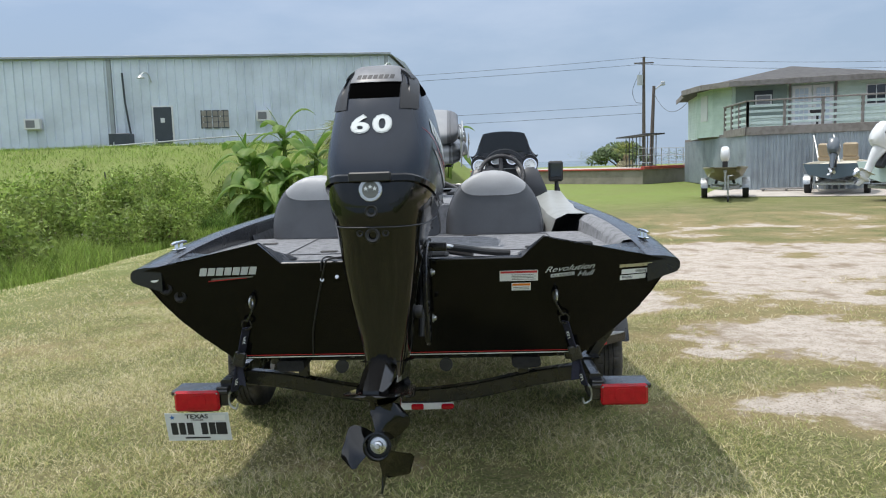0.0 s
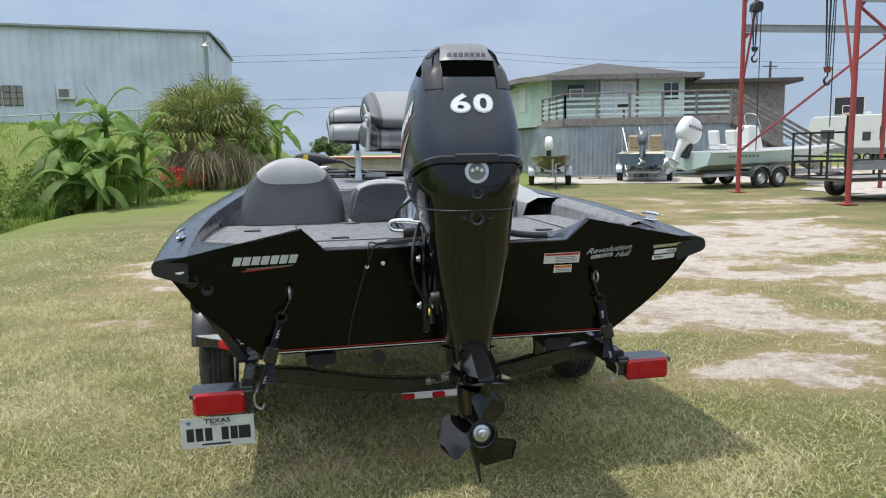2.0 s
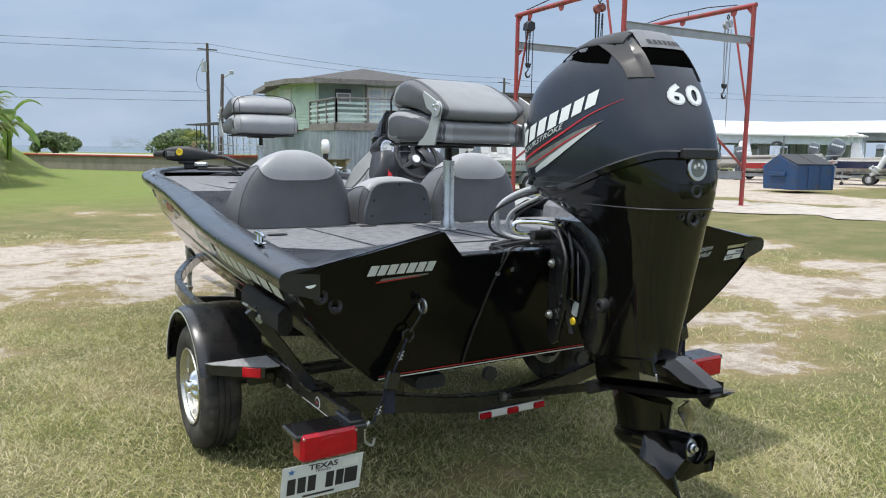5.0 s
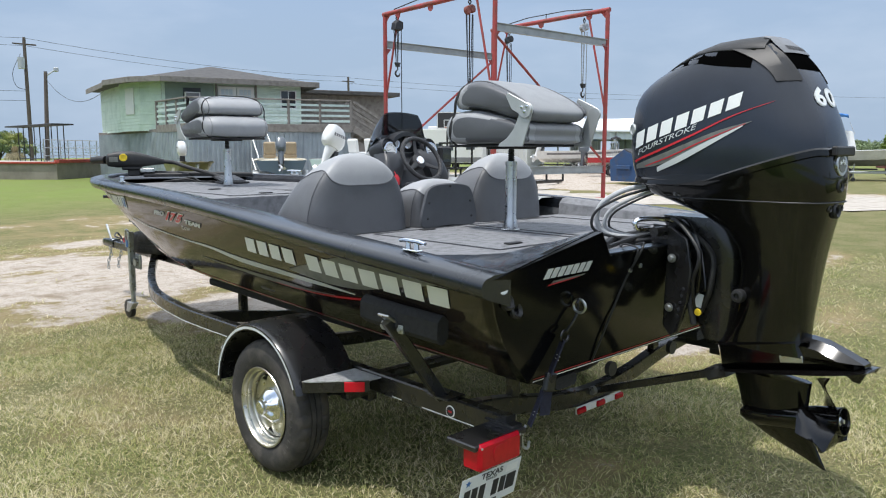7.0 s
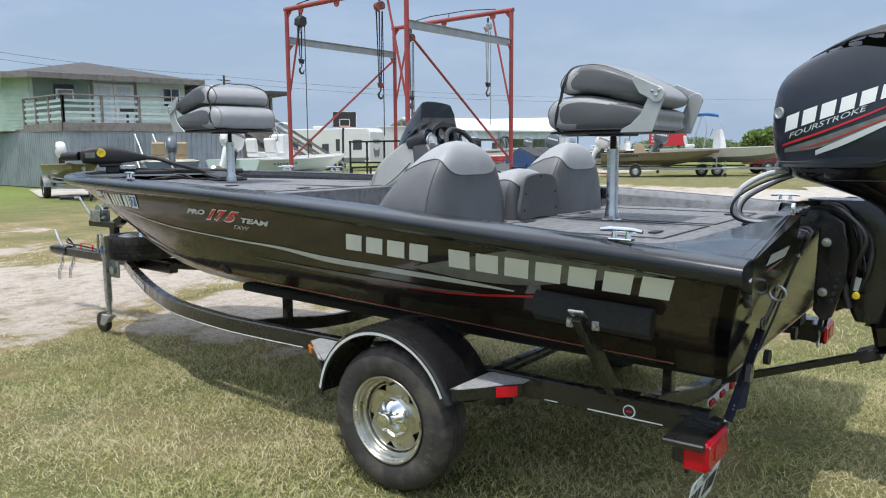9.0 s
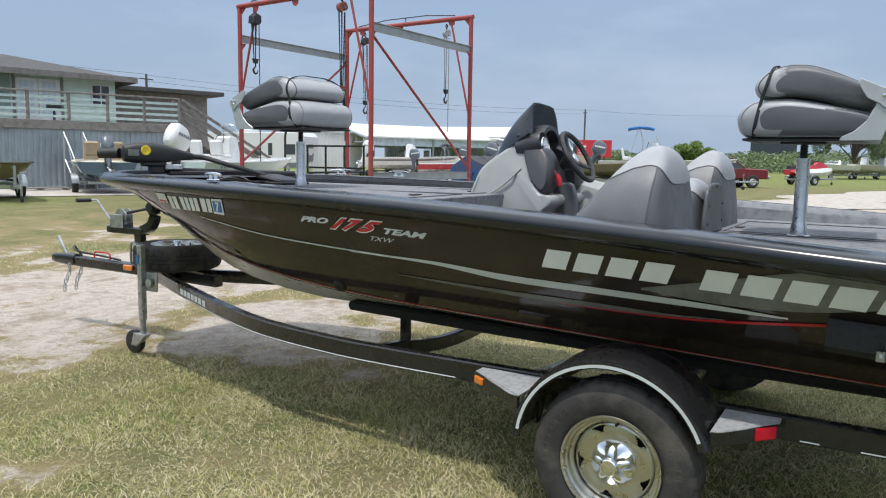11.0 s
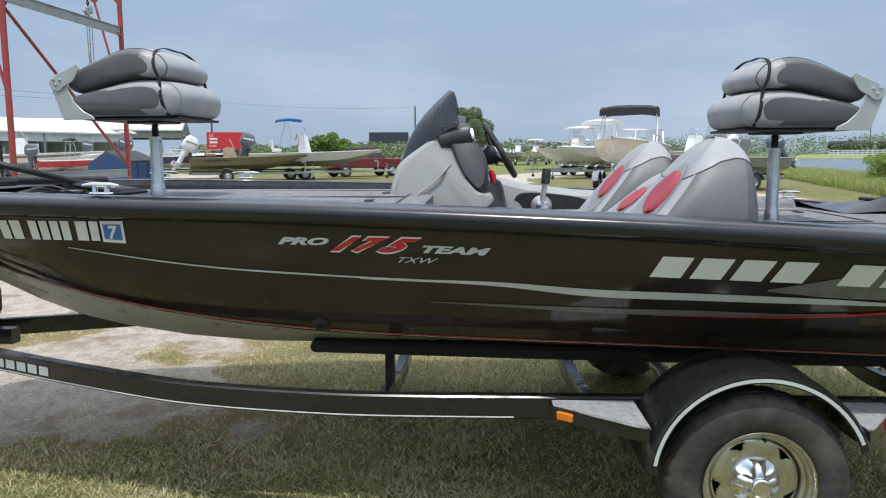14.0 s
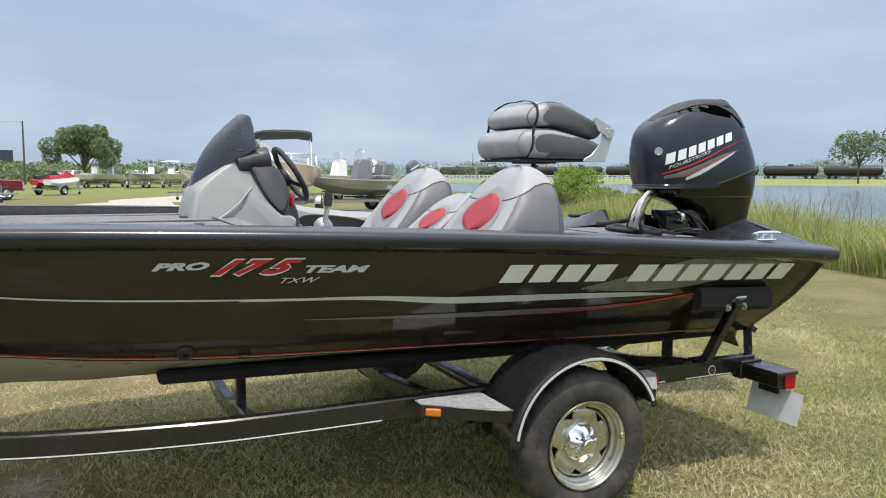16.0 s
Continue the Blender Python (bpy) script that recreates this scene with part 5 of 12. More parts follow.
part("hub", g, BLACK_PLASTIC, sw)
g = Geo()
g.lathe([(0, -0.006), (0.027, -0.008), (0.031, -0.014), (0, -0.014)], 24)
part("hub_badge", g, CHROME, sw, "round chrome hub badge")
# fish finder on the starboard gunwale
ff = thing("fish_finder", "small black fish finder on a bracket on the gunwale", "display")
g = Geo()
g.box((0.931, 2.37, 1.404), (0.105, 0.055, 0.15), 0.012)
part("case", g, BLACK_PLASTIC, ff)
g = Geo()
g.box((0.931, 2.341, 1.412), (0.082, 0.004, 0.095), 0.001)
part("screen", g, GLASS, ff)
g = Geo()
for k in range(4):
    g.box((0.902 + 0.019 * k, 2.341, 1.347), (0.012, 0.005, 0.008), 0.002)
part("button_row", g, DARK_TRIM, ff)
g = Geo()
g.tube([(0.935, 2.385, 1.38), (0.94, 2.39, 1.30), (0.95, 2.385, 1.205)], [0.012, 0.016, 0.03], 10)
g.box((0.95, 2.385, 1.202), (0.08, 0.08, 0.012), 0.004)
part("bracket", g, BLACK_PLASTIC, ff)

# ---- trolling motor folded on the bow ----
tm = thing("trolling_motor", "black electric trolling motor stowed on the bow deck", "motor")
head = Matrix.Translation((-0.36, 4.74, 1.372)) @ Matrix.Rotation(radians(-28), 4, "Z")


def along(L):
    return [head @ Vector(p) for p in L]


g = Geo()
rings = []
for x, w, h, dz in ((-0.195, 0.02, 0.02, 0), (-0.18, 0.052, 0.052, 0), (-0.11, 0.066, 0.066, 0.004), (0.0, 0.068, 0.068, 0.006), (0.08, 0.060, 0.056, 0.0), (0.18, 0.040, 0.034, -0.008), (0.22, 0.028, 0.026, -0.012), (0.25, 0.022, 0.022, -0.015)):
    rings.append([head @ Vector((x, w * math.copysign(abs(math.cos(t)) ** 0.6, math.cos(t)), dz + h * math.copysign(abs(math.sin(t)) ** 0.6, math.sin(t)))) for t in [2 * math.pi * k / 20 for k in range(20)]])
g.loft(rings)
hd = part("control_head", g, BLACK_PLASTIC, tm)
g = Geo()
g.lathe([(0.017, 0.0), (0.019, 0.004), (0.029, 0.004), (0.031, 0.0), (0.031, -0.006), (0.017, -0.006)], 24, mat=head @ Matrix.Translation((-0.055, -0.068, 0.020)) @ Matrix.Rotation(radians(90), 4, "X"))
part("badge_ring", g, YELLOW, hd, "yellow round badge")
g = Geo()
g.box((-0.13, -0.065, 0.004), (0.065, 0.003, 0.04), 0.001, mat=None)
g.moved(head)
part("badge", g, GREY_DECAL, hd)
g = Geo()
g.box((0.0, 0, -0.065), (0.15, 0.10, 0.035), 0.01)
g.box((0.02, 0, -0.10), (0.10, 0.07, 0.06), 0.01)
g.moved(head)
part("mount", g, BLACK_PLASTIC, tm)
g = Geo()
g.box((0.12, -0.02, -0.085), (0.11, 0.07, 0.035), 0.006)
g.moved(head)
part("clamp", g, ALU, tm)
g = Geo()
g.tube(smooth(along([(0.23, 0, -0.014), (0.33, 0.0, -0.022)]) + [(-0.02, 4.46, 1.315), (0.12, 4.30, 1.255), (0.17, 4.22, 1.225)], 5), 0.0165, 10)
part("power_cable", g, BLACK_PLASTIC, tm)
g = Geo()
g.tube([head @ Vector((-0.20, 0.02, 0.0)), head @ Vector((-0.25, 0.06, 0.0)), head @ Vector((-0.31, 0.10, -0.005))], [0.032, 0.033, 0.030], 16)
part("motor_tube", g, BLACK_PLASTIC, tm)
g = Geo()
g.tube([(-0.30, 4.72, 1.265), (-0.05, 4.58, 1.258), (0.25, 4.42, 1.25), (0.5, 4.3, 1.245)], 0.02, 12)
g.box((-0.12, 4.62, 1.248), (0.36, 0.12, 0.03), 0.008, mat=Matrix.Rotation(radians(-28), 4, "Z"))
part("mounting_arm", g, BLACK_PLASTIC, tm)
ped = thing("foot_pedal", "black trolling motor foot pedal on the bow deck", "pedal")
g = Geo()
g.box((0.20, 4.16, 1.215), (0.20, 0.30, 0.03), 0.012, mat=Matrix.Rotation(radians(8), 4, "X") @ Matrix.Rotation(radians(-10), 4, "Z"))
part("pedal", g, BLACK_TEX, ped)
g = Geo()
g.box((0.20, 4.16, 1.192), (0.23, 0.34, 0.014), 0.005, mat=Matrix.Rotation(radians(-10), 4, "Z"))
part("base", g, BLACK_PLASTIC, ped)
g = Geo()
for k in range(3):
    g.tube(smooth([(-0.25 + 0.05 * k, 4.40, 1.20), (-0.18 + 0.06 * k, 4.30, 1.215 + 0.01 * k), (-0.02, 4.26 - 0.03 * k, 1.20), (0.12, 4.22, 1.20)], 5), 0.006, 6)
part("pedal_cable", g, BLACK_PLASTIC, ped)


# ---- the outboard motor ----
motor = thing("outboard_motor", "glossy black and navy four-stroke outboard motor tilted on the transom", "outboard motor",
              at=Matrix.Translation((0, -0.05, 0)) @ Matrix.Rotation(radians(-3.6), 4, "Z") @ Matrix.Translation((0, 0.05, 0)))
# sections of the top cowl: height -> front, rear, half breadth
COWL = table([(1.30, (0.165, -0.600, 0.185)), (1.38, (0.192, -0.606, 0.203)), (1.46, (0.203, -0.600, 0.207)), (1.54, (0.203, -0.578, 0.201)), (1.62, (0.192, -0.545, 0.189)),
              (1.68, (0.160, -0.518, 0.177)), (1.73, (0.095, -0.488, 0.164)), (1.77, (0.012, -0.458, 0.148)), (1.80, (-0.045, -0.430, 0.132)), (1.825, (-0.105, -0.400, 0.110)), (1.842, (-0.165, -0.366, 0.078)), (1.850, (-0.225, -0.32, 0.020))])
EXP = 0.56


def cowl_ring(z, grow=0.0, n=44):
    f, r, w = COWL(z)
    cy, hy = (f + r) / 2, (f - r) / 2
    out = []
    for k in range(n):
        t = 2 * math.pi * k / n
        c, s = math.cos(t), math.sin(t)
        taper = 1 - 0.16 * max(0, s) ** 2 - 0.05 * max(0, -s) ** 4
        out.append((((w + grow) * math.copysign(abs(c) ** EXP, c)) * taper, cy + (hy + grow) * math.copysign(abs(s) ** EXP, s), z))
    return out


def on_cowl(y, z, s, d=0.002):
    f, r, w = COWL(z)
    cy, hy = (f + r) / 2, (f - r) / 2
    q = min(0.999, abs((y - cy) / hy))
    sn = q ** (1 / EXP)
    c = math.sqrt(max(0.0, 1 - sn * sn))
    taper = 1 - 0.16 * (sn * sn if y > cy else 0) - 0.05 * (sn ** 4 if y < cy else 0)
    return Vector((s * (w * c ** EXP * taper + d), y, z))


def on_rear(x, z, d=0.002):
    f, r, w = COWL(z)
    cy, hy = (f + r) / 2, (f - r) / 2
    c = min(0.999, abs(x / (w * 0.95))) ** (1 / EXP)
    sn = math.sqrt(max(0.0, 1 - c * c))
    return Vector((x, cy - hy * sn ** EXP - d, z))


def seam(y):
    """Height of the joint between top and lower cowl."""
    return 1.335 + 0.115 * min(1, max(0, (-y - 0.20) / 0.38)) ** 1.0


# the lower rings are dropped onto the seam
g = Geo()
zs = [1.38, 1.42, 1.46, 1.50, 1.54, 1.58, 1.62, 1.65, 1.68, 1.705, 1.73, 1.75, 1.77, 1.785, 1.80, 1.813, 1.825, 1.834, 1.842, 1.847, 1.850]
rings = []
for i, z in enumerate(zs):
    base = cowl_ring(z)
    if i < 6:
        k = i / 6
        ring = []
        for j, p in enumerate(base):
            zz = seam(p[1]) + (1.60 - seam(p[1])) * k
            q = cowl_ring(zz)[j]
            ring.append(q)
        rings.append(ring)
    elif z >= 1.62:
        rings.append(base)
g.loft(rings)
part("top_cowl", g, NAVY_COWL, motor, "satin dark navy-black top cowl")
# band along the joint
g = Geo()
for dz, grow in ((0.0, 0.005),):
    a, b, c, d = [], [], [], []
    for j in range(44):
        y = cowl_ring(1.40)[j][1]
        z = seam(y)
        a.append(cowl_ring(z + 0.004, 0.001)[j])
        b.append(cowl_ring(z - 0.002, 0.007)[j])
        c.append(cowl_ring(z - 0.022, 0.007)[j])
        d.append(cowl_ring(z - 0.028, -0.004)[j])
    g.loft([a, b, c, d], caps=False)
part("joint_band", g, BLACK_GLOSS, motor)
g = Geo()
g.box((0, -0.615, 1.443), (0.15, 0.022, 0.034), 0.005)
part("rear_latch", g, BLACK_PLASTIC, motor)
# lower cowl and leg
g = Geo()
LEG = [(1.425, 0.10, -0.606, 0.200, 0.55), (1.36, 0.165, -0.612, 0.198, 0.55), (1.31, 0.165, -0.612, 0.190, 0.55), (1.275, 0.12, -0.609, 0.178, 0.55), (1.245, 0.02, -0.602, 0.168, 0.55),
       (1.20, -0.12, -0.592, 0.158, 0.55), (1.15, -0.225, -0.580, 0.148, 0.55), (1.08, -0.275, -0.567, 0.136, 0.55), (1.0, -0.290, -0.556, 0.122, 0.55), (0.92, -0.275, -0.549, 0.108, 0.55), (0.84, -0.252, -0.543, 0.093, 0.6), (0.76, -0.225, -0.540, 0.080, 0.6), (0.70, -0.20, -0.60, 0.072, 0.6)]
rings = []
for z, f, r, w, e in LEG:
    ring = []
    for k in range(44):
        t = 2 * math.pi * k / 44
        c, s = math.cos(t), math.sin(t)
        taper = 1 - 0.30 * max(0, s) ** 2 - (0.10 if z > 1.2 else 0.22) * max(0, -s) ** 3
        ring.append((w * math.copysign(abs(c) ** e, c) * taper, (f + r) / 2 + (f - r) / 2 * math.copysign(abs(s) ** e, s), z))
    if z > 1.4:
        ring = [(q[0], q[1], seam(q[1]) - 0.02) for q in [cowl_ring(1.40, -0.004)[k] for k in range(44)]]
    rings.append(ring)
g.loft(rings)
part("lower_cowl", g, BLACK_GLOSS, motor, "glossy black lower cowl and leg")
# seam line across the leg, fasteners and flush port
g = Geo()
ring = []
for k in range(-34, 35):
    t = math.radians(-90 + k * 3.4)
    c, s = math.cos(t), math.sin(t)
    taper = 1 - 0.30 * max(0, s) ** 2 - 0.10 * max(0, -s) ** 3
    ring.append((0.1755 * math.copysign(abs(c) ** 0.55, c) * taper, (0.10 - 0.611) / 2 + (0.711) / 2 * math.copysign(abs(s) ** 0.55, s), 1.265))
g.tube(ring, 0.0025, 5)
part("leg_seam", g, INK, motor)


def rear_disc(name, x, y, z, r, m, label="", depth=0.006, hole=0.0):
    g = Geo()
    mm = Matrix.Translation((x, y, z)) @ Matrix.Rotation(radians(86), 4, "X")
    prof = [(0, depth), (r * 0.95, depth), (r, depth * 0.5), (r, -0.02), (0, -0.02)] if not hole else [(r * hole, -0.01), (r * hole, depth * 0.6), (r * 0.8, depth), (r, depth * 0.5), (r, -0.02), (0, -0.02)]
    g.lathe(prof, 28, mat=mm)
    return part(name, g, m, motor, label)


b = rear_disc("round_badge", 0.0, -0.610, 1.398, 0.042, ALU, "round silver stars badge", 0.004)
rear_disc("badge_field", 0.0, -0.612, 1.398, 0.030, GREY_DECAL, "", 0.0035)
for k, (dx, dz) in enumerate(((-0.016, 0.004), (0.0, 0.010), (0.016, 0.004))):
    g = Geo()
    o = []
    for j in range(10):
        rr = 0.009 if j % 2 == 0 else 0.004
        a = math.pi / 2 + j * math.pi / 5
        o.append((rr * math.cos(a), rr * math.sin(a)))
    g.slab(o, 0.002, Matrix.Translation((dx, -0.6155, 1.398 + dz)) @ Matrix.Rotation(radians(86), 4, "X"))
    part("badge_star", g, WHITE_DECAL, motor)
rear_disc("flush_port", 0.0, -0.606, 1.322, 0.024, BLACK_PLASTIC, "", 0.012, 0.5)
rear_disc("flush_port", 0.0, -0.600, 1.235, 0.028, BLACK_PLASTIC, "", 0.012, 0.5)
for x in (-0.046, 0.046):
    rear_disc("screw_boss", x, -0.598, 1.243, 0.013, BLACK_PLASTIC, "", 0.007, 0.5)
# dead black that paints the shade of uncut openings onto the cowl
CAVITY_SHADE = mat("black_cavity_shade", (0.002, 0.002, 0.002), 1.0, spec=0.0)
HOOD_BLACK = mat("satin_black_hood", (0.014, 0.014, 0.015), 0.46, vary=0.2, scale=30, bump=0.08, bscale=300)
TOP_GREY = mat("satin_grey_plate", (0.16, 0.165, 0.175), 0.4, vary=0.2, scale=30)
# textured hood: a ridge along the top whose two legs come down the rear corners
def cowl_top(x, y):
    lo, hi = 1.45, 1.85
    for _ in range(18):
        zm = (lo + hi) / 2
        f, r, w = COWL(zm)
        cy, hy = (f + r) / 2, (f - r) / 2
        q = abs((y - cy) / hy)
        inside = q < 1 and abs(x) < w * max(0.0, 1 - q ** (2 / EXP)) ** (EXP / 2)
        lo, hi = (zm, hi) if inside else (lo, zm)
    return lo


g = Geo()
rows = []
for y, lift, wmax in ((0.115, 0.001, 0.03), (0.06, 0.004, 0.068), (-0.02, 0.005, 0.098), (-0.10, 0.006, 0.116), (-0.18, 0.007, 0.126), (-0.26, 0.009, 0.131), (-0.33, 0.010, 0.130), (-0.375, 0.011, 0.124)):
    row = []
    for k in range(21):
        u = -1 + k / 10
        x = wmax * math.sin(u * math.pi / 2)
        row.append(Vector((x, y, cowl_top(x * 0.985, y) + lift - 0.004 * abs(u) ** 8)))
    rows.append(row)
g.loft(rows, closed=False)
under = [[p - Vector((p.x * 0.05, 0, 0.020)) for p in r] for r in rows]
g.loft(under, closed=False)
for e in (0, 20):
    g.loft([[r[e] for r in rows], [r[e] for r in under]], closed=False)
g.loft([rows[-1], under[-1]], closed=False)
g.loft([rows[0], under[0]], closed=False)
part("hood", g, HOOD_BLACK, motor, "black textured hood")
for s in (-1, 1):
    # leg of the hood at the rear corner
    g = Geo()
    rr = []
    for q in range(9):
        z = 1.822 - 0.138 * q / 8
        f, r, w = COWL(z)
        a = on_rear(s * min(0.098, w * 0.80), z, 0.010 - 0.004 * q / 8)
        b = on_rear(s * min(0.120, w * 0.90), z, 0.010 - 0.004 * q / 8)
        c = on_cowl(r + 0.035, z, s, 0.010 - 0.004 * q / 8)
        d = on_cowl(r + 0.075 + 0.105 * (1 - q / 8) ** 2.2, z, s, 0.008)
        rr.append([a + Vector((0, 0.016, 0)), a, b, c, d, d + Vector((-s * 0.015, 0, 0))])
    g.loft(rr)
    part("hood_leg", g, HOOD_BLACK, motor, "black textured leg of the hood")
    # flat black sheet for the shade in the gap under the ridge's side; nothing is cut
    g = Geo()
    rr = []
    for i, (y, hgt) in enumerate(((0.00, 0.020), (-0.07, 0.036), (-0.14, 0.050), (-0.21, 0.060), (-0.28, 0.066), (-0.345, 0.068))):
        f = (y + 0.02) / -0.33
        x = 0.098 + 0.033 * min(1, f * 1.6)
        zt = cowl_top(x * 0.97, y) + 0.004
        rr.append([on_cowl(y, zt, s, 0.003), on_cowl(y, zt - hgt * 0.5, s, 0.003), on_cowl(y, zt - hgt, s, 0.002)])
    g.loft(rr, closed=False)
    part("side_slot_shade", g, CAVITY_SHADE, motor, "black sheet painted as the shade inside a side air slot")
# rear intake: its inner shade is a black sheet laid on the cowl
g = Geo()
g.loft([[on_rear(-0.094 + 0.188 * j / 10, z, d) for j in range(11)] for z, d in ((1.726, 0.001), (1.732, 0.003), (1.76, 0.004), (1.792, 0.004))], closed=False)
part("air_intake_shade", g, CAVITY_SHADE, motor, "black sheet painted as the shade inside the rear air intake")
g = Geo()
rr = []
for z, d, hw in ((1.788, 0.003, 0.096), (1.786, 0.010, 0.096), (1.792, 0.012, 0.096), (1.806, 0.012, 0.093), (1.820, 0.011, 0.088)):
    rr.append([on_rear(-hw + 2 * hw * j / 12, z, d) for j in range(13)])
rr.append([Vector((-0.088 + 0.176 * j / 12, -0.377, cowl_top(0.085 * (-1 + j / 6), -0.375) + 0.0122)) for j in range(13)])
rr.append([Vector((-0.084 + 0.168 * j / 12, -0.345, cowl_top(0.082 * (-1 + j / 6), -0.345) + 0.0122)) for j in range(13)])
g.loft(rr, closed=False)
pl = part("top_plate", g, TOP_GREY, motor, "satin grey plate on the hood", sharp=60)
for k in range(7):
    g = Geo()
    x0, x1 = -0.070 + k * 0.0205, -0.070 + k * 0.0205 + 0.0155
    g.loft([[on_rear(x + 0.003 * q, 1.799 + 0.016 * q, 0.0136 - 0.0006 * q) for q in (0, 0.5, 1)] for x in (x0, (x0 + x1) / 2, x1)], closed=False)
    part("mark_block", g, DARK_TRIM, pl)
# numerals on the back
for ch, u0 in (("6", -0.078), ("0", 0.002)):
    w = letters(ch, 0.062, lambda u, v, d, u0=u0: on_rear(u0 + u, 1.600 + v, 0.0015 + d), extrude=0.0006, width=0.072, bold=0.0032)
    part("numeral_edge", w, SILVER_DECAL, motor, "silver outline of the power number")
    w = letters(ch, 0.056, lambda u, v, d, u0=u0: on_rear(u0 + 0.004 + u, 1.603 + v, 0.003 + d), extrude=0.0006, width=0.064, bold=0.0016)
    part("numeral", w, WHITE_DECAL, motor, "white figure of the power number")


def cowl_strip(pts, s, d=0.002, n=5):
    f = table([(i, p) for i, p in enumerate(pts)])
    g = Geo()
    rows2 = []
    for i in range((len(pts) - 1) * n + 1):
        y, a, b2 = f(i / n)
        rows2.append([on_cowl(y, a, s, d), on_cowl(y, (a + b2) / 2, s, d), on_cowl(y, b2, s, d)])
    return g.loft(rows2, closed=False)


for s in (-1, 1):
    # word mark as leaning blocks that climb aft
    for k in range(7):
        u0 = k / 7 + (0.0)
        u1 = u0 + 0.108
        g = Geo()
        y0, y1 = 0.125 - 0.47 * u0, 0.125 - 0.47 * u1
        zb0, zb1 = 1.452 + 0.155 * u0, 1.452 + 0.155 * u1
        h = 0.062 - 0.012 * u0
        rows2 = []
        for q in range(4):
            yy, zz = y0 + (y1 - y0) * q / 3, zb0 + (zb1 - zb0) * q / 3
            rows2.append([on_cowl(yy - 0.006 * e, zz + h * e, s, 0.002) for e in (0, 0.5, 1)])
        g.loft(rows2, closed=False)
        part("mark_block", g, WHITE_DECAL, motor, "white block of the word mark")
    sgn = -1 if s < 0 else 1
    w = letters("FOURSTROKE", 0.020, (lambda u, v, d: on_cowl(0.105 - u, 1.427 + 0.36 * u + v, -1, 0.002 + d)) if s < 0 else (lambda u, v, d: on_cowl(-0.175 + u, 1.527 - 0.36 * u + v, 1, 0.002 + d)), extrude=0.0004, width=0.275, shear=0.2)
    part("lettering", w, SILVER_DECAL, motor)
    part("swoosh", cowl_strip([(0.135, 1.405, 1.396), (0.0, 1.447, 1.438), (-0.15, 1.505, 1.497), (-0.30, 1.568, 1.563), (-0.45, 1.616, 1.615)], s, 0.0022), RED_DECAL, motor, "red swoosh decal")
    part("swoosh", cowl_strip([(0.125, 1.388, 1.372), (0.0, 1.425, 1.388), (-0.12, 1.468, 1.430), (-0.25, 1.515, 1.493), (-0.38, 1.548, 1.546)], s, 0.0018), GREY_DECAL, motor, "grey swoosh decal")
    part("swoosh", cowl_strip([(0.06, 1.386, 1.382), (-0.06, 1.424, 1.419), (-0.20, 1.482, 1.477), (-0.36, 1.541, 1.539)], s, 0.003), RED_DECAL, motor, "red swoosh decal")
    part("swoosh", cowl_strip([(0.0, 1.380, 1.362), (-0.10, 1.425, 1.400), (-0.22, 1.480, 1.460), (-0.35, 1.535, 1.530)], s, 0.0026), SILVER_DECAL, motor, "silver swoosh decal")
g = Geo()
bp = on_cowl(0.155, 1.53, -1, 0.001)
g.lathe([(0, 0.003), (0.016, 0.003), (0.018, 0.006), (0.022, 0.006), (0.024, 0.0), (0.024, -0.012), (0, -0.012)], 24, mat=Matrix.Translation(bp) @ Matrix.Rotation(radians(-32), 4, "Z") @ Matrix.Rotation(radians(-90), 4, "Y"))
part("front_badge", g, ALU_PAINT, motor, "round silver badge")
# anti-ventilation plate, gear case, skeg
P_SIDE = Matrix(((0, 0, 1, 0), (1, 0, 0, 0), (0, 1, 0, 0), (0, 0, 0, 1)))


def side_slab(outline, w, m, name, label="", bevel=0.012):
    g = Geo()
    g.slab(outline, 2 * w, Matrix.Translation((-w, 0, 0)) @ P_SIDE, bevel=bevel)
    return part(name, g, m, motor, label)


side_slab([(-0.195, 0.700), (-0.30, 0.730), (-0.545, 0.775), (-0.600, 0.768), (-0.672, 0.742), (-0.742, 0.712), (-0.745, 0.700), (-0.30, 0.604), (-0.222, 0.588)], 0.058, BLACK_GLOSS, "mid_housing", bevel=0.030)
g = Geo()
rr = []
for y, w in ((-0.205, 0.02), (-0.24, 0.075), (-0.34, 0.098), (-0.50, 0.118), (-0.64, 0.122), (-0.72, 0.105), (-0.765, 0.06), (-0.772, 0.02)):
    z = 0.582 + (-y - 0.21) * 0.205
    rr.append([(-w, y, z), (-w * 0.5, y, z + 0.006), (w * 0.5, y, z + 0.006), (w, y, z), (w * 0.5, y, z - 0.006), (-w * 0.5, y, z - 0.006)])
g.loft(rr)
part("ventilation_plate", g, BLACK_GLOSS, motor)
g = Geo()
rr = []
for y, w in ((-0.175, 0.02), (-0.22, 0.082), (-0.36, 0.092), (-0.50, 0.088), (-0.56, 0.06)):
    z = 0.688 + (-y - 0.2) * 0.21
    rr.append([(-w, y, z), (0, y, z + 0.006), (w, y, z), (0, y, z - 0.006)])
g.loft(rr)
part("splash_plate", g, BLACK_GLOSS, motor)
side_slab([(-0.655, 0.672), (-0.72, 0.688), (-0.748, 0.690), (-0.722, 0.638), (-0.700, 0.640)], 0.008, BLACK_GLOSS, "trim_tab", bevel=0.003)
for s in (-1, 1):
    g = Geo()
    g.box((s * 0.0595, -0.505, 0.690), (0.004, 0.085, 0.026), 0.003, mat=Matrix.Rotation(radians(-10), 4, "X"))
    part("anode", g, ALU, motor, "pale metal anode")
g = Geo()
rr = []
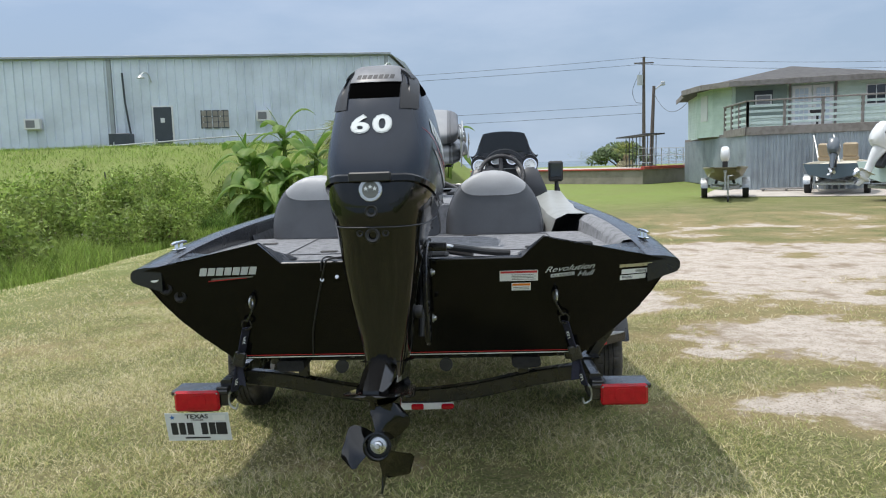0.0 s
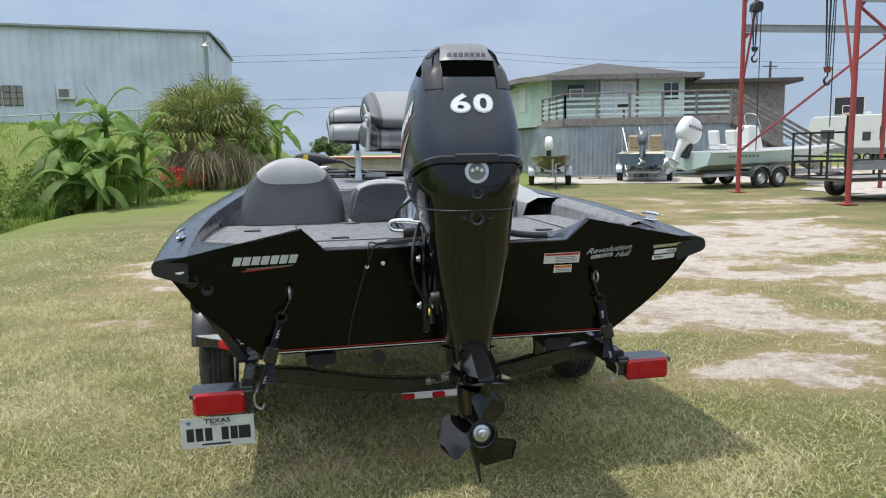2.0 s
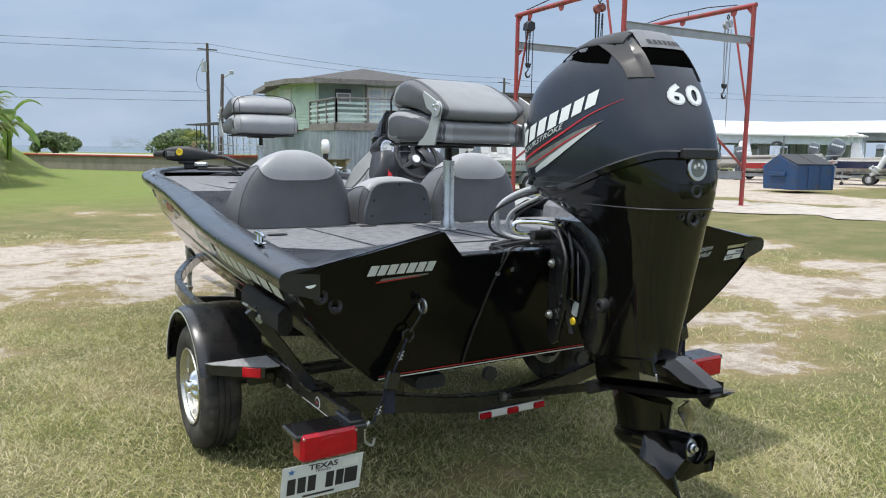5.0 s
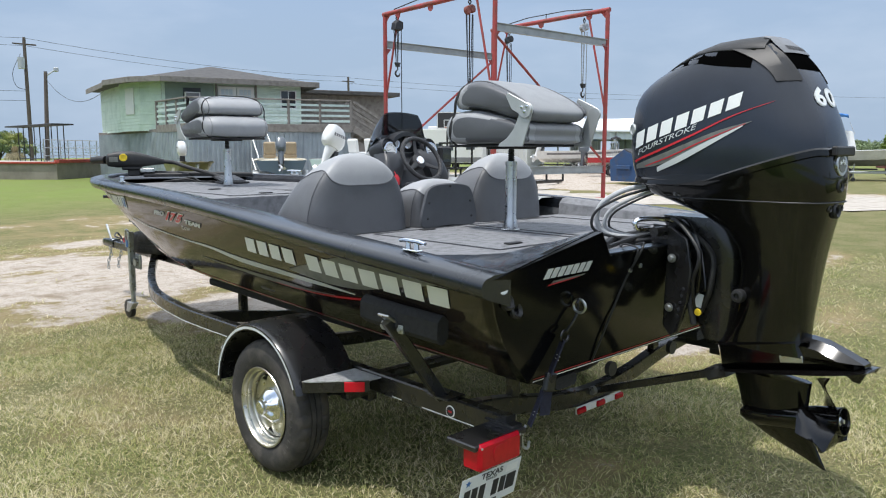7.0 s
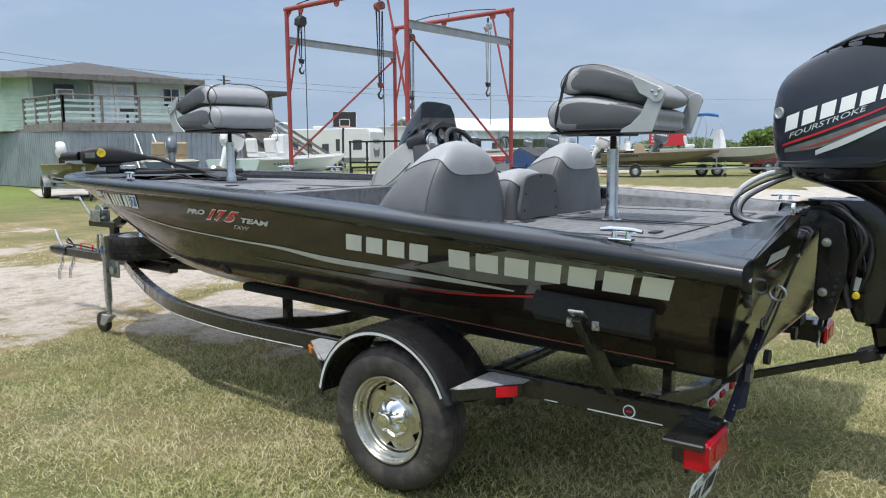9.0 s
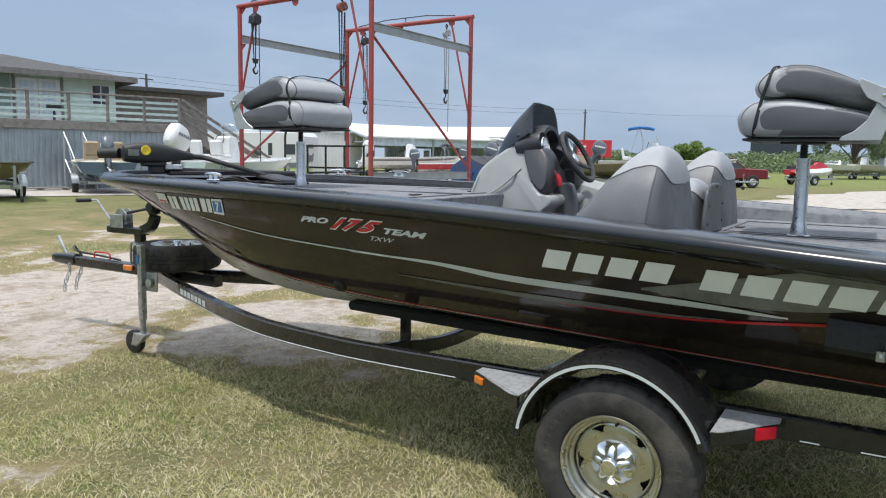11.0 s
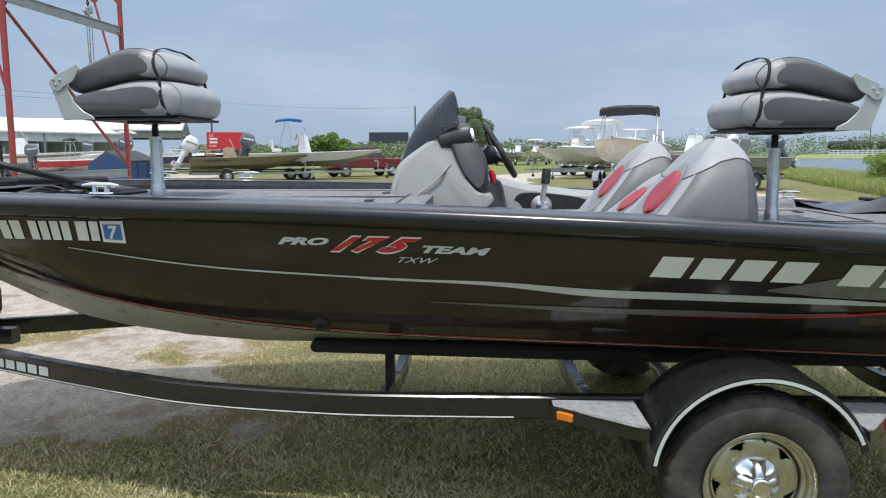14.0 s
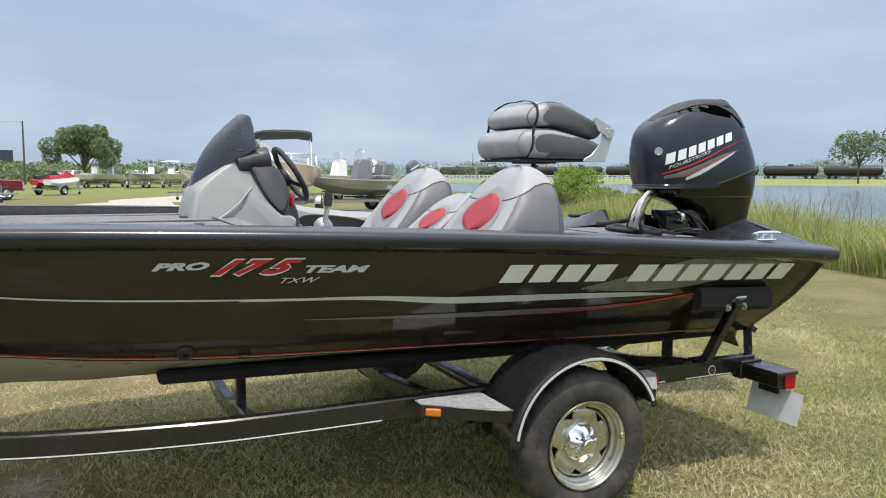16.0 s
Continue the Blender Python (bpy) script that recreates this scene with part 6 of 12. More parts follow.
for z, f, r, w in ((0.600, -0.255, -0.560, 0.050), (0.56, -0.266, -0.556, 0.046), (0.50, -0.287, -0.552, 0.040), (0.45, -0.300, -0.565, 0.038), (0.40, -0.325, -0.580, 0.03), (0.36, -0.41, -0.592, 0.013), (0.31, -0.555, -0.617, 0.006), (0.288, -0.618, -0.628, 0.003)):
    ring = []
    for k in range(20):
        t = 2 * math.pi * k / 20
        ring.append((w * math.cos(t) * (1 - 0.4 * max(0, math.sin(t)) ** 2), (f + r) / 2 + (f - r) / 2 * math.sin(t), z))
    rr.append(ring)
g.loft(rr)
part("gear_case", g, BLACK_GLOSS, motor)
ax = Matrix.Translation((0, -0.30, 0.424)) @ Matrix.Rotation(radians(90 - 9.5), 4, "X")
g = Geo()
g.lathe([(0.0, -0.01), (0.018, 0.0), (0.034, 0.025), (0.045, 0.07), (0.049, 0.14), (0.049, 0.24), (0.046, 0.27), (0.0, 0.27)], 28, mat=ax)
part("torpedo", g, BLACK_GLOSS, motor)
prop = part("propeller", Geo().lathe([(0.047, 0.272), (0.050, 0.29), (0.050, 0.375), (0.052, 0.385), (0.047, 0.386), (0.043, 0.375), (0.041, 0.35), (0.0, 0.35)], 28, mat=ax), BLACK_GLOSS, motor)
for k in range(3):
    a0 = radians(178 + 120 * k)
    g = Geo()
    rr = []
    for i in range(8):
        q = i / 7
        r = 0.046 + 0.104 * q
        span = radians(84) * (1 - 0.16 * q) * (1 if q < 0.7 else math.sqrt(max(0.03, 1 - ((q - 0.7) / 0.302) ** 2)))
        row = []
        for j in range(7):
            u = -0.5 + j / 6
            a = a0 + u * span + 0.25 * q
            row.append(ax @ Vector((r * math.cos(a), r * math.sin(a), 0.33 + 0.075 * u * (1 - 0.2 * q) - 0.02 * q)))
        rr.append(row)
    g.loft(rr, closed=False)
    nn = [[p + Vector((0, 0.004, 0)) for p in r] for r in rr]
    g.loft(nn, closed=False)
    part("blade", g, BLACK_GLOSS, prop)
g = Geo()
g.lathe([(0.0, 0.385), (0.008, 0.385), (0.009, 0.375), (0.016, 0.372), (0.018, 0.36), (0.030, 0.358), (0.032, 0.350), (0, 0.350)], 18, mat=ax)
part("prop_nut", g, ALU, prop, "pale metal nut and washer")
# clamp bracket, tilt tube and swivel
for s in (-1, 1):
    g = Geo()
    g.slab([(-0.028, 1.145), (0.055, 1.150), (0.062, 1.075), (-0.012, 1.068), (-0.004, 0.74), (-0.04, 0.70), (-0.075, 0.72), (-0.115, 0.86), (-0.125, 0.98), (-0.10, 1.10)], 0.022, Matrix.Translation((s * 0.115 - 0.011, 0, 0)) @ P_SIDE, bevel=0.005)
    cb = part("clamp_bracket", g, BLACK_PAINT, motor)
    for y, z in ((-0.045, 1.02), (-0.04, 0.82)):
        g = Geo()
        g.lathe([(0, 0.016), (0.009, 0.016), (0.011, 0.012), (0.011, 0.006), (0.018, 0.005), (0.018, 0.0), (0, 0)], 12, mat=pose(s * 0.135, y, z, 0, 90 * s, 0))
        part("bolt", g, GALV, cb, "zinc bolt")
    for k in range(5):
        g = Geo()
        g.lathe([(0, 0.002), (0.006, 0.002), (0.007, 0), (0, 0)], 10, mat=pose(s * 0.127, -0.095 + 0.006 * k, 0.90 - 0.028 * k, 0, 90 * s, 0))
        part("tilt_hole", g, INK, cb)
g = Geo()
g.tube([(-0.20, 0.0, 1.125), (0.20, 0.0, 1.125)], 0.020, 14)
part("tilt_tube", g, BLACK_PAINT, motor)
g = Geo()
rr = []
for z, y0, y1, w in ((1.185, 0.06, -0.22, 0.085), (1.15, 0.05, -0.26, 0.09), (1.05, -0.03, -0.28, 0.08), (0.90, -0.06, -0.28, 0.072), (0.78, -0.10, -0.26, 0.065), (0.70, -0.14, -0.24, 0.055)):
    rr.append(rrect(-w, w, y1, y0, z, 0.5, 24))
g.loft(rr)
part("swivel_bracket", g, BLACK_PAINT, motor)
for s in (-1, 1):
    g = Geo()
    g.tube([(s * 0.095, -0.06, 1.10), (s * 0.10, -0.085, 0.95), (s * 0.096, -0.13, 0.76)], [0.014, 0.016, 0.013], 10)
    part("tilt_ram", g, BLACK_PLASTIC, motor)
g = Geo()
g.lathe([(0, 0.006), (0.013, 0.006), (0.015, 0.0), (0, 0)], 16, mat=pose(-0.112, -0.155, 0.815, 0, -90, 0))
part("fluid_cap", g, YELLOW, motor, "yellow fluid cap")
g = Geo()
g.box((-0.10, -0.15, 0.86), (0.006, 0.03, 0.055), 0.001, mat=Matrix.Rotation(radians(12), 4, "X"))
part("rating_label", g, SILVER_DECAL, motor)
for s in (-1, 1):
    g = Geo()
    g.lathe([(0.010, 0.0), (0.012, 0.010), (0.022, 0.008), (0.026, 0.0), (0.026, -0.02), (0, -0.02)], 18, mat=pose(s * 0.122, -0.32, 0.905, 0, 90 * s, 0))
    part("leg_mount", g, BLACK_PLASTIC, motor)
# steering link and cable loom over the motor well
g = Geo()
g.tube(smooth([(-0.08, -0.03, 1.165), (-0.17, 0.02, 1.175), (-0.235, 0.05, 1.172), (-0.25, 0.055, 1.155), (-0.235, 0.05, 1.135), (-0.17, 0.03, 1.13), (-0.10, 0.0, 1.128)], 5), 0.010, 10)
part("steering_link", g, CHROME, motor, "bright steering link")
for k, (r, m, dx, dz) in enumerate(((0.0115, HOSE, 0.0, 0.0), (0.0085, HOSE, 0.055, -0.035), (0.006, BLACK_PLASTIC, -0.035, -0.03), (0.005, BLACK_PLASTIC, 0.085, -0.045))):
    g = Geo()
    g.tube(smooth([(-0.04 + dx, 0.10, 1.300 + dz * 0.3), (-0.10 + dx, 0.20, 1.285 + dz), (-0.16 + dx, 0.285, 1.225 + dz), (-0.165 + dx, 0.31, 1.15 + dz * 0.6), (-0.13 + dx, 0.29, 1.095), (-0.06 + dx, 0.22, 1.075), (0.06 + dx, 0.16, 1.07)], 6), r, 10)
    part("cable_loom", g, m, motor)
g = Geo()
g.tube(smooth([(0.14, 0.02, 1.13), (0.26, 0.10, 1.105), (0.36, 0.14, 1.085), (0.47, 0.16, 1.075)], 5), 0.016, 10)
part("steering_cable", g, BLACK_PLASTIC, motor)
g = Geo()
g.tube([(0.15, 0.02, 1.130), (0.25, 0.095, 1.108)], 0.013, 12)
part("cable_sleeve", g, ALU, motor)
g = Geo()
g.box((0.04, 0.22, 1.068), (0.30, 0.16, 0.03), 0.012)
g.tube(smooth([(-0.25, 0.2, 1.062), (-0.1, 0.26, 1.07), (0.1, 0.25, 1.085), (0.3, 0.2, 1.062)], 5), 0.014, 8)
g.tube(smooth([(-0.3, 0.14, 1.062), (-0.15, 0.16, 1.075), (0.05, 0.14, 1.10), (0.12, 0.05, 1.15)], 5), 0.010, 8)
part("rigging", g, BLACK_PLASTIC, motor)
hose_rng = random.Random(12)
for k in range(7):
    g = Geo()
    x = -0.13 + 0.026 * k
    j = [hose_rng.uniform(-0.03, 0.03) for q in range(6)]
    g.tube(smooth([(x * 0.6, 0.02, 1.165 + j[0] * 0.3), (x - 0.02 + j[1], -0.07 + j[0], 1.155 + j[2]), (x - 0.03 + j[3], -0.16 + j[4], 1.05 + j[1]), (x - 0.03 + j[5], -0.17 + j[2], 0.94 + j[0]), (x * 0.7 + j[0], -0.14 + j[1], 0.86 + 2 * j[4])], 5), 0.007 + 0.002 * (k % 3), 8)
    part("rigging_hose", g, BLACK_GLOSS if k % 2 else BLACK_PLASTIC, motor)


# ---- the boat trailer ----
tr = thing("boat_trailer", "glossy black single-axle boat trailer standing on the grass", "trailer")


def sweep(g, pts, w, h, b=0.006, slot=0):
    """A chamfered bar of breadth w and height h along level-ish points."""
    pts = [Vector(p) for p in pts]
    rings = []
    for i, p in enumerate(pts):
        t = (pts[min(i + 1, len(pts) - 1)] - pts[max(i - 1, 0)]).normalized()
        side = t.cross(Vector((0, 0, 1))).normalized()
        up = side.cross(t)
        o = [(-w / 2 + b, -h / 2), (w / 2 - b, -h / 2), (w / 2, -h / 2 + b), (w / 2, h / 2 - b), (w / 2 - b, h / 2), (-w / 2 + b, h / 2), (-w / 2, h / 2 - b), (-w / 2, -h / 2 + b)]
        rings.append([p + side * x + up * z for x, z in o])
    return g.loft(rings)


RAILS = [(0.865, 0.17, 0.455), (0.865, 0.8, 0.458), (0.865, 1.6, 0.462), (0.865, 2.5, 0.462), (0.845, 2.9, 0.464), (0.765, 3.4, 0.470), (0.60, 3.88, 0.480), (0.42, 4.30, 0.486), (0.25, 4.68, 0.492), (0.03, 5.15, 0.502)]
for s in (-1, 1):
    g = Geo()
    sweep(g, smooth([(s * x, y, z) for x, y, z in RAILS], 6), 0.052, 0.086)
    rail = part("frame_rail", g, BLACK_PAINT, tr)
    # white pin lines along the foot of the outer face
    for y0, y1 in ((2.15, 4.45), (0.30, 0.62), (0.70, 0.86)):
        g = Geo()
        pts = [p for p in smooth([(s * x, y, z) for x, y, z in RAILS], 12) if y0 <= p.y <= y1]
        rows = []
        for i, p in enumerate(pts):
            t = (pts[min(i + 1, len(pts) - 1)] - pts[max(i - 1, 0)]).normalized()
            o = t.cross(Vector((0, 0, 1))).normalized()
            o = o if o.x * s > 0 else -o
            rows.append([p + o * 0.0275 + Vector((0, 0, -0.036)), p + o * 0.0275 + Vector((0, 0, -0.031))])
        if len(rows) > 1:
            g.loft(rows, closed=False)
            part("pin_line", g, WHITE_DECAL, rail)
    # plain blocks for the mark near the tongue
    g = Geo()
    A, B = Vector((s * 0.526, 4.06, 0.480)), Vector((s * 0.325, 4.52, 0.488))
    t = (B - A).normalized()
    o = t.cross(Vector((0, 0, 1))).normalized()
    o = o if o.x * s > 0 else -o
    for k in range(7):
        a, b = A + (B - A) * (k / 7), A + (B - A) * (k / 7 + 0.115)
        g.put([a + o * 0.029 + Vector((0, 0, -0.018)), b + o * 0.029 + Vector((0, 0, -0.018)), b + o * 0.029 + Vector((0, 0, 0.020)), a + o * 0.029 + Vector((0, 0, 0.020))], [(0, 1, 2, 3)])
    part("mark_block", g, WHITE_DECAL, rail)
    g = Geo()
    m = pose(s * 0.8925, 0.452, 0.448, 0, 90 * s, 0)
    g.lathe([(0, 0.002), (0.023, 0.002), (0.024, 0.0), (0, 0)], 24, mat=m)
    bd = part("round_badge", g, WHITE_DECAL, rail, "round badge on the frame")
    g = Geo()
    g.lathe([(0, 0.0035), (0.019, 0.0035), (0.019, 0.001), (0, 0.001)], 24, mat=m)
    part("badge_field", g, INK, bd)
    g = Geo()
    g.box((s * 0.895, 0.452, 0.448), (0.004, 0.022, 0.008), 0.001)
    part("badge_mark", g, RED_DECAL, bd)
# cross members
g = Geo()
sweep(g, smooth([(-0.86, 0.43, 0.445), (-0.62, 0.43, 0.415), (-0.3, 0.43, 0.352), (0, 0.43, 0.325), (0.3, 0.43, 0.352), (0.62, 0.43, 0.415), (0.86, 0.43, 0.445)], 5), 0.055, 0.075)
part("rear_crossmember", g, BLACK_PAINT, tr)
g = Geo()
sweep(g, smooth([(-0.86, 1.86, 0.455), (-0.5, 1.86, 0.40), (0, 1.86, 0.37), (0.5, 1.86, 0.40), (0.86, 1.86, 0.455)], 5), 0.055, 0.07)
part("middle_crossmember", g, BLACK_PAINT, tr)
g = Geo()
sweep(g, smooth([(-0.86, 2.64, 0.455), (-0.6, 2.64, 0.43), (-0.3, 2.64, 0.385), (0, 2.64, 0.37), (0.3, 2.64, 0.385), (0.6, 2.64, 0.43), (0.86, 2.64, 0.455)], 4), 0.05, 0.07)
part("front_crossmember", g, BLACK_PAINT, tr)
g = Geo()
g.tube([(-1.02, 1.375, 0.302), (1.02, 1.375, 0.302)], 0.030, 16)
g.box((0, 1.375, 0.302), (1.6, 0.055, 0.055), 0.006)
part("axle", g, BLACK_PAINT, tr)
for s in (-1, 1):
    g = Geo()
    o = smooth([(s * 0.83, 1.72, 0.40), (s * 0.83, 1.55, 0.345), (s * 0.83, 1.375, 0.330), (s * 0.83, 1.2, 0.345), (s * 0.83, 1.03, 0.40)], 5)
    sweep(g, o, 0.05, 0.022, 0.003)
    sweep(g, o[4:17], 0.05, 0.045, 0.003)
    part("leaf_spring", g, BLACK_PAINT, tr)
    for y in (1.74, 1.01):
        g = Geo()
        g.box((s * 0.85, y, 0.395), (0.05, 0.06, 0.085), 0.006)
        part("spring_hanger", g, BLACK_PAINT, tr)
    # bunks under the hull with their posts
    g = Geo()
    sweep(g, [(s * 0.55, 0.16, 0.560), (s * 0.55, 1.2, 0.572), (s * 0.55, 2.1, 0.590), (s * 0.55, 2.93, 0.612)], 0.13, 0.05, 0.012)
    g.lathe([(0, -0.064), (0.020, -0.064), (0.025, -0.058), (0.025, 0.058), (0.020, 0.064), (0, 0.064)], 18, mat=pose(s * 0.55, 2.93, 0.612, 0, 90, 0))
    part("bunk", g, BLACK_WEB, tr, "black carpeted bunk board")
    for y, z0, z1 in ((0.43, 0.39, 0.56), (2.64, 0.42, 0.59)):
        g = Geo()
        g.box((s * 0.55, y, (z0 + z1) / 2), (0.05, 0.038, z1 - z0), 0.004)
        part("bunk_post", g, BLACK_PAINT, tr)
    # side guide
    g = Geo()
    sweep(g, [(s * 0.895, 0.50, 0.495), (s * 1.01, 0.525, 0.665), (s * 1.125, 0.545, 0.828)], 0.038, 0.048, 0.004)
    g.box((s * 0.88, 0.49, 0.503), (0.10, 0.12, 0.010), 0.003)
    part("guide_post", g, BLACK_PAINT, tr)
    g = Geo()
    sweep(g, [(s * 1.075, 0.305, 0.822), (s * 1.082, 0.52, 0.832), (s * 1.075, 0.735, 0.842)], 0.055, 0.105, 0.022)
    part("guide_bunk", g, BLACK_WEB, tr, "black carpeted guide board")
    g = Geo()
    g.box((s * 1.128, 0.545, 0.838), (0.05, 0.06, 0.010), 0.003, mat=Matrix.Rotation(radians(s * -35), 4, "Y"))
    part("post_cap", g, ALU, tr)
    g = Geo()
    for dy in (-0.045, 0.05):
        g.box((s * 1.107, 0.535 + dy, 0.80), (0.012, 0.026, 0.032), 0.002)
        g.lathe([(0, 0.012), (0.008, 0.010), (0.009, 0), (0, 0)], 10, mat=pose(s * 1.112, 0.535 + dy, 0.80, 0, 90 * s, 0))
    part("guide_bracket", g, GALV, tr)
    # rear light arm, light and its lenses
    g = Geo()
    g.box((s * 0.975, 0.185, 0.452), (0.27, 0.14, 0.022), 0.005)
    g.box((s * 0.985, 0.200, 0.418), (0.20, 0.05, 0.075), 0.005)
    g.box((s * 0.872, 0.20, 0.43), (0.06, 0.14, 0.09), 0.005)
    part("light_arm", g, BLACK_PAINT, tr)
    g = Geo()
    g.box((s * 0.987, 0.155, 0.415), (0.205, 0.06, 0.092), 0.006)
    tl = part("tail_light", g, BLACK_PLASTIC, tr, "rectangular red tail light")
    g = Geo()
    g.box((s * 0.987, 0.118, 0.415), (0.212, 0.026, 0.098), 0.010)
    g.box((s * 1.090, 0.15, 0.415), (0.012, 0.07, 0.088), 0.004)
    part("lens", g, RED_LENS, tl)
    g = Geo()
    o = smooth([(-0.035, -0.026), (0.035, -0.026), (0.035, 0.026), (-0.035, 0.026)], 4, True)
    g.slab([(p.x, p.y) for p in o], 0.004, Matrix.Translation((s * 0.985, 0.106, 0.415)) @ Matrix.Rotation(radians(90), 4, "X"), bevel=0.001)
    part("lens_boss", g, RED_LENS, tl)
    for dx in (-0.098, 0.098):
        g = Geo()
        g.lathe([(0, 0.003), (0.004, 0.002), (0.005, 0), (0, 0)], 8, mat=Matrix.Translation((s * 0.987 + dx, 0.1045, 0.452)) @ Matrix.Rotation(radians(90), 4, "X"))
        part("screw", g, GALV, tl)
    # fender: an arched sheet with a rolled bright edge, inner skirt and step plates
    g = Geo()
    CY, CZ, R = 1.385, 0.335, 0.362
    arc = [radians(a) for a in range(17, 178, 5)]
    outer, inner = [], []
    rows = []
    for a in arc:
        y, z = CY - R * math.cos(a), CZ + R * 0.975 * math.sin(a)
        rows.append([(s * 0.90, y, z), (s * 1.0, y, z + 0.004), (s * 1.14, y, z + 0.002), (s * 1.185, y, z - 0.004), (s * 1.20, CY - (R - 0.012) * math.cos(a), CZ + (R - 0.012) * 0.975 * math.sin(a)), (s * 1.198, CY - (R - 0.035) * math.cos(a), CZ + (R - 0.035) * 0.975 * math.sin(a)),
                     (s * 1.192, CY - (R - 0.035) * math.cos(a), CZ + (R - 0.035) * 0.975 * math.sin(a)), (s * 1.17, CY - (R - 0.008) * math.cos(a), CZ + (R - 0.008) * 0.975 * math.sin(a)), (s * 0.90, CY - (R - 0.006) * math.cos(a), CZ + (R - 0.006) * 0.975 * math.sin(a))])
    g.loft(rows)
    fen = part("fender", g, BLACK_PAINT, tr, "arched glossy black fender")
    g = Geo()
    rows = []
    for a in arc[1:-1]:
        rows.append([(s * 1.2015, CY - (R - q) * math.cos(a), CZ + (R - q) * 0.975 * math.sin(a)) for q in (0.018, 0.030)])
    g.loft(rows, closed=False)
    part("bright_trim", g, SILVER_DECAL, fen, "bright strip on the fender edge")
    for y0, y1, xo, nm in ((1.73, 2.02, 1.165, "front_step"), (1.045, 0.86, 1.165, "rear_step")):
        g = Geo()
        zt = 0.492
        outl = [(0.90, y0), (1.175, y0), (1.155, y0 + (y1 - y0) * 0.16), (0.965, y1), (0.90, y1)]
        g.slab([(s * x, y) for x, y in outl], 0.004, Matrix.Translation((0, 0, zt)))
        part(nm, g, TREAD_PLATE, fen, "bare tread-plate fender step")
        g = Geo()
        P1, P2 = Vector((s * 1.172, y0, zt - 0.022)), Vector((s * 0.965, y1, zt - 0.022))
        sweep(g, [P1, P2], 0.012, 0.052, 0.003)
        part("step_edge", g, BLACK_PAINT, fen)
        if nm == "rear_step":
            d = (P2 - P1).normalized()
            o = d.cross(Vector((0, 0, 1)))
            o = o if o.x * s > 0 else -o
            c = P1 + (P2 - P1) * 0.78 + o * 0.007
            g = Geo()
            ang = math.atan2(d.y, d.x)
            g.box((c.x, c.y, c.z), (0.085, 0.008, 0.042), 0.002, mat=Matrix.Rotation(ang, 4, "Z"))
            part("red_reflector", g, RED_LENS_LIT, fen, "red side reflector")
        else:
            d = (P2 - P1).normalized()
            o = d.cross(Vector((0, 0, 1)))
            o = o if o.x * s > 0 else -o
            c = P1 + (P2 - P1) * 0.86 + o * 0.009
            g = Geo()
            ang = math.atan2(d.y, d.x)
            g.box((c.x, c.y, c.z), (0.062, 0.016, 0.030), 0.004, mat=Matrix.Rotation(ang, 4, "Z"))
            part("amber_marker", g, AMBER, fen, "amber side marker light")
            g = Geo()
            g.box((s * 0.97, y0 + 0.02, 0.40), (0.05, 0.05, 0.13), 0.005)
            part("step_bracket", g, BLACK_PAINT, fen)
    g = Geo()
    g.box((s * 0.95, 0.98, 0.418), (0.12, 0.05, 0.05), 0.006)
    part("fender_bracket", g, BLACK_PAINT, fen)
# number plate below the port light: bars in place of the number
plate_m = pose(-1.002, 0.148, 0.280, 90 + 14, 0, 0)
npl = part("number_plate", Geo().box((0, 0, 0), (0.305, 0.152, 0.002), 0.001, mat=None).moved(plate_m), PLATE_WHITE, tr, "white trailer number plate with dark bars")


def on_plate(x, y, d):
    return plate_m @ Vector((x, y, d))


part("plate_word", letters("TEXAS", 0.022, lambda u, v, d: on_plate(-0.055 + u, 0.047 + v, 0.0015 + d), extrude=0.0003, width=0.11, bold=0.0008), INK, npl)
part("plate_word", letters("TRAILER", 0.009, lambda u, v, d: on_plate(-0.03 + u, 0.034 + v, 0.0015 + d), extrude=0.0003, width=0.06), INK, npl)
for k, x in enumerate((-0.130, -0.092, -0.054, 0.014, 0.052, 0.086, 0.114)):
    w = 0.030 if k < 6 else 0.022
    g = Geo()
    g.put([on_plate(x, -0.042, 0.0018), on_plate(x + w, -0.042, 0.0018), on_plate(x + w, 0.024, 0.0018), on_plate(x, 0.024, 0.0018)], [(0, 1, 2, 3)])
    part("plate_bar", g, INK, npl)
g = Geo()
g.put([on_plate(-0.07, -0.064, 0.0018), on_plate(0.05, -0.064, 0.0018), on_plate(0.05, -0.055, 0.0018), on_plate(-0.07, -0.055, 0.0018)], [(0, 1, 2, 3)])
part("plate_line", g, INK, npl)
g = Geo()
g.put([on_plate(0.075, 0.034, 0.0018), on_plate(0.135, 0.034, 0.0018), on_plate(0.135, 0.064, 0.0018), on_plate(0.075, 0.064, 0.0018)], [(0, 1, 2, 3)])
part("plate_sticker", g, WHITE_DECAL, npl)
o = []
for j in range(10):
    rr = 0.014 if j % 2 == 0 else 0.006
    a = math.pi / 2 + j * math.pi / 5
    o.append((rr * math.cos(a), rr * math.sin(a)))
part("plate_star", Geo().slab(o, 0.001, plate_m @ Matrix.Translation((-0.118, 0.052, 0.001))), BLUE_DECAL, npl)
g = Geo()
g.box((-1.0, 0.185, 0.365), (0.12, 0.012, 0.05), 0.003)
part("plate_bracket", g, BLACK_PAINT, tr)
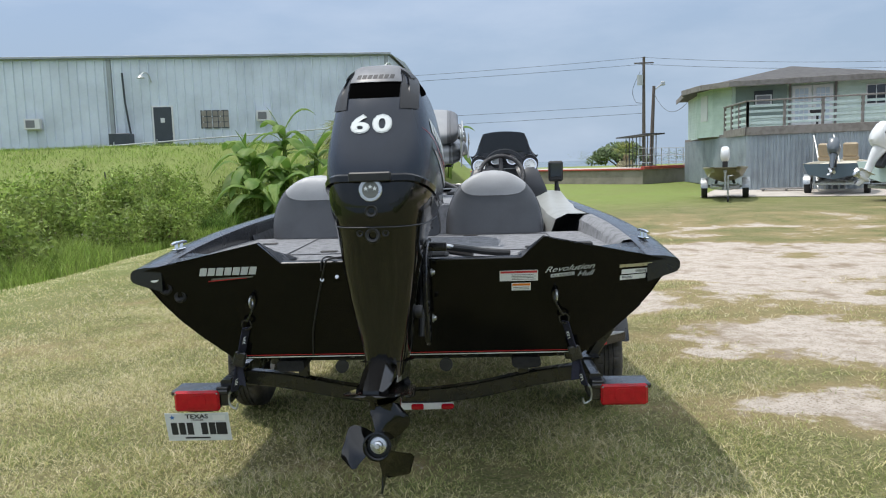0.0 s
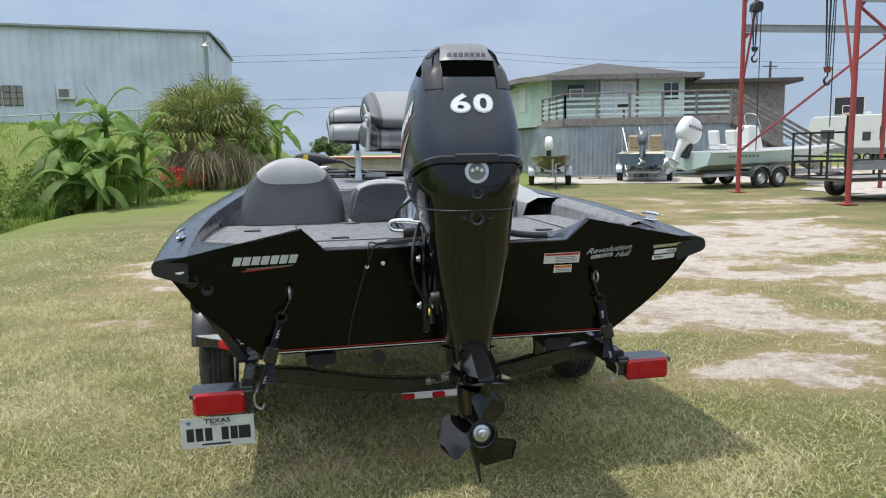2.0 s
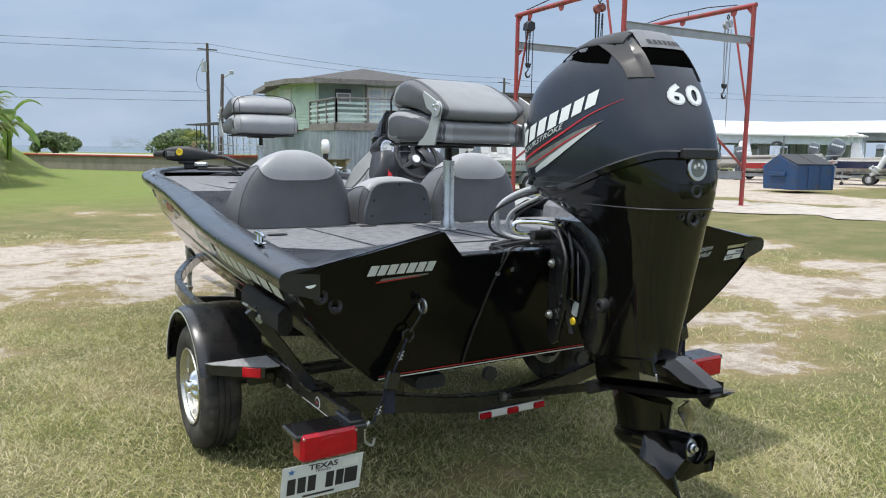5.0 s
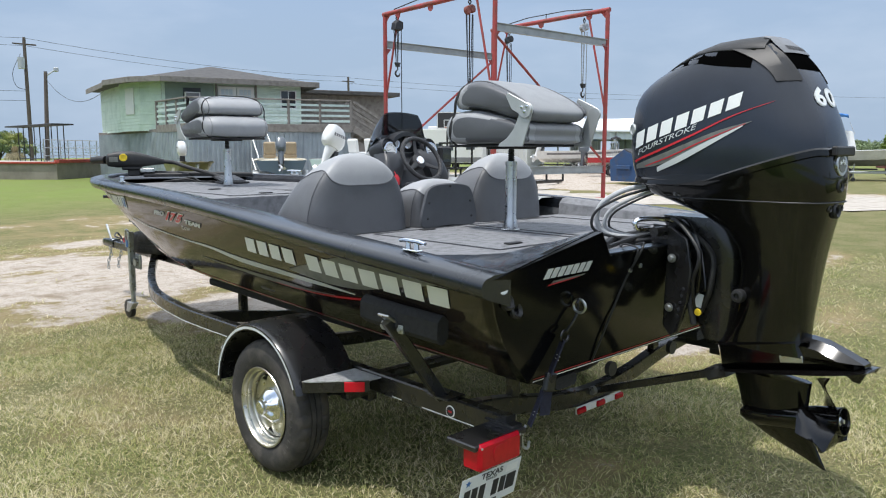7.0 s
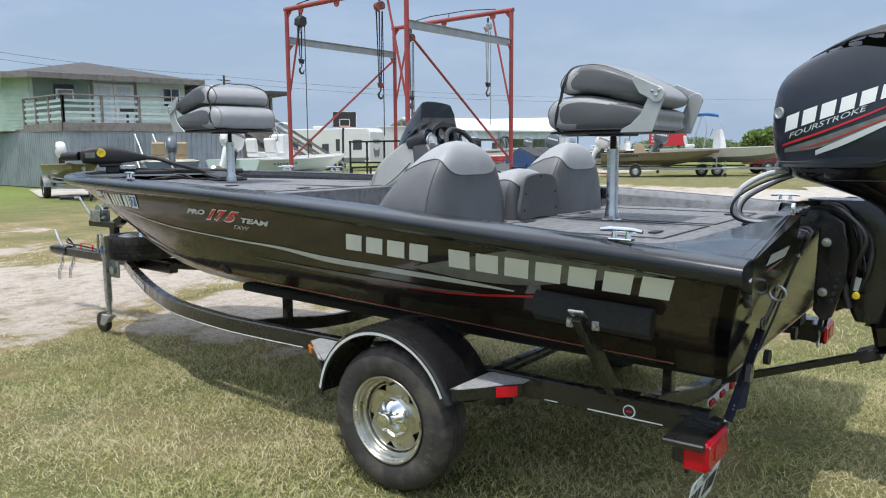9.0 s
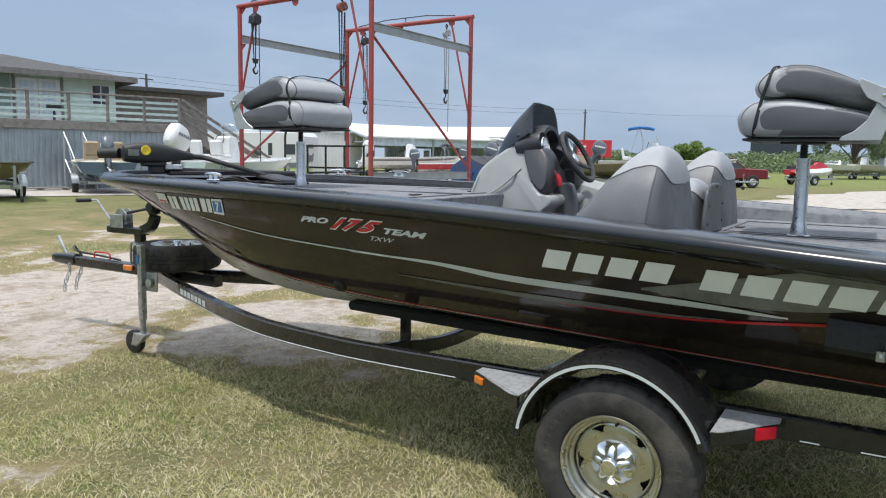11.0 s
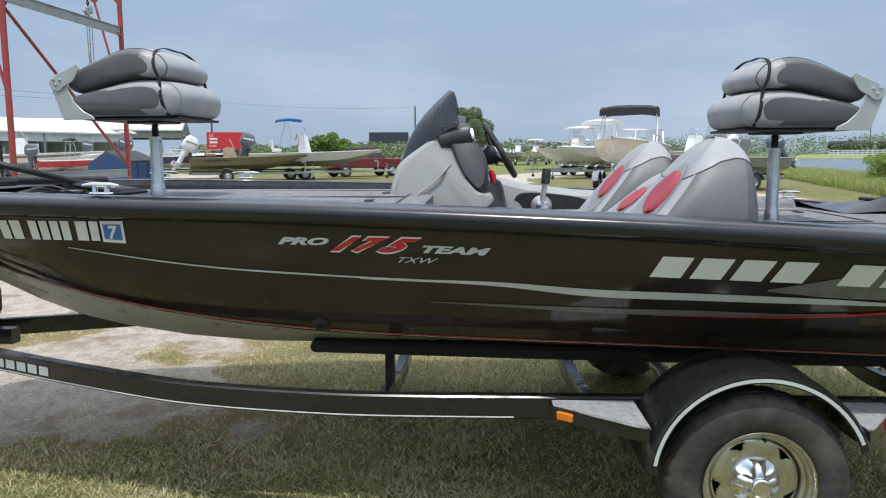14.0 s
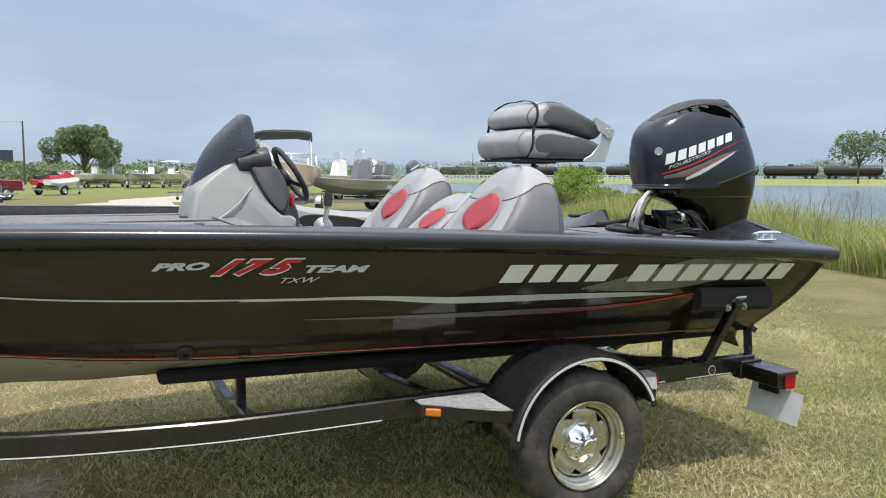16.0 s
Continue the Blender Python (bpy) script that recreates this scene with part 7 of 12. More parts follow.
# three red markers on the rear cross member
lb = part("marker_bar", Geo().box((0.02, 0.392, 0.283), (0.36, 0.012, 0.034), 0.004), CAM_WHITE, tr, "white bar with three red markers")
for x in (-0.13, 0.02, 0.17):
    g = Geo()
    g.box((x, 0.382, 0.283), (0.062, 0.018, 0.028), 0.006)
    part("red_marker", g, RED_LENS, lb)
# transom saver from the cross member to the motor's leg
ts = thing("transom_saver", "black steel transom saver bar under the outboard", "support bar")
g = Geo()
sweep(g, [(-0.005, 0.40, 0.345), (-0.005, -0.20, 0.565)], 0.028, 0.032, 0.004)
part("bar", g, BLACK_PAINT, ts)
g = Geo()
sweep(g, [(-0.005, -0.16, 0.55), (-0.005, -0.235, 0.582)], 0.10, 0.05, 0.008)
part("yoke", g, BLACK_PLASTIC, ts)
g = Geo()
g.lathe([(0.008, -0.012), (0.02, -0.012), (0.02, 0.012), (0.008, 0.012)], 16, mat=pose(-0.03, 0.395, 0.35, 0, 90, 0))
part("pin", g, GALV, ts)


# ---- wheels ----
def wheel_parts(parent, at, side):
    """A wheel whose outer face looks along +z of at."""
    R, W = 0.302, 0.180
    g = Geo()
    prof = [(0.172, 0.066), (0.185, 0.078), (0.200, 0.086), (0.235, 0.092), (0.265, 0.088), (0.284, 0.079), (0.294, 0.068), (0.300, 0.052), (0.302, 0.046), (0.302, 0.030), (0.2945, 0.028), (0.2945, 0.023), (0.302, 0.021), (0.302, 0.004), (0.2945, 0.003)]
    full = prof + [(r, -h) for r, h in prof[::-1]]
    n = 150
    rings = []
    for k in range(n):
        a = 2 * math.pi * k / n
        ring = []
        for i, (r, h) in enumerate(full):
            shoulder = 0.285 < r and abs(h) > 0.028
            rr = r
            if shoulder and (k + (0 if h > 0 else 2)) % 5 == 0:
                rr -= 0.007
            elif r > 0.30 and (k + int(h > 0)) % 6 == 3:
                rr -= 0.004
            ring.append(at @ Vector((rr * math.cos(a), rr * math.sin(a), h)))
        rings.append(ring)
    rings.append(rings[0])
    g.loft(rings, closed=False)
    ty = part("tyre", g, TYRE, parent, "black treaded tyre", sharp=50)
    # raised lettering on the wall, as plain marks
    g = Geo()
    for c, span, cnt in ((70, 52, 8), (250, 58, 8), (160, 30, 4)):
        for k in range(cnt):
            a = radians(c + span * (k / (cnt - 1) - 0.5))
            g = Geo()
            g.box((0, 0, 0), (0.020, 0.012, 0.002), 0.0006, mat=at @ Matrix.Translation((0.240 * math.cos(a), 0.240 * math.sin(a), 0.0922)) @ Matrix.Rotation(a, 4, "Z"))
            part("wall_mark", g, TYRE, ty)
    # rim: rolled lip, two steps and barrel
    g = Geo()
    g.lathe([(0.172, 0.070), (0.180, 0.080), (0.184, 0.084), (0.182, 0.088), (0.176, 0.087), (0.172, 0.080), (0.170, 0.070), (0.163, 0.066), (0.161, 0.060), (0.160, 0.048), (0.152, 0.045), (0.149, 0.040), (0.148, 0.018), (0.146, -0.06), (0.172, -0.075), (0.178, -0.078)], 72, mat=at, caps=False)
    rim = part("rim", g, WHEEL, parent, "polished steel wheel rim", sharp=28)
    # disc with five three-cornered slots
    g = Geo()
    rad = [0.1485, 0.146, 0.141, 0.136, 0.130, 0.124, 0.118, 0.112, 0.106, 0.099, 0.090, 0.076, 0.060]
    hh = [0.016, 0.028, 0.033, 0.035, 0.036, 0.0365, 0.037, 0.037, 0.036, 0.034, 0.032, 0.034, 0.036]
    m = 150
    vs, fs = [], []
    for layer in (0.0, -0.005):
        for i in range(len(rad)):
            for k in range(m):
                a = 2 * math.pi * (k + 0.45 * i) / m
                dent = 0.004 * math.exp(-(((k % 30) - 9.0) / 4.0) ** 2) * (1 if 3 <= i <= 8 else 0)
                vs.append(at @ Vector((rad[i] * math.cos(a), rad[i] * math.sin(a), hh[i] + layer - dent)))
    off = len(rad) * m
    for i in range(len(rad) - 1):
        for k in range(m):
            ph = k % 30
            if 3 <= i <= 7 and 5 + (i - 3) * 0.3 <= ph <= 14 - (i - 3) * 1.9:
                continue
            k2 = (k + 1) % m
            q = (i * m + k, i * m + k2, (i + 1) * m + k2, (i + 1) * m + k)
            fs.append(q)
            fs.append(tuple(j + off for j in q))
    g.put(vs, fs)
    part("wheel_disc", g, WHEEL, parent, "polished wheel disc with five slots")
    g = Geo()
    g.lathe([(0.0, -0.012), (0.145, -0.012), (0.145, -0.02), (0, -0.02)], 40, mat=at)
    part("brake_backing", g, INK, parent)
    # five-lobed centre cap on a round base
    g = Geo()
    rings = []
    for r, h, lob in ((0.082, 0.032, 0.0), (0.081, 0.042, 0.0), (0.079, 0.050, 0.16), (0.074, 0.060, 0.42), (0.064, 0.072, 0.48), (0.050, 0.081, 0.36), (0.036, 0.086, 0.08), (0.033, 0.086, 0.0), (0.031, 0.098, 0.0), (0.027, 0.102, 0.0), (0.002, 0.103, 0.0)):
        rings.append([at @ Vector((r * (1 - lob * 0.5 + lob * 0.5 * math.cos(5 * a)) * math.cos(a), r * (1 - lob * 0.5 + lob * 0.5 * math.cos(5 * a)) * math.sin(a), h)) for a in [2 * math.pi * k / 80 for k in range(80)]])
    g.loft(rings)
    part("centre_cap", g, CHROME, parent, "chrome five-lobed centre cap")
    g = Geo()
    g.tube([at @ Vector((0.150, -0.015, 0.052)), at @ Vector((0.150, -0.015, 0.075))], 0.005, 8)
    part("valve", g, BLACK_PLASTIC, rim)


for s in (-1, 1):
    w = thing("trailer_wheel", "polished slotted steel wheel with a black trailer tyre", "wheel", group="trailer wheels")
    wheel_parts(w, pose(s * 1.085, 1.375, 0.300, 0, 90 * s, 0), s)
sp = thing("spare_wheel", "spare trailer tyre lying flat on the tongue", "wheel", group="trailer wheels")
wheel_parts(sp, pose(0.02, 4.98, 0.650, 0, 0, 20), 1)

# ---- tongue, jack, winch ----
g = Geo()
sweep(g, [(0, 4.55, 0.500), (0, 5.3, 0.512), (0, 6.18, 0.520)], 0.075, 0.075, 0.008)
part("tongue", g, BLACK_PAINT, tr)
g = Geo()
g.box((0.0, 4.98, 0.545), (0.12, 0.12, 0.03), 0.005)
g.tube([(0.02, 4.98, 0.54), (0.02, 4.98, 0.70)], 0.02, 10)
part("spare_bracket", g, BLACK_PAINT, tr)
g = Geo()
rr = []
for y, w, h in ((6.12, 0.045, 0.045), (6.2, 0.047, 0.05), (6.28, 0.04, 0.045), (6.36, 0.042, 0.040), (6.42, 0.034, 0.032), (6.45, 0.015, 0.015)):
    rr.append([(w * math.copysign(abs(math.cos(t)) ** 0.6, math.cos(t)), y, 0.525 + h * math.copysign(abs(math.sin(t)) ** 0.6, math.sin(t))) for t in [2 * math.pi * k / 18 for k in range(18)]])
g.loft(rr)
cp = part("coupler", g, BLACK_PAINT, tr)
g = Geo()
g.tube([(0, 6.27, 0.565), (0, 6.31, 0.62), (0, 6.37, 0.70)], [0.008, 0.010, 0.013], 8)
part("latch_lever", g, GALV, cp)
for s in (-1, 1):
    g = Geo()
    for k in range(7):
        a = (k % 2) * 90
        c = Vector((s * 0.05 + 0.01 * math.sin(k), 6.16 + 0.012 * k, 0.48 - 0.032 * k))
        ring = [c + Matrix.Rotation(radians(a), 3, "Z") @ Vector((0.012 * math.cos(t), 0, 0.024 * math.sin(t))) for t in [2 * math.pi * j / 10 for j in range(11)]]
        g.tube(ring, 0.0042, 6)
    part("safety_chain", g, GALV, cp)
g = Geo()
g.tube(smooth([(0.0, 5.6, 0.565), (0.03, 5.9, 0.575), (-0.02, 6.1, 0.60), (0.06, 6.25, 0.62), (0.10, 6.2, 0.52), (0.03, 6.1, 0.47), (-0.03, 6.2, 0.55)], 6), 0.008, 8)
part("light_cable", g, BLACK_PLASTIC, cp)
g = Geo()
g.box((-0.048, 5.45, 0.525), (0.018, 0.10, 0.042), 0.008)
part("amber_marker", g, AMBER, tr, "amber marker light on the tongue")
g = Geo()
g.tube(smooth([(-0.02, 5.70, 0.56), (-0.02, 5.70, 0.605), (-0.02, 5.79, 0.612), (-0.02, 5.88, 0.605), (-0.02, 5.88, 0.56)], 5), 0.006, 8)
part("tow_loop", g, RED_DECAL, tr, "red wire loop")
jk = thing("tongue_jack", "zinc-plated swivel jack with a small black caster wheel", "jack")
g = Geo()
g.box((-0.33, 4.930, 0.50), (0.05, 0.04, 0.52), 0.008)
g.tube([(-0.33, 4.930, 0.30), (-0.33, 4.930, 0.14)], 0.021, 14)
part("jack_tube", g, GALV, jk)
g = Geo()
g.box((-0.297, 4.880, 0.505), (0.022, 0.13, 0.13), 0.008)
g.lathe([(0.0, 0.028), (0.032, 0.026), (0.036, 0.0), (0, 0)], 20, mat=pose(-0.31, 4.860, 0.505, 0, -90, 0))
part("swivel_bracket", g, GALV, jk)
g = Geo()
g.tube(smooth([(-0.33, 4.960, 0.745), (-0.33, 4.990, 0.77), (-0.33, 5.030, 0.755), (-0.33, 5.035, 0.62)], 4), 0.009, 8)
part("crank", g, GALV, jk)
g = Geo()
g.slab([(4.865, 0.15), (5.000, 0.15), (5.030, 0.06), (4.970, 0.055), (4.910, 0.11)], 0.05, Matrix.Translation((-0.36, 0, 0)) @ P_SIDE, bevel=0.006)
part("fork", g, GALV, jk)
g = Geo()
g.lathe([(0.015, -0.022), (0.06, -0.024), (0.078, -0.020), (0.082, 0.0), (0.078, 0.020), (0.06, 0.024), (0.015, 0.022)], 30, mat=pose(-0.33, 5.015, 0.083, 0, 90, 0))
part("caster", g, BLACK_PLASTIC, jk)
g = Geo()
g.box((-0.362, 4.930, 0.66), (0.003, 0.03, 0.06), 0.001)
part("jack_label", g, BLUE_DECAL, jk)
wp = thing("winch_post", "black winch post with hand winch and bow roller", "winch")
g = Geo()
g.box((0, 5.36, 0.66), (0.055, 0.075, 0.24), 0.006)
sweep(g, [(0, 5.70, 0.80), (0, 5.30, 0.80)], 0.07, 0.05, 0.006)
sweep(g, smooth([(0, 5.32, 0.81), (0, 5.23, 0.85), (0, 5.19, 0.92), (0, 5.21, 0.975)], 4), 0.06, 0.07, 0.006)
part("post", g, BLACK_PAINT, wp)
for z in (0.60, 0.69):
    g = Geo()
    g.lathe([(0, 0.002), (0.026, 0.002), (0.027, 0), (0, 0)], 22, mat=pose(-0.029, 5.36, z, 0, -90, 0))
    part("round_sticker", g, SILVER_DECAL, wp, "round grey sticker")
g = Geo()
g.lathe([(0.0, -0.045), (0.035, -0.045), (0.042, -0.02), (0.03, 0.0), (0.042, 0.02), (0.035, 0.045), (0, 0.045)], 22, mat=pose(0, 5.20, 0.985, 0, 90, 0))
part("bow_roller", g, BLACK_PLASTIC, wp)
g = Geo()
for dx in (-0.045, 0.045):
    g.box((dx, 5.57, 0.868), (0.006, 0.15, 0.10), 0.003)
g.box((-0.0, 5.62, 0.832), (0.095, 0.11, 0.012), 0.003)
part("winch_frame", g, GALV, wp)
g = Geo()
g.lathe([(0.02, -0.03), (0.062, -0.032), (0.062, -0.026), (0.035, -0.022), (0.035, 0.022), (0.062, 0.026), (0.062, 0.032), (0.02, 0.03)], 26, mat=pose(0, 5.54, 0.90, 0, 90, 0))
part("winch_drum", g, GALV, wp)
g = Geo()
g.tube([(-0.06, 5.62, 0.88), (-0.075, 5.68, 0.955), (-0.08, 5.74, 1.02)], 0.008, 8)
g.tube([(-0.08, 5.74, 1.02), (-0.14, 5.745, 1.02)], 0.008, 8)
cr = part("winch_handle", g, GALV, wp)
g = Geo()
g.tube([(-0.13, 5.745, 1.02), (-0.24, 5.75, 1.022)], 0.015, 12)
part("grip", g, BLACK_PLASTIC, cr)
g = Geo()
g.tube([(0, 5.50, 0.93), (0, 5.3, 0.965), (0, 5.12, 0.98)], 0.01, 6)
part("winch_strap", g, BLACK_WEB, wp)

# ---- tie-down straps at the transom ----
for s in (-1, 1):
    sd = thing("tie_down_strap", "navy webbing tie-down strap with hooks at the transom", "strap", group="tie-down straps")
    top, bot = Vector((s * 0.685, 0.032, 0.875)), Vector((s * 0.822, 0.135, 0.425))
    d = (bot - top).normalized()
    g = Geo()
    g.tube(smooth([top + Vector((0, -0.01, 0.03)), top + Vector((s * -0.012, -0.01, 0.045)), top + Vector((s * -0.022, 0, 0.02)), top + Vector((s * -0.008, 0, -0.02)), top + d * 0.08], 5), 0.0055, 8)
    ring = [top + d * 0.095 + Vector((0.022 * math.cos(t), 0, 0.022 * math.sin(t))) for t in [2 * math.pi * k / 12 for k in range(13)]]
    g.tube(ring, 0.005, 6)
    part("hook", g, BLACK_PAINT, sd)
    g = Geo()
    a, b = top + d * 0.11, bot - d * 0.035
    sweep(g, [a, a + (b - a) * 0.5, b], 0.042, 0.006, 0.001)
    sweep(g, [a + (b - a) * 0.55 + Vector((0, -0.012, 0)), b + Vector((s * -0.05, -0.03, 0.035))], 0.042, 0.004, 0.001)
    wb = part("webbing", g, BLUE_WEB, sd)
    for f in (0.16, 0.82):
        for k in range(5):
            c = a + (b - a) * (f + 0.02 * k)
            g = Geo()
            g.box((c.x, c.y - 0.006, c.z), (0.024, 0.003, 0.003), 0.0008, mat=Matrix.Rotation(radians(35 if k % 2 else -35), 4, "Y"))
            part("stitch", g, WHITE_DECAL, wb)
    c = a + (b - a) * 0.48
    g = Geo()
    g.box((c.x, c.y - 0.012, c.z), (0.055, 0.022, 0.07), 0.006, mat=Matrix.Rotation(radians(s * -15), 4, "Y"))
    part("buckle", g, BLACK_PAINT, sd, "black cam buckle")
    g = Geo()
    g.tube(smooth([bot + Vector((0, 0, 0.035)), bot + Vector((s * 0.02, 0, 0.01)), bot + Vector((s * 0.018, 0, -0.035)), bot + Vector((s * -0.01, 0, -0.055)), bot + Vector((s * -0.02, 0, -0.03))], 5), 0.0055, 8)
    part("hook", g, GALV, sd, "zinc hook")


# ---- water ----
def water_sheet(name, x0, x1, y0, y1, z, label):
    m = bpy.data.materials.new(name)
    m.use_nodes = True
    N, L = m.node_tree.nodes, m.node_tree.links
    b = N["Principled BSDF"]
    b.inputs["Base Color"].default_value = (0.10, 0.14, 0.16, 1)
    b.inputs["Roughness"].default_value = 0.18
    tc, no, bu = N.new("ShaderNodeTexCoord"), N.new("ShaderNodeTexNoise"), N.new("ShaderNodeBump")
    no.inputs["Scale"].default_value = 1.6
    no.inputs["Detail"].default_value = 5
    bu.inputs["Strength"].default_value = 0.5
    bu.inputs["Distance"].default_value = 0.06
    L.new(tc.outputs["Object"], no.inputs["Vector"])
    L.new(no.outputs["Fac"], bu.inputs["Height"])
    L.new(bu.outputs["Normal"], b.inputs["Normal"])
    g = Geo()
    g.put([(x0, y0, z), (x1, y0, z), (x1, y1, z), (x0, y1, z)], [(0, 1, 2, 3)])
    return tagged(new(name, g.mesh(name, m)), label, "water", kind="structure")


water_sheet("water_lagoon", -28, 900, -900, -6, -0.42, "calm grey-blue lagoon water behind the reeds")
water_sheet("water_bay", -600, 1500, 84, 2400, -0.62, "distant flat grey-blue bay water")

# ---- materials of the surroundings ----
METAL_SIDING = mat("weathered_white_metal_siding", (0.64, 0.70, 0.77), 0.5, vary=0.12, scale=0.6, second=(0.53, 0.58, 0.64), amount=0.5, rvary=0.1, metal=0.1)
GREY_TRIM = mat("grey_metal_trim", (0.30, 0.33, 0.34), 0.5, vary=0.15, scale=2)
DOOR_DARK = mat("dark_steel_door", (0.045, 0.055, 0.065), 0.45, vary=0.15, scale=3)
CORRUGATED = mat("grey_corrugated_metal", (0.30, 0.345, 0.375), 0.45, vary=0.15, scale=1.2, second=(0.22, 0.25, 0.27), amount=0.45, metal=0.2, rvary=0.1)
MINT = mat("mint_lap_siding", (0.60, 0.71, 0.62), 0.6, vary=0.1, scale=1.5, second=(0.46, 0.58, 0.49), amount=0.4)
MINT_DARK = mat("grey_green_wall", (0.24, 0.31, 0.27), 0.7, vary=0.15, scale=2)
SHINGLE = mat("weathered_shingle_roof", (0.085, 0.082, 0.080), 0.9, vary=0.35, scale=4, bump=0.5, bscale=25)
OLD_WOOD = mat("weathered_grey_wood", (0.22, 0.205, 0.19), 0.85, vary=0.3, scale=5, second=(0.14, 0.125, 0.11), amount=0.45, bump=0.4, bscale=40)
PALE_RAIL = mat("pale_deck_rail", (0.48, 0.58, 0.56), 0.6, vary=0.15, scale=5)
WHITE_WIN = mat("white_window_frame", (0.70, 0.71, 0.70), 0.5, vary=0.06, scale=4)
CONCRETE = mat("pale_concrete", (0.46, 0.42, 0.37), 0.9, vary=0.15, scale=1.2, second=(0.36, 0.32, 0.28), amount=0.5, bump=0.3, bscale=30)
CONC_DARK = mat("stained_concrete", (0.28, 0.255, 0.22), 0.9, vary=0.25, scale=1.5, bump=0.3, bscale=20)
KERB_RED = mat("faded_red_kerb_paint", (0.42, 0.075, 0.06), 0.7, vary=0.2, scale=3)
POLE_WOOD = mat("creosoted_pole", (0.11, 0.09, 0.075), 0.9, vary=0.3, scale=3, bump=0.4, bscale=30)
ROOF_WHITE = mat("white_metal_roof", (0.74, 0.76, 0.77), 0.4, vary=0.06, scale=1, rvary=0.1)
BLUE_SIDING = mat("pale_blue_siding", (0.52, 0.60, 0.66), 0.5, vary=0.08, scale=1)
RV_WHITE = mat("camper_white", (0.66, 0.66, 0.65), 0.35, vary=0.05, scale=1, rvary=0.1)
RV_GREY = mat("camper_grey", (0.18, 0.18, 0.19), 0.4, vary=0.1, scale=1)
DUMP_BLUE = mat("blue_dumpster_paint", (0.02, 0.06, 0.15), 0.5, vary=0.25, scale=3, second=(0.05, 0.06, 0.09), amount=0.35)
SIGN_RED = mat("red_billboard", (0.55, 0.03, 0.045), 0.5, vary=0.05, scale=1)
MAROON = mat("maroon_car_paint", (0.16, 0.015, 0.022), 0.25, vary=0.1, scale=2, coat=0.8)
GRAVEL_ROAD = mat("pale_gravel_road", (0.46, 0.42, 0.37), 0.95, vary=0.3, scale=3, second=(0.33, 0.29, 0.24), amount=0.5, bump=0.8, bscale=25)
LEAF = {k: mat(k, c, 0.55, vary=0.3, scale=3, second=c2, amount=0.5, island=0.5, spec=0.3) for k, c, c2 in (
    ("shrub_leaf", (0.165, 0.24, 0.05), (0.28, 0.335, 0.095)), ("weed_leaf", (0.21, 0.31, 0.06), (0.31, 0.38, 0.105)), ("tree_leaf", (0.15, 0.22, 0.06), (0.21, 0.28, 0.085)),
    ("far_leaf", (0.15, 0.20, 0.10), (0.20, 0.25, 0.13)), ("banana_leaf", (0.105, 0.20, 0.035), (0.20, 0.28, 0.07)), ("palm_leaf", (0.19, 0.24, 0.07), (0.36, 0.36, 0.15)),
    ("reed", (0.29, 0.36, 0.10), (0.50, 0.47, 0.23)), ("dead_frond", (0.46, 0.40, 0.27), (0.34, 0.28, 0.18)), ("dry_stalk", (0.32, 0.25, 0.15), (0.22, 0.17, 0.10)))}


def thin_leaf(m, amount):
    """Lets light through the blade."""
    N, L = m.node_tree.nodes, m.node_tree.links
    b, o = N["Principled BSDF"], N["Material Output"]
    t, x = N.new("ShaderNodeBsdfTranslucent"), N.new("ShaderNodeMixShader")
    src = b.inputs["Base Color"].links[0].from_socket
    L.new(src, t.inputs["Color"])
    x.inputs["Fac"].default_value = amount
    L.new(b.outputs[0], x.inputs[1])
    L.new(t.outputs[0], x.inputs[2])
    L.new(x.outputs[0], o.inputs["Surface"])


for leaf_name, leaf_mat in LEAF.items():
    thin_leaf(leaf_mat, 0.25 if leaf_name in ("dry_stalk", "far_leaf") else 0.42)


def raw(name, verts, faces, material, smooth_faces=False):
    """A mesh from arrays, for leaves and blades."""
    me = bpy.data.meshes.new(name)
    me.from_pydata(verts.tolist() if isinstance(verts, np.ndarray) else verts, [], faces.tolist() if isinstance(faces, np.ndarray) else faces)
    me.materials.append(material)
    return me


def leaves(rng, centres, radii, count, size, flat=0.6, droop=0.0):
    """Random leaf quads on and in ellipsoids, with gaps; arrays of points and faces."""
    centres, radii = np.array(centres, float), np.array(radii, float)
    w = np.prod(radii, axis=1) ** 0.66
    which = rng.choice(len(centres), count, p=w / w.sum())
    d = rng.normal(size=(count, 3))
    d /= np.linalg.norm(d, axis=1)[:, None]
    r = rng.uniform(0.55, 1.08, count) ** 0.7
    p = centres[which] + d * radii[which] * r[:, None]
    p[:, 2] = np.maximum(p[:, 2], centres[which][:, 2] - radii[which][:, 2] * 0.98)
    a = rng.normal(size=(count, 3))
    a[:, 2] *= flat
    a[:, 2] -= droop
    a /= np.linalg.norm(a, axis=1)[:, None]
    b = np.cross(a, rng.normal(size=(count, 3)))
    b /= np.linalg.norm(b, axis=1)[:, None]
    s = size * rng.uniform(0.5, 1.4, count)[:, None]
    v = np.stack([p - a * s, p + b * s * 0.42, p + a * s, p - b * s * 0.42], 1).reshape(-1, 3)
    f = np.arange(count * 4).reshape(-1, 4)
    return v, f


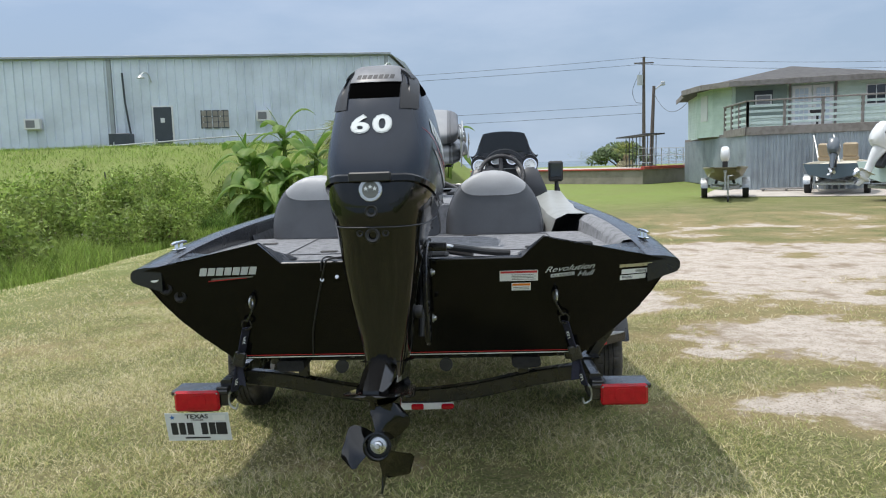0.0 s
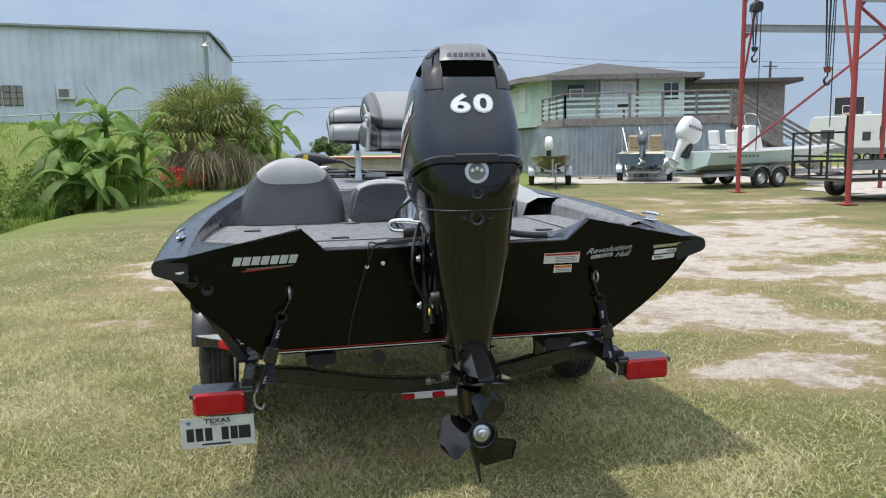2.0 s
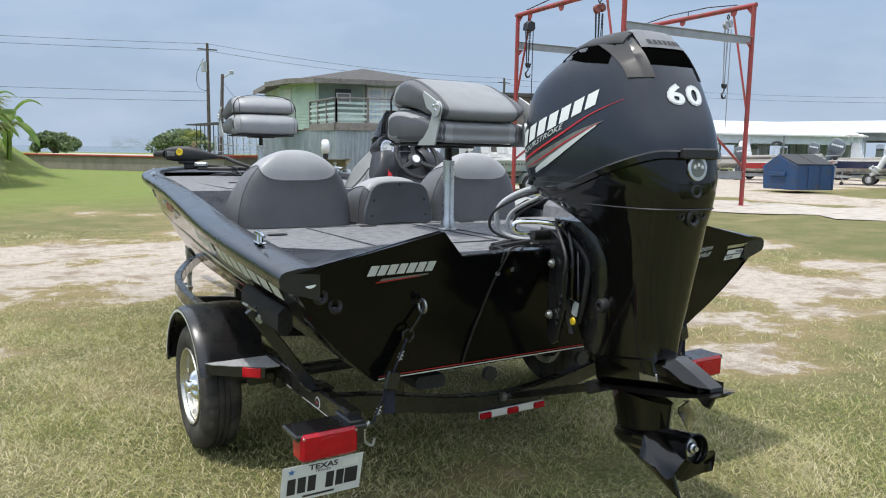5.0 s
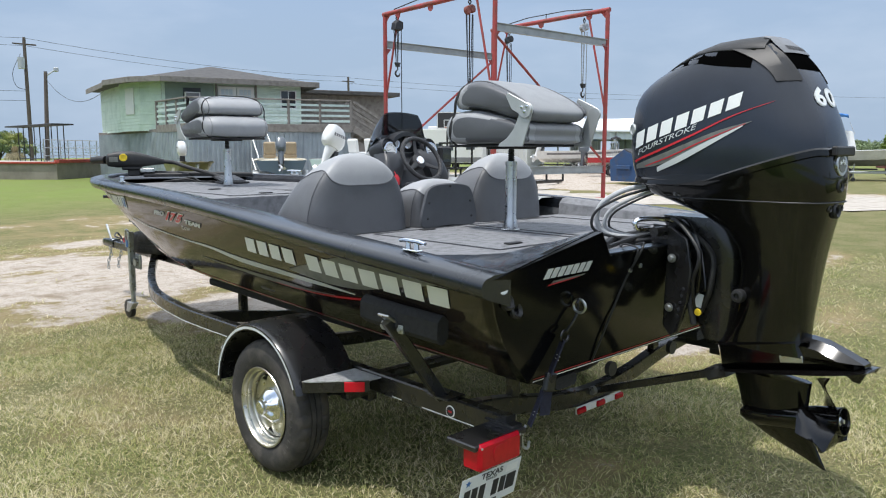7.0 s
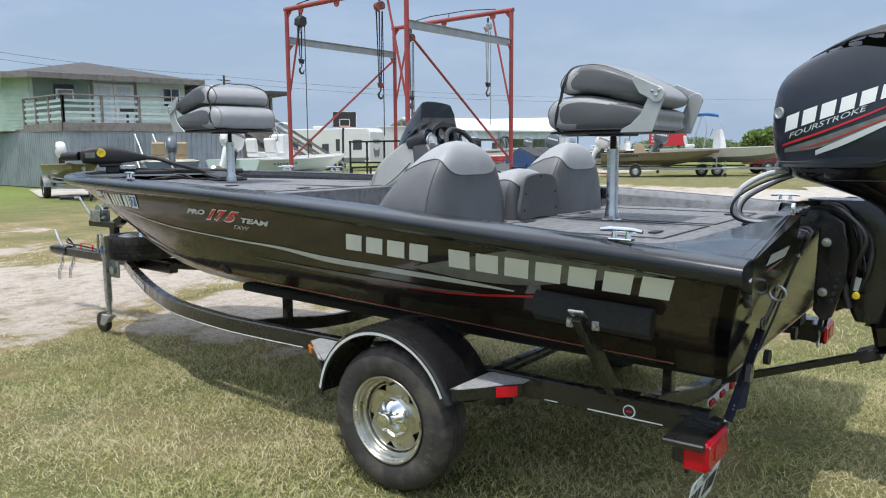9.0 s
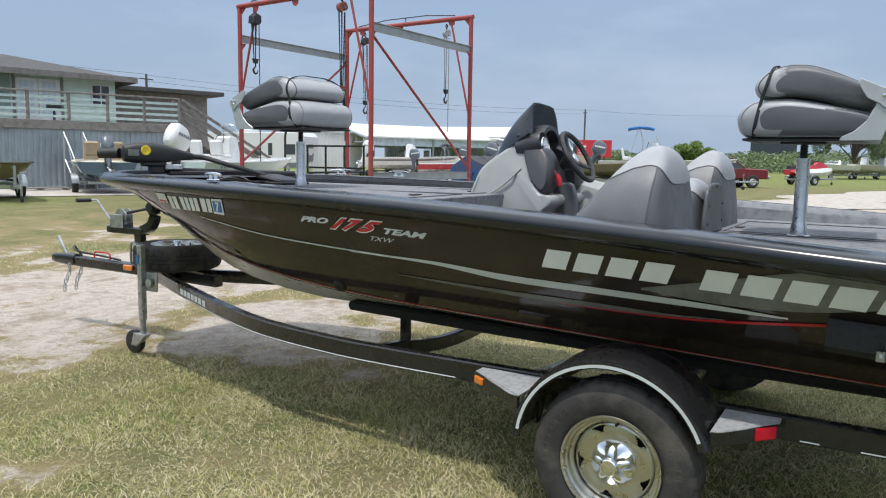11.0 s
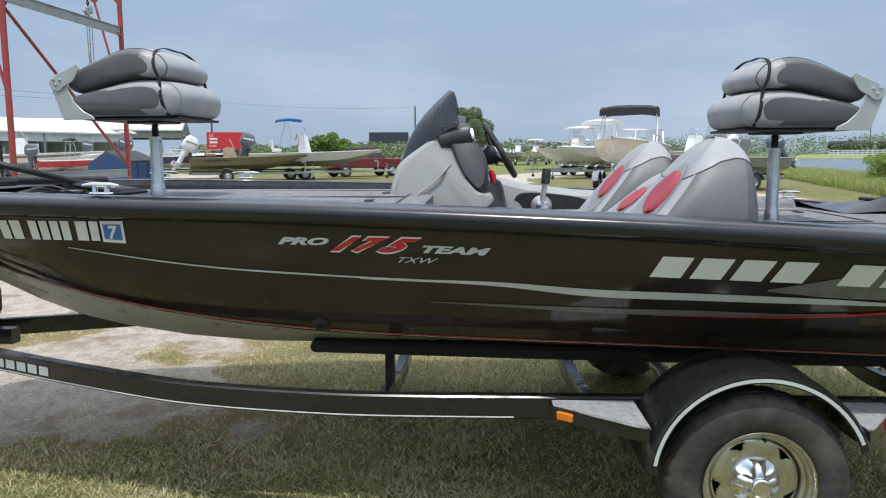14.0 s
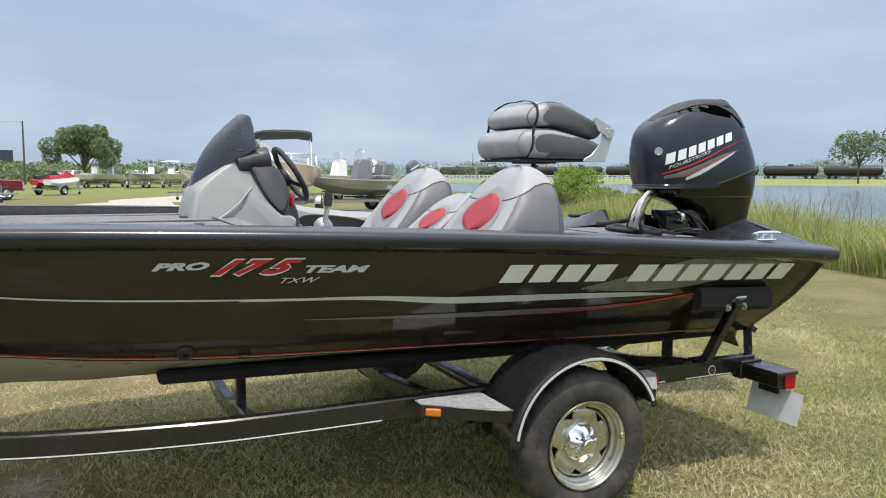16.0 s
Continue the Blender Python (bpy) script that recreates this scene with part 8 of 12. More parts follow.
# ---- buildings ----
def ribbed(g, p0, p1, z0, z1, pitch, depth, flat=0.6):
    """A sheet-metal wall with upright ribs from p0 to p1."""
    p0, p1 = Vector((*p0, 0)), Vector((*p1, 0))
    d = p1 - p0
    L = d.length
    d.normalize()
    n = Vector((d.y, -d.x, 0))
    k = max(1, int(L / pitch))
    lo, hi = [], []
    for i in range(k):
        for u, o in ((0, 0), (flat, 0), (flat + 0.08, depth), (0.92, depth)):
            q = p0 + d * (L * (i + u) / k) + n * o
            lo.append((q.x, q.y, z0))
            hi.append((q.x, q.y, z1))
    lo.append((p1.x, p1.y, z0))
    hi.append((p1.x, p1.y, z1))
    return g.loft([lo, hi], closed=False)


def frame_box(g, o, d, u0, u1, z0, z1, out, thick):
    """A box on a wall that starts at o and runs along d; out metres proud."""
    d = Vector((*d, 0)).normalized()
    n = Vector((d.y, -d.x, 0))
    c = Vector((*o, 0)) + d * ((u0 + u1) / 2) + n * (out - thick / 2)
    g.box((c.x, c.y, (z0 + z1) / 2), (u1 - u0, thick, z1 - z0), 0.01, mat=Matrix.Rotation(math.atan2(d.y, d.x), 4, "Z"))


wh = thing("warehouse", "long pale weathered metal-sided warehouse on a grassy bank", "building")
W0, W1 = (-40.0, 30.6), (-3.95, 36.2)
WD = ((W1[0] - W0[0]), (W1[1] - W0[1]))
WL = math.hypot(*WD)
WB, WT = 2.62, 7.12
g = Geo()
ribbed(g, W0, W1, WB, WT, 0.42, 0.075, 0.74)
part("front_wall", g, METAL_SIDING, wh)
g = Geo()
ribbed(g, W1, (-3.55, 48.0), WB, WT, 0.42, 0.075, 0.74)
part("end_wall", g, METAL_SIDING, wh)
g = Geo()
ribbed(g, (-3.55, 48.0), (-42.0, 42.5), WB, WT, 0.8, 0.035)
ribbed(g, (-42.0, 42.5), W0, WB, WT, 0.8, 0.035)
part("rear_wall", g, METAL_SIDING, wh)
g = Geo()
g.put([(-40.3, 30.3, WT + 0.03), (-3.75, 36.0, WT + 0.03), (-3.35, 48.2, WT + 0.03), (-42.2, 42.8, WT + 0.03), (-41, 36.5, WT + 0.35), (-3.55, 42.1, WT + 0.35)], [(0, 1, 5, 4), (4, 5, 2, 3), (0, 4, 3), (1, 2, 5)])
part("roof", g, GREY_TRIM, wh)
g = Geo()
frame_box(g, W0, WD, -0.2, WL + 0.15, WT - 0.02, WT + 0.14, 0.14, 0.16)
part("eave_gutter", g, GREY_TRIM, wh)
for u in (WL - 0.08, WL * 0.622):
    g = Geo()
    frame_box(g, W0, WD, u - 0.1, u + 0.1, WB, WT, 0.1, 0.1)
    part("downpipe", g, GREY_TRIM, wh)


def wall_u(x):
    return (x - W0[0]) / WD[0] * WL


dr = None
for nm, x0, x1, z0, z1, m, out in (("door", -15.6, -14.75, 2.64, 4.72, DOOR_DARK, 0.09), ("door_frame", -15.68, -14.67, 2.64, 4.80, WHITE_WIN, 0.06), ("window", -13.35, -11.95, 3.62, 4.52, DOOR_DARK, 0.07)):
    g = Geo()
    frame_box(g, W0, WD, wall_u(x0), wall_u(x1), z0, z1, out, 0.06)
    ob = part(nm, g, m, wh, "dark steel door" if nm == "door" else "")
    if nm == "window":
        for i in range(5):
            for j in range(3):
                g = Geo()
                a, b = -13.30 + i * 0.272, -13.30 + i * 0.272 + 0.23
                frame_box(g, W0, WD, wall_u(a), wall_u(b), 3.66 + j * 0.285, 3.66 + j * 0.285 + 0.25, out + 0.012, 0.02)
                part("pane", g, CONC_DARK, ob)
    if nm == "door":
        g = Geo()
        frame_box(g, W0, WD, wall_u(-15.28), wall_u(-15.08), 3.95, 4.18, out + 0.012, 0.02)
        part("door_notice", g, WHITE_WIN, ob)
for x, z in ((-21.6, 3.75), (-10.6, 3.92)):
    ac = part("window_unit", Geo(), RV_WHITE, wh) if False else None
    g = Geo()
    frame_box(g, W0, WD, wall_u(x), wall_u(x + 0.72), z, z + 0.52, 0.36, 0.34)
    ac = part("air_conditioner", g, RV_WHITE, wh, "white window air conditioner")
    g = Geo()
    frame_box(g, W0, WD, wall_u(x + 0.08), wall_u(x + 0.50), z + 0.08, z + 0.44, 0.375, 0.02)
    part("grille", g, RV_GREY, ac)
g = Geo()
frame_box(g, W0, WD, wall_u(-17.5), wall_u(-16.55), 2.66, 3.42, 1.1, 0.85)
cu = solid("condenser_unit", g, DOOR_DARK, "dark condenser unit beside the warehouse door", "air conditioner")
g = Geo()
g.tube([(-16.9, 34.0, 6.4), (-16.85, 34.0, 5.0), (-16.7, 34.02, 3.6), (-16.55, 34.0, 2.75)], 0.05, 8)
part("flexible_pipe", g, DOOR_DARK, wh)
for x, y, z in ((-15.6, 34.35, 6.05), (-3.75, 36.05, 6.35)):
    g = Geo()
    g.tube(smooth([(x, y, z - 0.1), (x - 0.05, y - 0.25, z + 0.28), (x - 0.15, y - 0.5, z + 0.30), (x - 0.22, y - 0.62, z + 0.18)], 5), 0.03, 8)
    g.lathe([(0.04, 0.12), (0.10, 0.06), (0.20, -0.03), (0.19, -0.05), (0, -0.02)], 18, mat=pose(x - 0.24, y - 0.66, z + 0.08))
    part("gooseneck_lamp", g, ALU_PAINT, wh)
g = Geo()
for i in range(7):
    x = -17 + i * 2.0
    g.tube([(x, 33.2 + 0.155 * (x + 17) - 0.4, ground_height(x, 33) - 0.1), (x, 33.2 + 0.155 * (x + 17) - 0.4, 3.0 + 0.08 * i)], 0.03, 8)
g.tube([(-18.5, 32.6, 2.75), (-14, 33.3, 3.0), (-5, 34.6, 3.5), (-4.2, 34.8, 3.6)], 0.035, 8)
solid("pipe_handrail", g, GALV, "galvanised pipe handrail along the warehouse bank", "handrail")
for x, y, h, t in ((-12.2, 22.5, 1.5, -10), (-9.6, 22.5, 1.35, -6), (-6.3, 23.0, 1.5, 1), (-5.3, 23.4, 1.45, 2), (-17.5, 21.0, 1.4, 5)):
    g = Geo()
    z = ground_height(x, y)
    g.tube([(x, y, z - 0.1), (x + h * math.sin(radians(t)), y, z + h)], 0.025, 6)
    solid("fence_stake", g, DARK_TRIM, "thin dark steel stake in the grass bank", "post", group="fence stakes")

# concrete slab with a red kerb
sl = thing("concrete_slab", "raised pale concrete slab with a faded red kerb", "slab")
S = [(-2.0, 54.0), (9.9, 40.2), (17.0, 47.0), (5.5, 60.0)]
g = Geo()
g.slab(S, 0.85, Matrix.Translation((0, 0, -0.03)))
part("slab_body", g, CONC_DARK, sl)
g = Geo()
g.slab([(x, y) for x, y in S], 0.03, Matrix.Translation((0, 0, 0.823)))
part("slab_top", g, CONCRETE, sl)
g = Geo()
sweep(g, [(9.9, 40.2, 0.93), (17.0, 47.0, 0.93)], 0.25, 0.18, 0.02)
sweep(g, [(9.9, 40.2, 0.86), (-2.0, 54.0, 0.86)], 0.2, 0.10, 0.02)
part("kerb", g, KERB_RED, sl)
g = Geo()
for i in range(8):
    x, y = 10.6 + i * 0.62, 44.5 + i * 0.6
    g.tube([(x, y, 0.8), (x, y, 2.1)], 0.03, 6)
for z in (1.2, 1.65, 2.1):
    g.tube([(10.6, 44.5, z), (15.0, 48.7, z)], 0.025, 6)
solid("steel_railing", g, GALV, "grey steel railing on the concrete slab", "railing")

# ---- the mint green house ----
hs = thing("house", "weathered mint green two-storey house on a corrugated base", "house")
A, B, C, D = (12.9, 42.5), (11.75, 29.0), (18.2, 26.3), (24.0, 38.5)
for p0, p1 in ((A, B), (B, C), (C, D), (D, A)):
    g = Geo()
    ribbed(g, p0, p1, 0.02, 2.32, 0.20, 0.03, 0.42)
    part("corrugated_wall", g, CORRUGATED, hs)
g = Geo()
g.slab([A, B, C, D], 0.14, Matrix.Translation((0, 0, 2.32)))
part("deck_floor", g, OLD_WOOD, hs)
g = Geo()
sweep(g, [(B[0] - 0.05, B[1] - 0.05, 2.46), (C[0], C[1] - 0.1, 2.46)], 0.06, 0.34, 0.01)
sweep(g, [(B[0] - 0.06, B[1], 2.46), (12.1, 33.0, 2.46)], 0.06, 0.34, 0.01)
part("fascia_board", g, OLD_WOOD, hs)
UP = [(12.95, 42.0), (12.3, 37.6), (11.9, 36.6), (12.0, 34.4), (12.55, 33.3), (18.8, 31.2), (22.5, 40.0)]
for i in range(len(UP)):
    p0, p1 = UP[i], UP[(i + 1) % len(UP)]
    g = Geo()
    d = Vector((p1[0] - p0[0], p1[1] - p0[1], 0))
    n = Vector((d.y, -d.x, 0)).normalized()
    lo = []
    for k in range(17):
        z = 2.4 + k * 0.152
        lo.append([(p0[0] + n.x * 0.0, p0[1] + n.y * 0.0, z), (p1[0], p1[1], z)])
        lo.append([(p0[0] + n.x * 0.025, p0[1] + n.y * 0.025, z + 0.004), (p1[0] + n.x * 0.025, p1[1] + n.y * 0.025, z + 0.004)])
    g.loft(lo, closed=False)
    part("lap_siding", g, MINT, hs)
EAVE = [(12.5, 42.9), (11.55, 37.9), (11.1, 36.6), (11.25, 33.9), (12.1, 32.3), (19.3, 30.3), (23.4, 40.9)]
PK, PK2 = (15.9, 34.9, 5.72), (18.0, 37.6, 5.72)
g = Geo()
vs = [(x, y, 4.78) for x, y in EAVE] + [PK, PK2] + [(x, y, 4.70) for x, y in EAVE]
g.put(vs, [(1, 2, 7), (2, 3, 7), (3, 4, 7), (4, 5, 7), (5, 6, 8, 7), (6, 0, 8), (0, 1, 7, 8)] + [(i, (i + 1) % 7, 9 + (i + 1) % 7, 9 + i) for i in range(7)] + [tuple(range(9, 16))])
part("roof", g, SHINGLE, hs)
for i in range(6):
    g = Geo()
    sweep(g, [(*EAVE[i], 4.72), (*EAVE[i + 1], 4.72)], 0.05, 0.26, 0.01)
    part("eave_board", g, OLD_WOOD, hs)
FD = Vector((UP[5][0] - UP[4][0], UP[5][1] - UP[4][1], 0)).normalized()


def front(nm, u0, u1, z0, z1, m, out=0.06, thick=0.06, label="", parent=None):
    g = Geo()
    frame_box(g, UP[4], (FD.x, FD.y), u0, u1, z0, z1, out, thick)
    return part(nm, g, m, parent or hs, label)


front("grey_panel", 0.15, 2.35, 3.2, 4.65, MINT_DARK, 0.035, 0.02)
wa = front("window", 0.95, 1.75, 3.72, 4.42, DOOR_DARK, 0.08, 0.05)
front("air_conditioner", 1.0, 1.7, 3.74, 4.22, RV_WHITE, 0.30, 0.3, "white window air conditioner")
front("unit_grille", 1.06, 1.64, 3.80, 4.16, RV_GREY, 0.32, 0.03)
for u in (2.55, 3.42):
    dd = front("french_door", u, u + 0.84, 2.48, 4.55, WHITE_WIN, 0.09, 0.05, "white glazed door")
    for i in range(3):
        for j in range(5):
            front("pane", u + 0.14 + i * 0.19, u + 0.14 + i * 0.19 + 0.16, 2.95 + j * 0.30, 2.95 + j * 0.30 + 0.26, BLUE_SIDING, 0.10, 0.02, "", dd)
wd = front("window", 5.55, 6.35, 3.55, 4.45, WHITE_WIN, 0.08, 0.05)
for i in range(2):
    front("pane", 5.60 + i * 0.37, 5.60 + i * 0.37 + 0.33, 3.6, 4.4, GLASS, 0.09, 0.02, "", wd)
front("door_jamb", 2.42, 2.52, 2.45, 4.65, OLD_WOOD, 0.1, 0.06)
front("door_jamb", 4.30, 4.40, 2.45, 4.65, OLD_WOOD, 0.1, 0.06)
# side window of the bay
g = Geo()
o, d2 = UP[3], Vector((UP[2][0] - UP[3][0], UP[2][1] - UP[3][1], 0))
frame_box(g, UP[2], (-d2.x, -d2.y), 0.7, 1.6, 3.2, 4.45, 0.07, 0.05)
part("window", g, WHITE_WIN, hs)
# deck railing
rl = thing("deck_railing", "weathered wooden deck railing with pale slats", "railing")


def rail_run(p0, p1, n):
    p0, p1 = Vector((*p0, 0)), Vector((*p1, 0))
    for i in range(n + 1):
        p = p0 + (p1 - p0) * i / n
        g = Geo()
        g.box((p.x, p.y, 3.08), (0.1, 0.1, 1.22), 0.01)
        part("post", g, OLD_WOOD, rl)
    for z in (2.78, 3.02, 3.26, 3.48):
        g = Geo()
        sweep(g, [(p0.x, p0.y, z), (p1.x, p1.y, z)], 0.03, 0.10, 0.005)
        part("slat", g, PALE_RAIL, rl)
    g = Geo()
    sweep(g, [(p0.x, p0.y, 3.70), (p1.x, p1.y, 3.70)], 0.16, 0.06, 0.01)
    part("top_rail", g, OLD_WOOD, rl)


rail_run((B[0], B[1]), (C[0], C[1]), 5)
rail_run((B[0], B[1]), (12.1, 32.9), 3)
st = thing("deck_stairs", "weathered wooden stairs down from the deck", "stairs")
E0, E1 = Vector((18.3, 26.2, 2.45)), Vector((22.3, 25.0, 0.05))
for o in (0.0, 1.0):
    g = Geo()
    n = Vector((0.29, 0.96, 0)) * o
    sweep(g, [E0 + n, E1 + n], 0.06, 0.3, 0.01)
    part("stringer", g, OLD_WOOD, st)
    g = Geo()
    sweep(g, [E0 + n + Vector((0, 0, 1.2)), E1 + n + Vector((0, 0, 1.2))], 0.06, 0.12, 0.01)
    sweep(g, [E0 + n + Vector((0, 0, 0.75)), E1 + n + Vector((0, 0, 0.75))], 0.03, 0.1, 0.01)
    part("handrail", g, OLD_WOOD, st)
for i in range(12):
    p = E0 + (E1 - E0) * (i + 0.5) / 12
    g = Geo()
    g.box((p.x + 0.15, p.y + 0.48, p.z + 0.06), (0.30, 1.0, 0.04), 0.008, mat=Matrix.Rotation(radians(-16.7), 4, "Z"))
    part("tread", g, OLD_WOOD, st)
bs2 = thing("boarding_steps", "portable aluminium boarding steps with tall handrails", "steps", at=pose(14.1, 27.0, 0, 0, 0, -12))
for x in (-0.36, 0.36):
    g = Geo()
    g.tube(smooth([(x, -0.55, 0.02), (x, -0.52, 0.9), (x, -0.35, 1.25), (x, 0.40, 2.05), (x, 0.52, 2.0), (x, 0.52, 0.02)], 3), 0.028, 8)
    part("handrail", g, ALU_PAINT, bs2)
    g = Geo()
    g.tube([(x, -0.52, 0.10), (x, 0.45, 1.15)], 0.03, 8)
    part("stringer", g, ALU_PAINT, bs2)
for k in range(4):
    g = Geo()
    g.box((0, -0.42 + 0.26 * k, 0.25 + 0.27 * k), (0.72, 0.22, 0.04), 0.008)
    part("tread", g, ALU_PAINT, bs2)
pl2 = thing("wooden_pallet", "weathered wooden pallet lying before the corrugated wall", "pallet", at=pose(12.75, 27.4, 0, 0, 0, -22))
for k in range(5):
    g = Geo()
    g.box((0, -0.42 + 0.21 * k, 0.115), (1.9, 0.13, 0.022), 0.003)
    part("plank", g, OLD_WOOD, pl2)
for x in (-0.85, 0.0, 0.85):
    g = Geo()
    g.box((x, 0, 0.052), (0.09, 1.0, 0.104), 0.004)
    part("bearer", g, OLD_WOOD, pl2)
ex = thing("house_annex", "grey wooden annex with a flat roof beside the house", "house")
g = Geo()
g.box((23.2, 36.0, 2.3), (6.0, 6.0, 4.5), 0.02, mat=Matrix.Rotation(radians(-18), 4, "Z"))
part("wall", g, OLD_WOOD, ex)
g = Geo()
g.box((23.2, 35.8, 4.62), (7.2, 7.0, 0.22), 0.03, mat=Matrix.Rotation(radians(-18), 4, "Z"))
part("roof", g, SHINGLE, ex)
g = Geo()
for i in range(9):
    x, y = 11.6 - 0.05 * i, 44.2 + i * 0.9
    g.tube([(x, y, 0.0), (x, y, 2.9)], 0.03, 6)
g.tube([(11.6, 44.2, 1.0), (11.2, 51.4, 1.0)], 0.03, 6)
sweep(g, [(11.5, 44.0, 2.95), (11.1, 51.6, 2.95)], 1.2, 0.08, 0.01)
solid("side_screen", g, DARK_TRIM, "dark upright slat screen beside the house", "screen")
# grill on the deck, pipe vent
g = Geo()
g.lathe([(0, 3.42), (0.18, 3.40), (0.3, 3.30), (0.3, 3.24), (0.24, 3.12), (0, 3.06)], 18, mat=pose(15.0, 29.9, 0))
g.tube([(15.0, 29.9, 3.1), (15.0, 29.9, 2.45)], 0.05, 8)
solid("kettle_grill", g, DARK_TRIM, "dark kettle grill on the wooden deck", "grill")
# metal boarding steps in front of the house
for k, (x, y) in enumerate(((14.7, 28.0),)):
    sp2 = thing("boarding_steps", "pale aluminium boarding steps by the corrugated wall", "steps")
    for o in (-0.4, 0.4):
        g = Geo()
        g.tube([(x + o, y - 0.55, 0.0), (x + o, y + 0.1, 2.0)], 0.03, 8)
        g.tube([(x + o, y + 0.45, 0.0), (x + o, y + 0.1, 2.0)], 0.025, 8)
        part("side_rail", g, ALU, sp2)
    for i in range(5):
        g = Geo()
        g.box((x, y - 0.45 + i * 0.10, 0.2 + i * 0.26), (0.8, 0.2, 0.03), 0.005)
        part("tread", g, ALU, sp2)
g = Geo()
g.box((13.8, 25.6, 0.012), (9.0, 6.0, 0.03), 0.01, mat=Matrix.Rotation(radians(-22), 4, "Z"))
tagged(new("pavement", g.mesh("pavement", CONCRETE)), "pale concrete apron in front of the house", "pavement", kind="structure")

# ---- utility poles and wires ----
POLES = [(14.6, 61.1, 9.8, 0.0), (13.4, 53.5, 6.7, 0.25), (48.0, 66.0, 9.5, 0.0), (-60, 64, 9.5, 0.0), (62, 52, 8.0, 0.2), (110.0, 42.0, 9.5, 0), (120.0, 12.0, 9.0, 0)]
for i, (x, y, h, lean) in enumerate(POLES):
    up = thing("utility_pole", "weathered wooden utility pole with wires", "pole", group="utility poles")
    g = Geo()
    g.tube([(x, y, -0.3), (x + lean * 0.5, y, h * 0.5), (x + lean, y, h)], [0.16, 0.14, 0.11], 10)
    part("pole", g, POLE_WOOD, up)
    if i == 0:
        g = Geo()
        g.tube([(x - 0.35, y - 0.2, h - 2.3), (x - 0.35, y - 0.2, h - 1.5)], 0.24, 14)
        part("transformer", g, ALU_PAINT, up)
        g = Geo()
        g.tube(smooth([(x - 0.3, y, h - 1.2), (x - 0.9, y, h - 2.6), (x - 0.7, y, h - 3.6), (x, y, h - 3.8)], 5), 0.02, 5)
        part("drop_cable", g, DARK_TRIM, up)
    if i == 1:
        g = Geo()
        g.tube([(x + lean, y, h - 0.3), (x + lean + 0.5, y - 0.2, h + 0.1)], 0.05, 8)
        g.box((x + lean + 0.6, y - 0.2, h + 0.15), (0.3, 0.2, 0.3), 0.05)
        part("yard_light", g, ALU_PAINT, up)
    if i in (0, 2, 3, 5):
        g = Geo()
        g.box((x, y, h - 0.5), (1.6, 0.1, 0.1), 0.01)
        part("cross_arm", g, POLE_WOOD, up)


def wire(a, b, sag, r=0.014):
    g = Geo()
    a, b = Vector(a), Vector(b)
    g.tube([a + (b - a) * t - Vector((0, 0, sag * 4 * t * (1 - t))) for t in [k / 14 for k in range(15)]], r, 5)
    solid("overhead_wire", g, DARK_TRIM, "thin dark overhead wire between poles", "wire", group="overhead wires")


for a, b, s2 in (((-60, 64, 9.5), (14.6, 61.1, 9.75), 0.9), ((-60, 64, 8.6), (14.6, 61.1, 9.2), 0.7), ((-60, 64, 6.0), (14.6, 61.1, 5.9), 0.6), ((-60, 64, 5.2), (14.6, 61.1, 5.2), 0.6),
                 ((14.6, 61.1, 9.75), (48, 66, 9.5), 0.5), ((14.6, 61.1, 9.2), (48, 66, 9.0), 0.5), ((48, 66, 9.4), (110, 42, 9.4), 0.8), ((48, 66, 8.8), (110, 42, 8.8), 0.8), ((110, 42, 9.4), (120, 12, 8.9), 0.6),
                 ((13.6, 53.5, 6.3), (12.4, 40.0, 4.6), 1.0)):
    wire(a, b, s2)

# ---- red boat-lift gantry ----
CHAIN = mat("dark_hoist_chain", (0.05, 0.05, 0.055), 0.5, metal=0.6, vary=0.3, scale=20)
HOIST_RED = mat("rusty_hoist_block", (0.22, 0.06, 0.045), 0.6, vary=0.3, scale=9)
BEAM_GREY = mat("grey_steel_beam", (0.33, 0.35, 0.36), 0.5, vary=0.2, scale=3, metal=0.3, rvary=0.1)
CHAIN_PALE = mat("galvanised_hoist_chain", (0.42, 0.43, 0.44), 0.4, metal=0.7, vary=0.3, scale=20)
gantry = thing("boat_lift_gantry", "tall red steel boat-lift frame with grey cross beams", "gantry")
FL, BL, FR, BR = (12.2, 12.1), (12.6, 17.06), (16.9, 11.8), (17.3, 16.8)
GT = 5.65


def up_to(a, z):
    return Vector((a[0], a[1], z))


def bar(name, pts, r, m=None, label="", parent=None, n=10):
    return part(name, Geo().tube(pts, r, n), m or RED_PAINT, parent or gantry, label)


